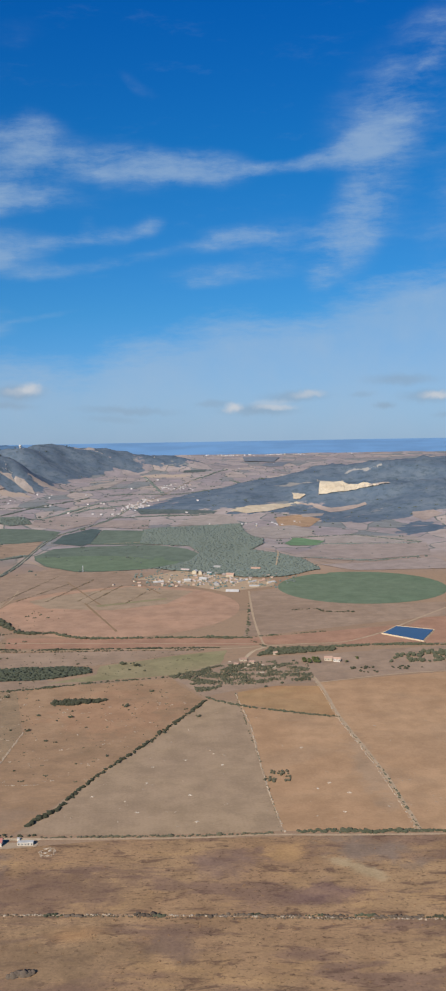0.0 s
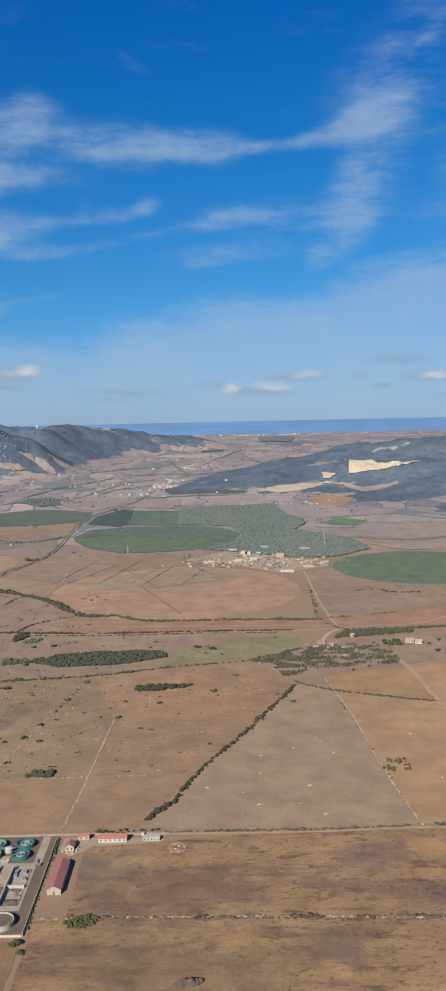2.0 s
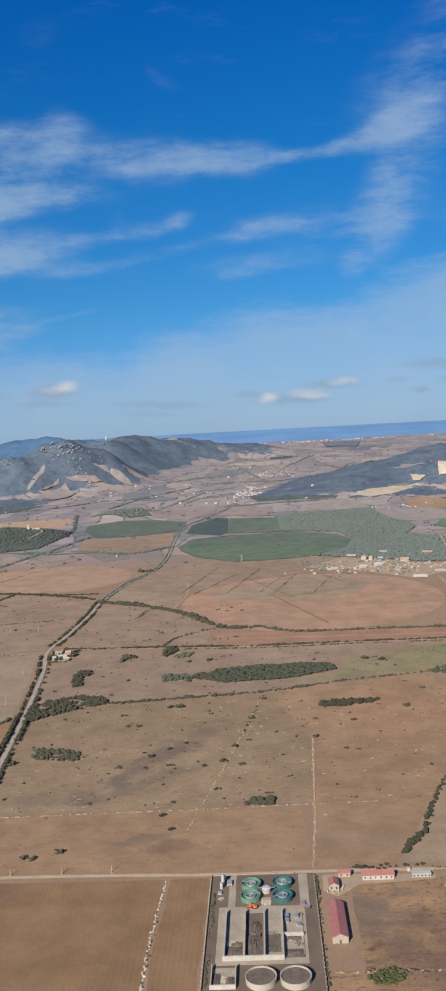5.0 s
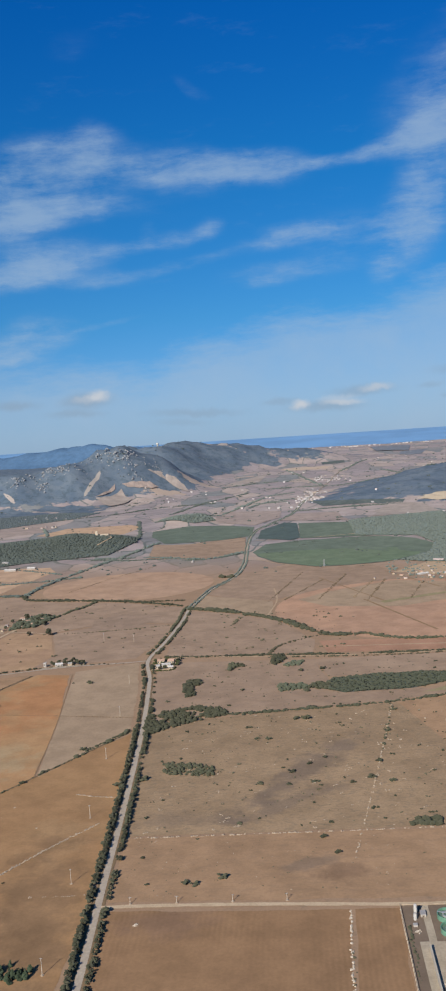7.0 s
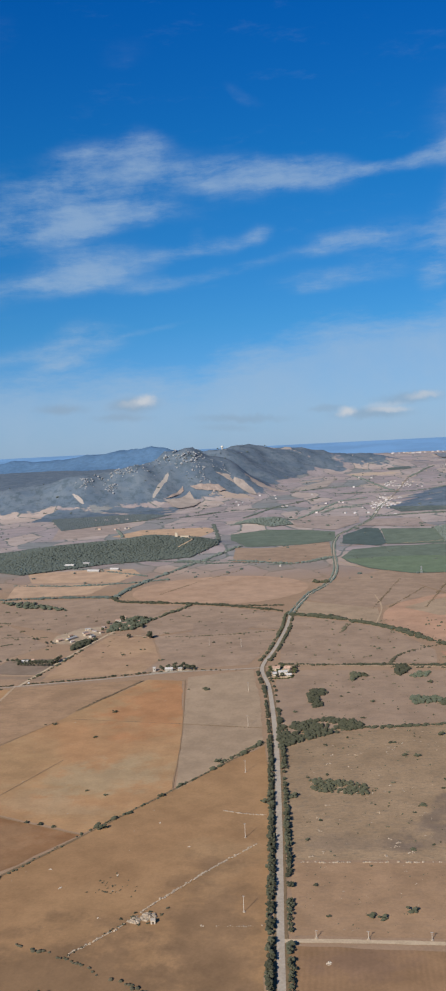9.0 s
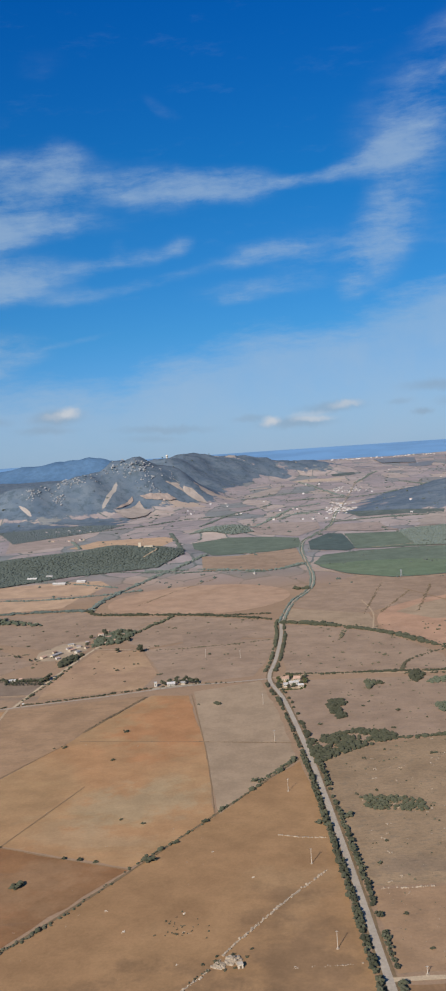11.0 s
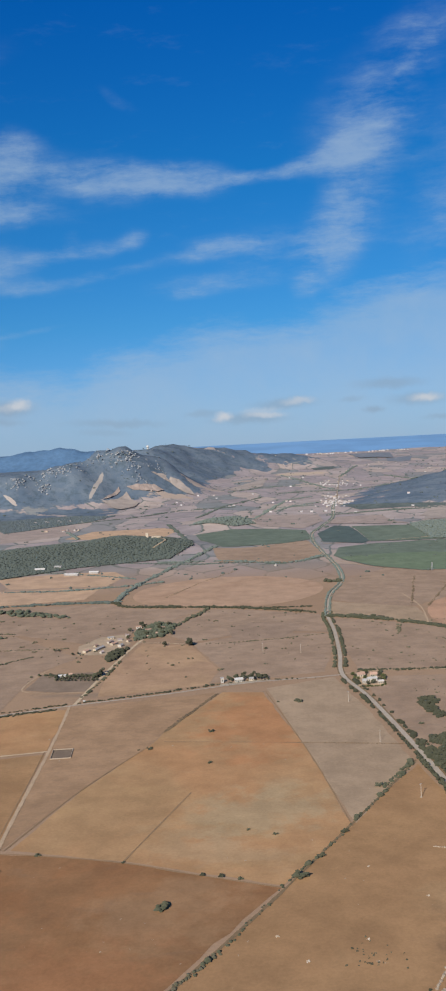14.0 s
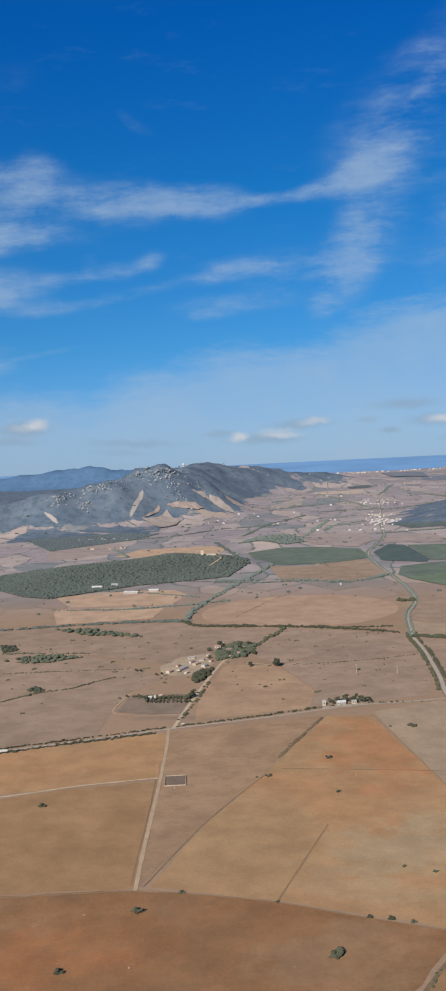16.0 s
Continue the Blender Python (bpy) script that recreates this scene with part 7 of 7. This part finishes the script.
rubble(-174.6, 447.6, 2.2, 60, "round heap of pale gravel between tanks", M_STONE_PALE)
rubble(-187.4, 418.6, 2.0, 24, "pale rubble in a drying bed", M_STONE_PALE, 0.57)
rubble(-164.4, 421.6, 2.6, 34, "pale rubble beside a yard wall", M_STONE_PALE)
rubble(-190.4, 396.0, 1.8, 24, "pale rubble in a storage bay", M_STONE_PALE)
rubble(-162.0, 417.5, 1.6, 18, "dark scrap on concrete", M_BARK)
rubble(-171.8, 424.0, 2.4, 30, "dark crumbs of sludge on concrete", M_SLUDGE, 0.57)
rubble(-171.4, 414.0, 2.4, 30, "dark crumbs of sludge on pale concrete", M_SLUDGE, 0.57)
rubble(-160.5, 438.0, 1.2, 14, "dark scrap beside the drive", M_BARK)
rubble(-194.0, 452.0, 1.4, 14, "pale rubble beside the wall", M_STONE_PALE, 0.42)

# sheds beside the works
field("pale beaten yard in front of sheds", [(-150, 456), (-149.5, 469.5), (-118, 469), (-100, 467.5), (-100.5, 463.5), (-118, 461.5), (-134, 461), (-139, 455.5), (-144, 451.5)], M_YARD)
barn = house(-145.9, 430.0, 6.2, 25.5, 2.6, 0, M_CREAM, M_REDROOF, "long barn with a red sheet-metal roof", "barn", rise=0.22, name="barn", doors=1)
house(-145.3, 459.0, 4.2, 5.6, 2.4, 0, M_CREAM, M_REDROOF, "small cream building with a red roof", "shed", "red-roofed sheds", windows=2, name="shed")
house(-140.0, 468.8, 5.4, 3.0, 2.0, 0, M_CREAM, M_REDROOF, "low cream shed with a red roof", "shed", "red-roofed sheds", windows=2, name="shed")
house(-125.4, 466.3, 13.8, 4.6, 2.3, 0, M_WHITEWALL, M_REDROOF, "long cream stable with a red roof", "shed", "red-roofed sheds", windows=6, name="shed")
house(-106.4, 466.2, 8.2, 2.6, 1.7, 1, M_WHITEWALL, M_WHITEROOF, "white flat-roofed shed with open front", "shed", roof="flat", windows=5, name="shed")
house(-111.2, 471.2, 1.4, 1.2, 1.2, 0, M_WHITEWALL, M_WHITEROOF, "tiny white hut beside a hedge", "hut", roof="flat", name="hut")
for x, y in ((-148.3, 455.0), (-146.0, 453.9), (-143.6, 454.3), (-141.9, 456.4), (-141.4, 458.5)):
    post = thing("gate_post", x, y, 0, "low pale post round a yard", "post", "posts round the yard", z=0.15)
    part("shaft", boxed(-0.25, 0.25, -0.25, 0.25, 0, 1.0, lean=0.03), M_TANKWALL, post)
    part("cap", boxed(-0.32, 0.32, -0.32, 0.32, 1.0, 1.1), M_WHITEWALL, post)
house(-378.2, 487.6, 1.9, 1.9, 1.5, 12, M_STONE_PALE, M_STONE_PALE, "tiny square stone hut on a stone pile", "hut", roof="flat", name="hut", doors=1)

# walled pen beside the farm lane
pen = thing("stone_pen", -547.3, 735.8, 2, "empty rectangular pen with pale stone walls", "pen", z=0.1)
for x0, x1, y0, y1 in ((-6, 6, -7.8, -7.4), (-6, 6, 7.2, 7.6), (-6, -5.6, -7.4, 7.2), (5.6, 6, -7.4, 7.2)):
    part("wall_panel", boxed(x0, x1, y0, y1, -0.3, 0.5), M_STONE, pen)
slab("pavement", -552.6, -542.0, 728.6, 743.0, 0.20, M_DARKSOIL, "trodden earth inside a pen")

# farm at the crossroads
slab("pavement", -357, -339, 838, 872, 0.30, M_TRACK, "trodden yard of a crossroads farm")
for x, y, w, d, a, wall, roof, label in (
    (-352, 862, 5.5, 4.0, 8, M_CREAM, M_TILE, "cream farmhouse with a tiled roof"), (-343, 861, 5.0, 4.2, -6, M_CREAM, M_TILE, "cream farmhouse beside trees"),
    (-346, 850, 7.0, 3.0, 10, M_WHITEWALL, M_GREYROOF, "low white farm shed in a yard"), (-352, 846, 3.0, 3.0, 0, M_WHITEWALL, M_GREYROOF, "small white farm shed beside trees"),
    (-341, 842, 4.0, 2.4, 0, M_CREAM, M_GREYROOF, "small cream farm shed beside a hedge")):
    house(x, y, w, d, 2.3, a, wall, roof, label, "house", "houses at the crossroads", windows=3)
for x, y in ((-356, 862), (-355, 856), (-356, 850), (-348, 867), (-338, 866), (-337, 858), (-337, 851), (-350, 856), (-344, 855), (-347, 870), (-353, 868), (-336, 870), (-357, 866), (-340, 852), (-338, 862), (-351, 851), (-357, 858), (-346, 843), (-350, 841), (-336, 855)):
    tree(x, y, RNG.uniform(0.55, 0.95), "garden tree beside a farmhouse", "garden trees at the crossroads", GARDEN if RNG.random() < 0.4 else CROWNS)
hedge([(-356, 838), (-340, 838), (-338, 846)], 1.6, 1.4, 0.9, "green hedge round a farmyard", M_LEAF_BRIGHT)

# roadside farm on the cross road
tagged(field("pale paved strip beside the cross road", [(-454, 857.6), (-436, 862.4), (-417, 866.6), (-417, 869), (-436, 866), (-454, 862)], M_CONCRETE, "pavement"), category="pavement")
house(-452, 866, 2.2, 2.2, 3.4, 8, M_WHITEWALL, M_GREYROOF, "small white square tower house", "house", windows=1, roof="flat")
house(-440, 866.5, 6.0, 3.2, 2.0, 8, M_WHITEWALL, M_GREYROOF, "low white roadside building with a pale roof", "house", windows=4)
house(-431, 868.5, 3.2, 2.4, 1.6, 8, M_CREAM, M_GREYROOF, "low cream shed beside the road", "shed", windows=2, name="shed")
for x, y, s in ((-447, 871, 0.9), (-442, 873, 1.0), (-436, 873, 1.2), (-431, 873, 1.0), (-428, 871, 1.3), (-424, 870, 1.1), (-420, 870, 0.9), (-445, 869, 0.7), (-433, 870, 0.8)):
    tree(x, y, s, "dark tree behind a roadside farm", "trees behind the roadside farm")
van = thing("van", -548, 836, 20, "small white van on the cross road", "vehicle", z=0.39)
part("body", boxed(-0.9, 0.9, -0.45, 0.45, 0.2, 1.0, lean=0.06), M_WHITEROOF, van)
for sx in (-0.55, 0.55):
    for sy in (-0.45, 0.45):
        bm = bmesh.new()
        tube(bm, 0.2, 0.2, -0.06, 0.06, 10)
        bmesh.ops.rotate(bm, verts=bm.verts, matrix=Matrix.Rotation(radians(90), 3, "X"))
        bmesh.ops.translate(bm, verts=bm.verts, vec=(sx, sy, 0.2))
        part("wheel", bm, M_RUBBER, van)
bus = thing("lorry", -658, 797, 15, "white lorry on the cross road", "vehicle", z=0.39)
part("body", boxed(-3.2, 2.0, -0.6, 0.6, 0.35, 1.7), M_WHITEROOF, bus)
part("cab", boxed(2.05, 3.2, -0.55, 0.55, 0.3, 1.4, lean=0.1), M_WHITEROOF, bus)
for sx in (-2.4, -1.6, 2.6):
    for sy in (-0.5, 0.5):
        bm = bmesh.new()
        tube(bm, 0.28, 0.28, -0.08, 0.08, 10)
        bmesh.ops.rotate(bm, verts=bm.verts, matrix=Matrix.Rotation(radians(90), 3, "X"))
        bmesh.ops.translate(bm, verts=bm.verts, vec=(sx, sy, 0.28))
        part("wheel", bm, M_RUBBER, bus)

# farm and orchard up the lane
for x, y, w, d, a, wall, roof, label in (
    (-556, 985, 14, 3.5, 62, M_CREAM, M_GREYROOF, "long low cattle shed with grey roof"), (-566, 978, 6, 4, 60, M_CREAM, M_TILE, "cream farm building beside pale yards"), (-545, 1000, 7, 4, 55, M_CREAM, M_TILE, "cream farm building with tiled roof"),
    (-538, 992, 5, 4, 60, M_WHITEWALL, M_GREYROOF, "white farm shed with a grey roof"), (-550, 1022, 6, 3, 20, M_CREAM, M_GREYROOF, "farm shed on a pale yard"), (-518, 1045, 6, 4.5, 20, M_WHITEWALL, M_TILE, "white farmhouse among trees"),
    (-508, 1030, 5, 4, 0, M_WHITEWALL, M_TILE, "white farmhouse in a garden"), (-528, 1060, 6, 3.5, 10, M_WHITEWALL, M_TILE, "white house at the wood's edge"), (-505, 1052, 4, 3, 0, M_CREAM, M_TILE, "small cream house among trees"),
    (-574, 903, 6, 3, 8, M_WHITEWALL, M_GREYROOF, "white shed in an orchard"), (-568, 906, 3, 2.5, 8, M_WHITEWALL, M_TILE, "small white orchard house")):
    house(x, y, w * 0.9, d * 0.9, 1.7, a, wall, roof, label, "house", "farm buildings up the lane", windows=2, rise=0.2)
for x, y, w, d, a in ((-560, 996, 5, 3, 60), (-552, 972, 4, 3, 55), (-549, 1008, 8, 2.6, 62), (-541, 1014, 5, 3, 10), (-533, 1008, 4, 3, 58), (-536, 1030, 4, 3, 0), (-516, 1020, 4, 3, 15), (-524, 1072, 4, 3, 0), (-500, 1062, 4, 3, 25)):
    house(x, y, w * 0.8, d * 0.8, 1.4, a, RNG.choice((M_CREAM, M_WHITEWALL)), RNG.choice((M_TILE, M_FARROOF, M_GREYROOF)), "small farm building beside a pale yard", "house", "farm buildings up the lane")
field("pale yards and pens of a farm", [(-572, 968), (-548, 965), (-530, 1000), (-540, 1035), (-560, 1030), (-575, 1000)], M_YARD)
for r in range(4):
    for i in range(11):
        tree(-577 + i * 3.1 + RNG.uniform(-0.5, 0.5), 893 + r * 4.6 + RNG.uniform(-0.5, 0.5) - i * 0.5, RNG.uniform(0.35, 0.6), "small orchard tree in a row", "orchard trees")
for x, y, s in ((-545, 901, 1.2), (-548, 896, 1.0), (-544, 908, 1.1), (-578, 899, 0.8)):
    tree(x, y, s, "large dark tree at an orchard's edge", "trees at the orchard")
for i in range(16):
    tree(RNG.uniform(-540, -495), RNG.uniform(1015, 1070), RNG.uniform(0.7, 1.2), "dark tree in a farm garden", "farm garden trees")
for x, y in ((-590, 985), (-594, 987), (-572, 972), (-576, 970)):
    tree(x, y, 0.6, "small tree beside a farm", "trees beside the farm")

# farm in the scrub, ruins, reservoir
for x, y, w, d, wall, roof, label in ((90, 812, 7, 4.5, M_CREAM, M_TILE, "cream farmhouse in scrubland"), (97, 808, 6, 4, M_WHITEWALL, M_TILE, "white farmhouse in scrubland")):
    house(x, y, w, d, 2.6, -8, wall, roof, label, "house", "farm in the scrub", windows=3)
for i in range(16):
    tree(RNG.choice((RNG.uniform(66, 84), RNG.uniform(103, 120))), RNG.uniform(803, 816), RNG.uniform(0.6, 0.95), "light green garden tree", "garden trees of the scrub farm", GARDEN)
for x, y, w, d in ((14, 815, 6, 4), (22, 806, 4, 3), (8, 800, 4, 3), (44, 835, 4, 3)):
    house(x, y, w, d, 1.7, RNG.uniform(-20, 20), M_CREAM, M_TILE, "small farm building among ruins", "house", "buildings among ruins", windows=1)

pond = thing("reservoir", 180, 905, 0, "square blue reservoir with pale banks", "reservoir", z=0.0)
corners = [(154, 905), (173, 934), (207, 916), (187, 873)]


def quad_frame(inner, outer, z0, z1):
    bm = bmesh.new()
    cx, cy = 180, 907
    lo = [bm.verts.new(((x - cx) * outer + cx - 180, (y - cy) * outer + cy - 905, z0)) for x, y in corners]
    hi = [bm.verts.new(((x - cx) * 1.03 + cx - 180, (y - cy) * 1.03 + cy - 905, z1)) for x, y in corners]
    ins = [bm.verts.new(((x - cx) * inner + cx - 180, (y - cy) * inner + cy - 905, z0 + 0.3)) for x, y in corners]
    for i in range(4):
        j = (i + 1) % 4
        bm.faces.new((lo[i], lo[j], hi[j], hi[i])), bm.faces.new((hi[i], hi[j], ins[j], ins[i]))
    bmesh.ops.recalc_face_normals(bm, faces=bm.faces)
    return bm


part("bank", quad_frame(0.95, 1.07, 0.0, 1.3), M_DIRT, pond, "pale earth bank")
bm = bmesh.new()
bm.faces.new([bm.verts.new(((x - 180) * 0.985, (y - 907) * 0.985 + 2, 1.0)) for x, y in reversed(corners)])
bmesh.ops.recalc_face_normals(bm, faces=bm.faces)
part("water", bm, M_POND, pond, "flat blue water")

# ---------------------------------------------------------------- villages
def village(cx, cy, sx, sy, count, seed, group, white=0.5, big=1.0, wall=None):
    rng = random.Random(seed)
    taken = []
    tries = 0
    while len(taken) < count and tries < count * 30:
        tries += 1
        x, y = rng.gauss(cx, sx), rng.gauss(cy, sy)
        w, d = rng.uniform(3.5, 7) * big, rng.uniform(3, 4.5) * big
        if any(abs(x - a) < (w + b) * 0.6 and abs(y - c) < 9 * big for a, b, c in taken):
            continue
        taken.append((x, w, y))
        pale = rng.random() < white
        house(x, y, w, d, rng.uniform(1.3, 2.4) * big, rng.choice((0, 8, -12, 90, 78)), (wall or M_FARWALL) if pale else M_CREAM, rng.choice((M_TILE, M_FARROOF, M_FARROOF, M_GREYROOF) if not wall else (M_FARROOF, M_GREYROOF, M_VILLAGE, M_VILLAGE)),
              "pale village house with a low roof, seen from afar", "house", group)


for x, y, w, d, h, a, wall, roof, label in (
    (-56, 1284, 16, 5, 3.5, -25, M_CREAM, M_FARROOF, "long cream estate building"), (-42, 1262, 8, 8, 6.0, -20, M_YELLOWWALL, M_GREYROOF, "ochre silo building in the village"), (-34, 1256, 6, 6, 7.0, -20, M_YELLOWWALL, M_GREYROOF, "tall ochre silo building"),
    (-22, 1252, 8, 6, 4.5, -15, M_TEALTANK, M_GREYROOF, "dark teal industrial shed"), (6, 1238, 13, 9, 4.0, -12, M_YELLOWWALL, M_TILE, "ochre house with a tiled roof"), (-12, 1176, 9, 9, 3.2, 0, M_FARWALL, M_GREYROOF, "white round-topped store in the village"),
    (-50, 1206, 11, 7, 3.0, -8, M_FARWALL, M_GREYROOF, "grey shed with a white front"), (-88, 1200, 18, 4, 2.2, 25, M_FARWALL, M_GREYROOF, "long white shed beside the village"), (20, 1195, 16, 4, 2.4, 40, M_CREAM, M_GREYROOF, "long pale cattle shed in a row"),
    (34, 1190, 16, 4, 2.4, 40, M_CREAM, M_GREYROOF, "long pale cattle shed in a row"), (46, 1194, 14, 4, 2.4, 40, M_CREAM, M_TILE, "long tiled cattle shed"), (58, 1184, 16, 4, 2.4, 40, M_CREAM, M_GREYROOF, "long pale cattle shed in a row"),
    (42, 1284, 16, 7, 3.4, -12, M_CREAM, M_TILE, "tiled hall at the wood's edge"), (-12, 1306, 12, 5, 3.5, -14, M_FARWALL, M_GREYROOF, "white house at the wood's edge"), (8, 1134, 20, 8, 0.6, -10, M_GREYROOF, M_GREYROOF, "low blue-grey covered basin"),
    (36, 1162, 16, 4, 2.0, -10, M_CREAM, M_GREYROOF, "long low shed with pale roof"), (-30, 1214, 12, 8, 3.0, -6, M_FARWALL, M_GREYROOF, "white store with a grey roof")):
    house(x, y, w * 0.8, d * 0.85, h * 0.62, a, wall, roof, label, "building", "buildings of the estate village")
village(-20, 1212, 46, 24, 84, 3, "houses of the estate village", 0.4, 0.62)
scatter("dark trees among the village houses", 190, -125, 95, 1150, 1310, 1.2, 2.8, 51, None, M_LEAF_FAR, "village_trees", "trees")
field("beaten earth between village buildings", [(-120, 1225), (-60, 1190), (0, 1128), (60, 1165), (64, 1205), (10, 1232), (-60, 1296)], M_TRACK)

village(-206, 2120, 15, 34, 40, 11, "houses of the far village", 0.8, 0.8, M_VILLAGE)
village(-188, 2270, 14, 40, 20, 21, "houses of the far village", 0.8, 0.75, M_VILLAGE)
village(-132, 2610, 26, 50, 34, 12, "houses of the second far village", 0.7, 0.8, M_VILLAGE)
for x, y in ((-363, 2443), (-327, 2225), (-298, 2238), (-286, 2012), (-267, 2004), (-241, 1991), (-227, 1987), (-423, 2190), (-344, 2042), (-457, 2456), (-259, 2591), (-238, 2881), (-203, 2842), (-60, 2088), (-191, 1940), (-80, 1955), (-494, 2457), (-414, 2203), (-289, 2229), (53, 3258)):
    house(x, y, 5.0, 3.2, 1.9, RNG.choice((0, 12, -20)), M_VILLAGE, RNG.choice((M_VILLAGE, M_FARROOF)), "lone white farmhouse on the far plain", "house", "scattered far houses")
village(-560, 2330, 90, 60, 8, 14, "houses below the mountain", 0.5, 0.7, M_VILLAGE)
village(90, 1800, 50, 22, 12, 15, "houses below the quarry", 0.7, 0.7, M_VILLAGE)
village(-740, 2060, 40, 14, 9, 16, "hamlet at the mountain's foot", 0.6, 0.7, M_VILLAGE)
village(-720, 1900, 24, 12, 5, 17, "farm houses near the mountain", 0.5, 0.9)
village(0, 3200, 300, 200, 16, 18, "scattered far houses on the hills", 0.6, 0.7, M_VILLAGE)
village(150, 4050, 150, 18, 36, 19, "far coastal town", 0.9, 1.3, M_VILLAGE)
for x, y, w, d, label in ((-640, 1385, 26, 5, "long pale farm shed below the wood"), (-612, 1394, 18, 5, "pale farm shed below the wood"), (-690, 1440, 20, 6, "white building in a wood"), (-668, 1452, 14, 6, "white building in a wood"), (-379, 1378, 4, 4, "small white house by a stream")):
    house(x, y, w * 0.7, d * 0.8, 2.2, -12, M_FARWALL, M_GREYROOF, label, "building", "buildings by the wooded hill")
house(-542, 1582, 14, 5, 3.5, -10, M_CREAM, M_CREAM, "cream ruin on a wooded hill", "building", roof="flat")
house(-556, 1584, 4, 4, 8.0, 0, M_CREAM, M_CREAM, "cream tower on a wooded hill", "building", roof="flat")
ribbon("track", [(-540, 1575), (-528, 1562), (-545, 1530)], 2.0, M_TRACK, "pale track on a wooded hill", "track", 1.8, 6, 0.2)

# ---------------------------------------------------------------- quarry, rocks, tower
def outcrops(label, spots, seed, count, spread, size):
    rng = random.Random(seed)
    verts, faces = [], []
    for _ in range(count):
        cx, cy = rng.choice(spots)
        x, y = rng.gauss(cx, spread), rng.gauss(cy, spread)
        r = size * rng.uniform(0.4, 1.5)
        clump(verts, faces, x, y, hgt(x, y) + r * 0.1, r, rng, rng.uniform(0.5, 1.0), 0.4)
    return tagged(new("rock_outcrop", mesh_from("rock_outcrop", verts, faces, M_ROCK)), label, "rocks", kind="stuff")


outcrops("pale grey crags on the mountain crest", [(-713, 2480), (-688, 2472), (-666, 2483), (-648, 2500), (-703, 2455), (-672, 2454), (-650, 2469), (-727, 2466)], 21, 170, 9, 1.9)
outcrops("pale cliffs on the mountain shoulder", [(-900, 2294), (-888, 2306), (-866, 2341), (-849, 2355), (-833, 2367), (-814, 2383), (-795, 2378), (-839, 2311)], 22, 190, 8, 2.0)
outcrops("grey rocks on the mountain flank", [(-763, 2392), (-758, 2444), (-744, 2444), (-615, 2506), (-589, 2520), (-642, 2441), (-628, 2451)], 23, 80, 9, 1.6)

mast = thing("radar_tower", -646, 2962, 0, "white radio tower with a dome on the ridge", "tower")
bm = bmesh.new()
tube(bm, 3.0, 2.2, -2, 9, 12)
part("shaft", bm, M_WHITEWALL, mast)
bm = bmesh.new()
bmesh.ops.create_icosphere(bm, subdivisions=2, radius=4.2, matrix=Matrix.Translation((0, 0, 11)))
part("dome", bm, M_WHITEROOF, mast, smooth=True)
part("building", boxed(4, 14, -3, 3, -2, 4), M_WHITEWALL, mast)

# ---------------------------------------------------------------- poles and pylons
def power_pole(x, y, h=7.0):
    t = thing("power_pole", x, y, RNG.uniform(-8, 8), "slim pale concrete power pole in a field", "pole", "power poles across the fields")
    bm = bmesh.new()
    tube(bm, 0.17, 0.10, -0.2, h, 8)
    part("shaft", bm, M_POLE, t)
    part("crossarm", boxed(-0.6, 0.6, -0.06, 0.06, h - 0.25, h - 0.13), M_STEEL, t)
    for sx in (-0.5, 0.0, 0.5):
        part("insulator", boxed(sx - 0.05, sx + 0.05, -0.05, 0.05, h - 0.13, h + 0.08), M_DARKGLASS, t)
    bm = bmesh.new()
    tube(bm, 0.75, 0.6, -0.1, 0.28, 10)
    part("footing", bm, M_STONE, t)


for x, y in ((-332, 361), (-337, 429), (-342, 497), (-348, 565), (-356, 648), (-362, 728), (-369, 806), (-388, 940), (-418, 950)):
    power_pole(x, y)
for x in (-312, -292, -268, -245):
    power_pole(x, 478.5, 3.2)


def pylon(x, y, h):
    t = thing("pylon", x, y, 15, "steel lattice pylon in a distant field", "pylon", "pylons")
    bm = bmesh.new()
    b = h * 0.11
    for sx in (-1, 1):
        for sy in (-1, 1):
            for k in range(8):
                z0, z1 = h * k / 8, h * (k + 1) / 8
                r0, r1 = b * (1 - 0.85 * k / 8), b * (1 - 0.85 * (k + 1) / 8)
                v = [bm.verts.new((sx * r0 + dx, sy * r0 + dy, z0)) for dx, dy in ((-.12, -.12), (.12, -.12), (.12, .12), (-.12, .12))]
                w = [bm.verts.new((sx * r1 + dx, sy * r1 + dy, z1)) for dx, dy in ((-.12, -.12), (.12, -.12), (.12, .12), (-.12, .12))]
                for i in range(4):
                    bm.faces.new((v[i], v[(i + 1) % 4], w[(i + 1) % 4], w[i]))
    for k in range(8):
        z, r = h * k / 8, b * (1 - 0.85 * k / 8)
        box(bm, -r, r, -r - 0.08, -r + 0.08, z, z + 0.16)
        box(bm, -r, r, r - 0.08, r + 0.08, z, z + 0.16)
    part("lattice", bm, M_STEEL, t)
    for z in (0.72, 0.84, 0.95):
        part("crossarm", boxed(-h * 0.12, h * 0.12, -0.15, 0.15, h * z, h * z + 0.25), M_STEEL, t)
    return t


pylon(-200, 1290, 9)
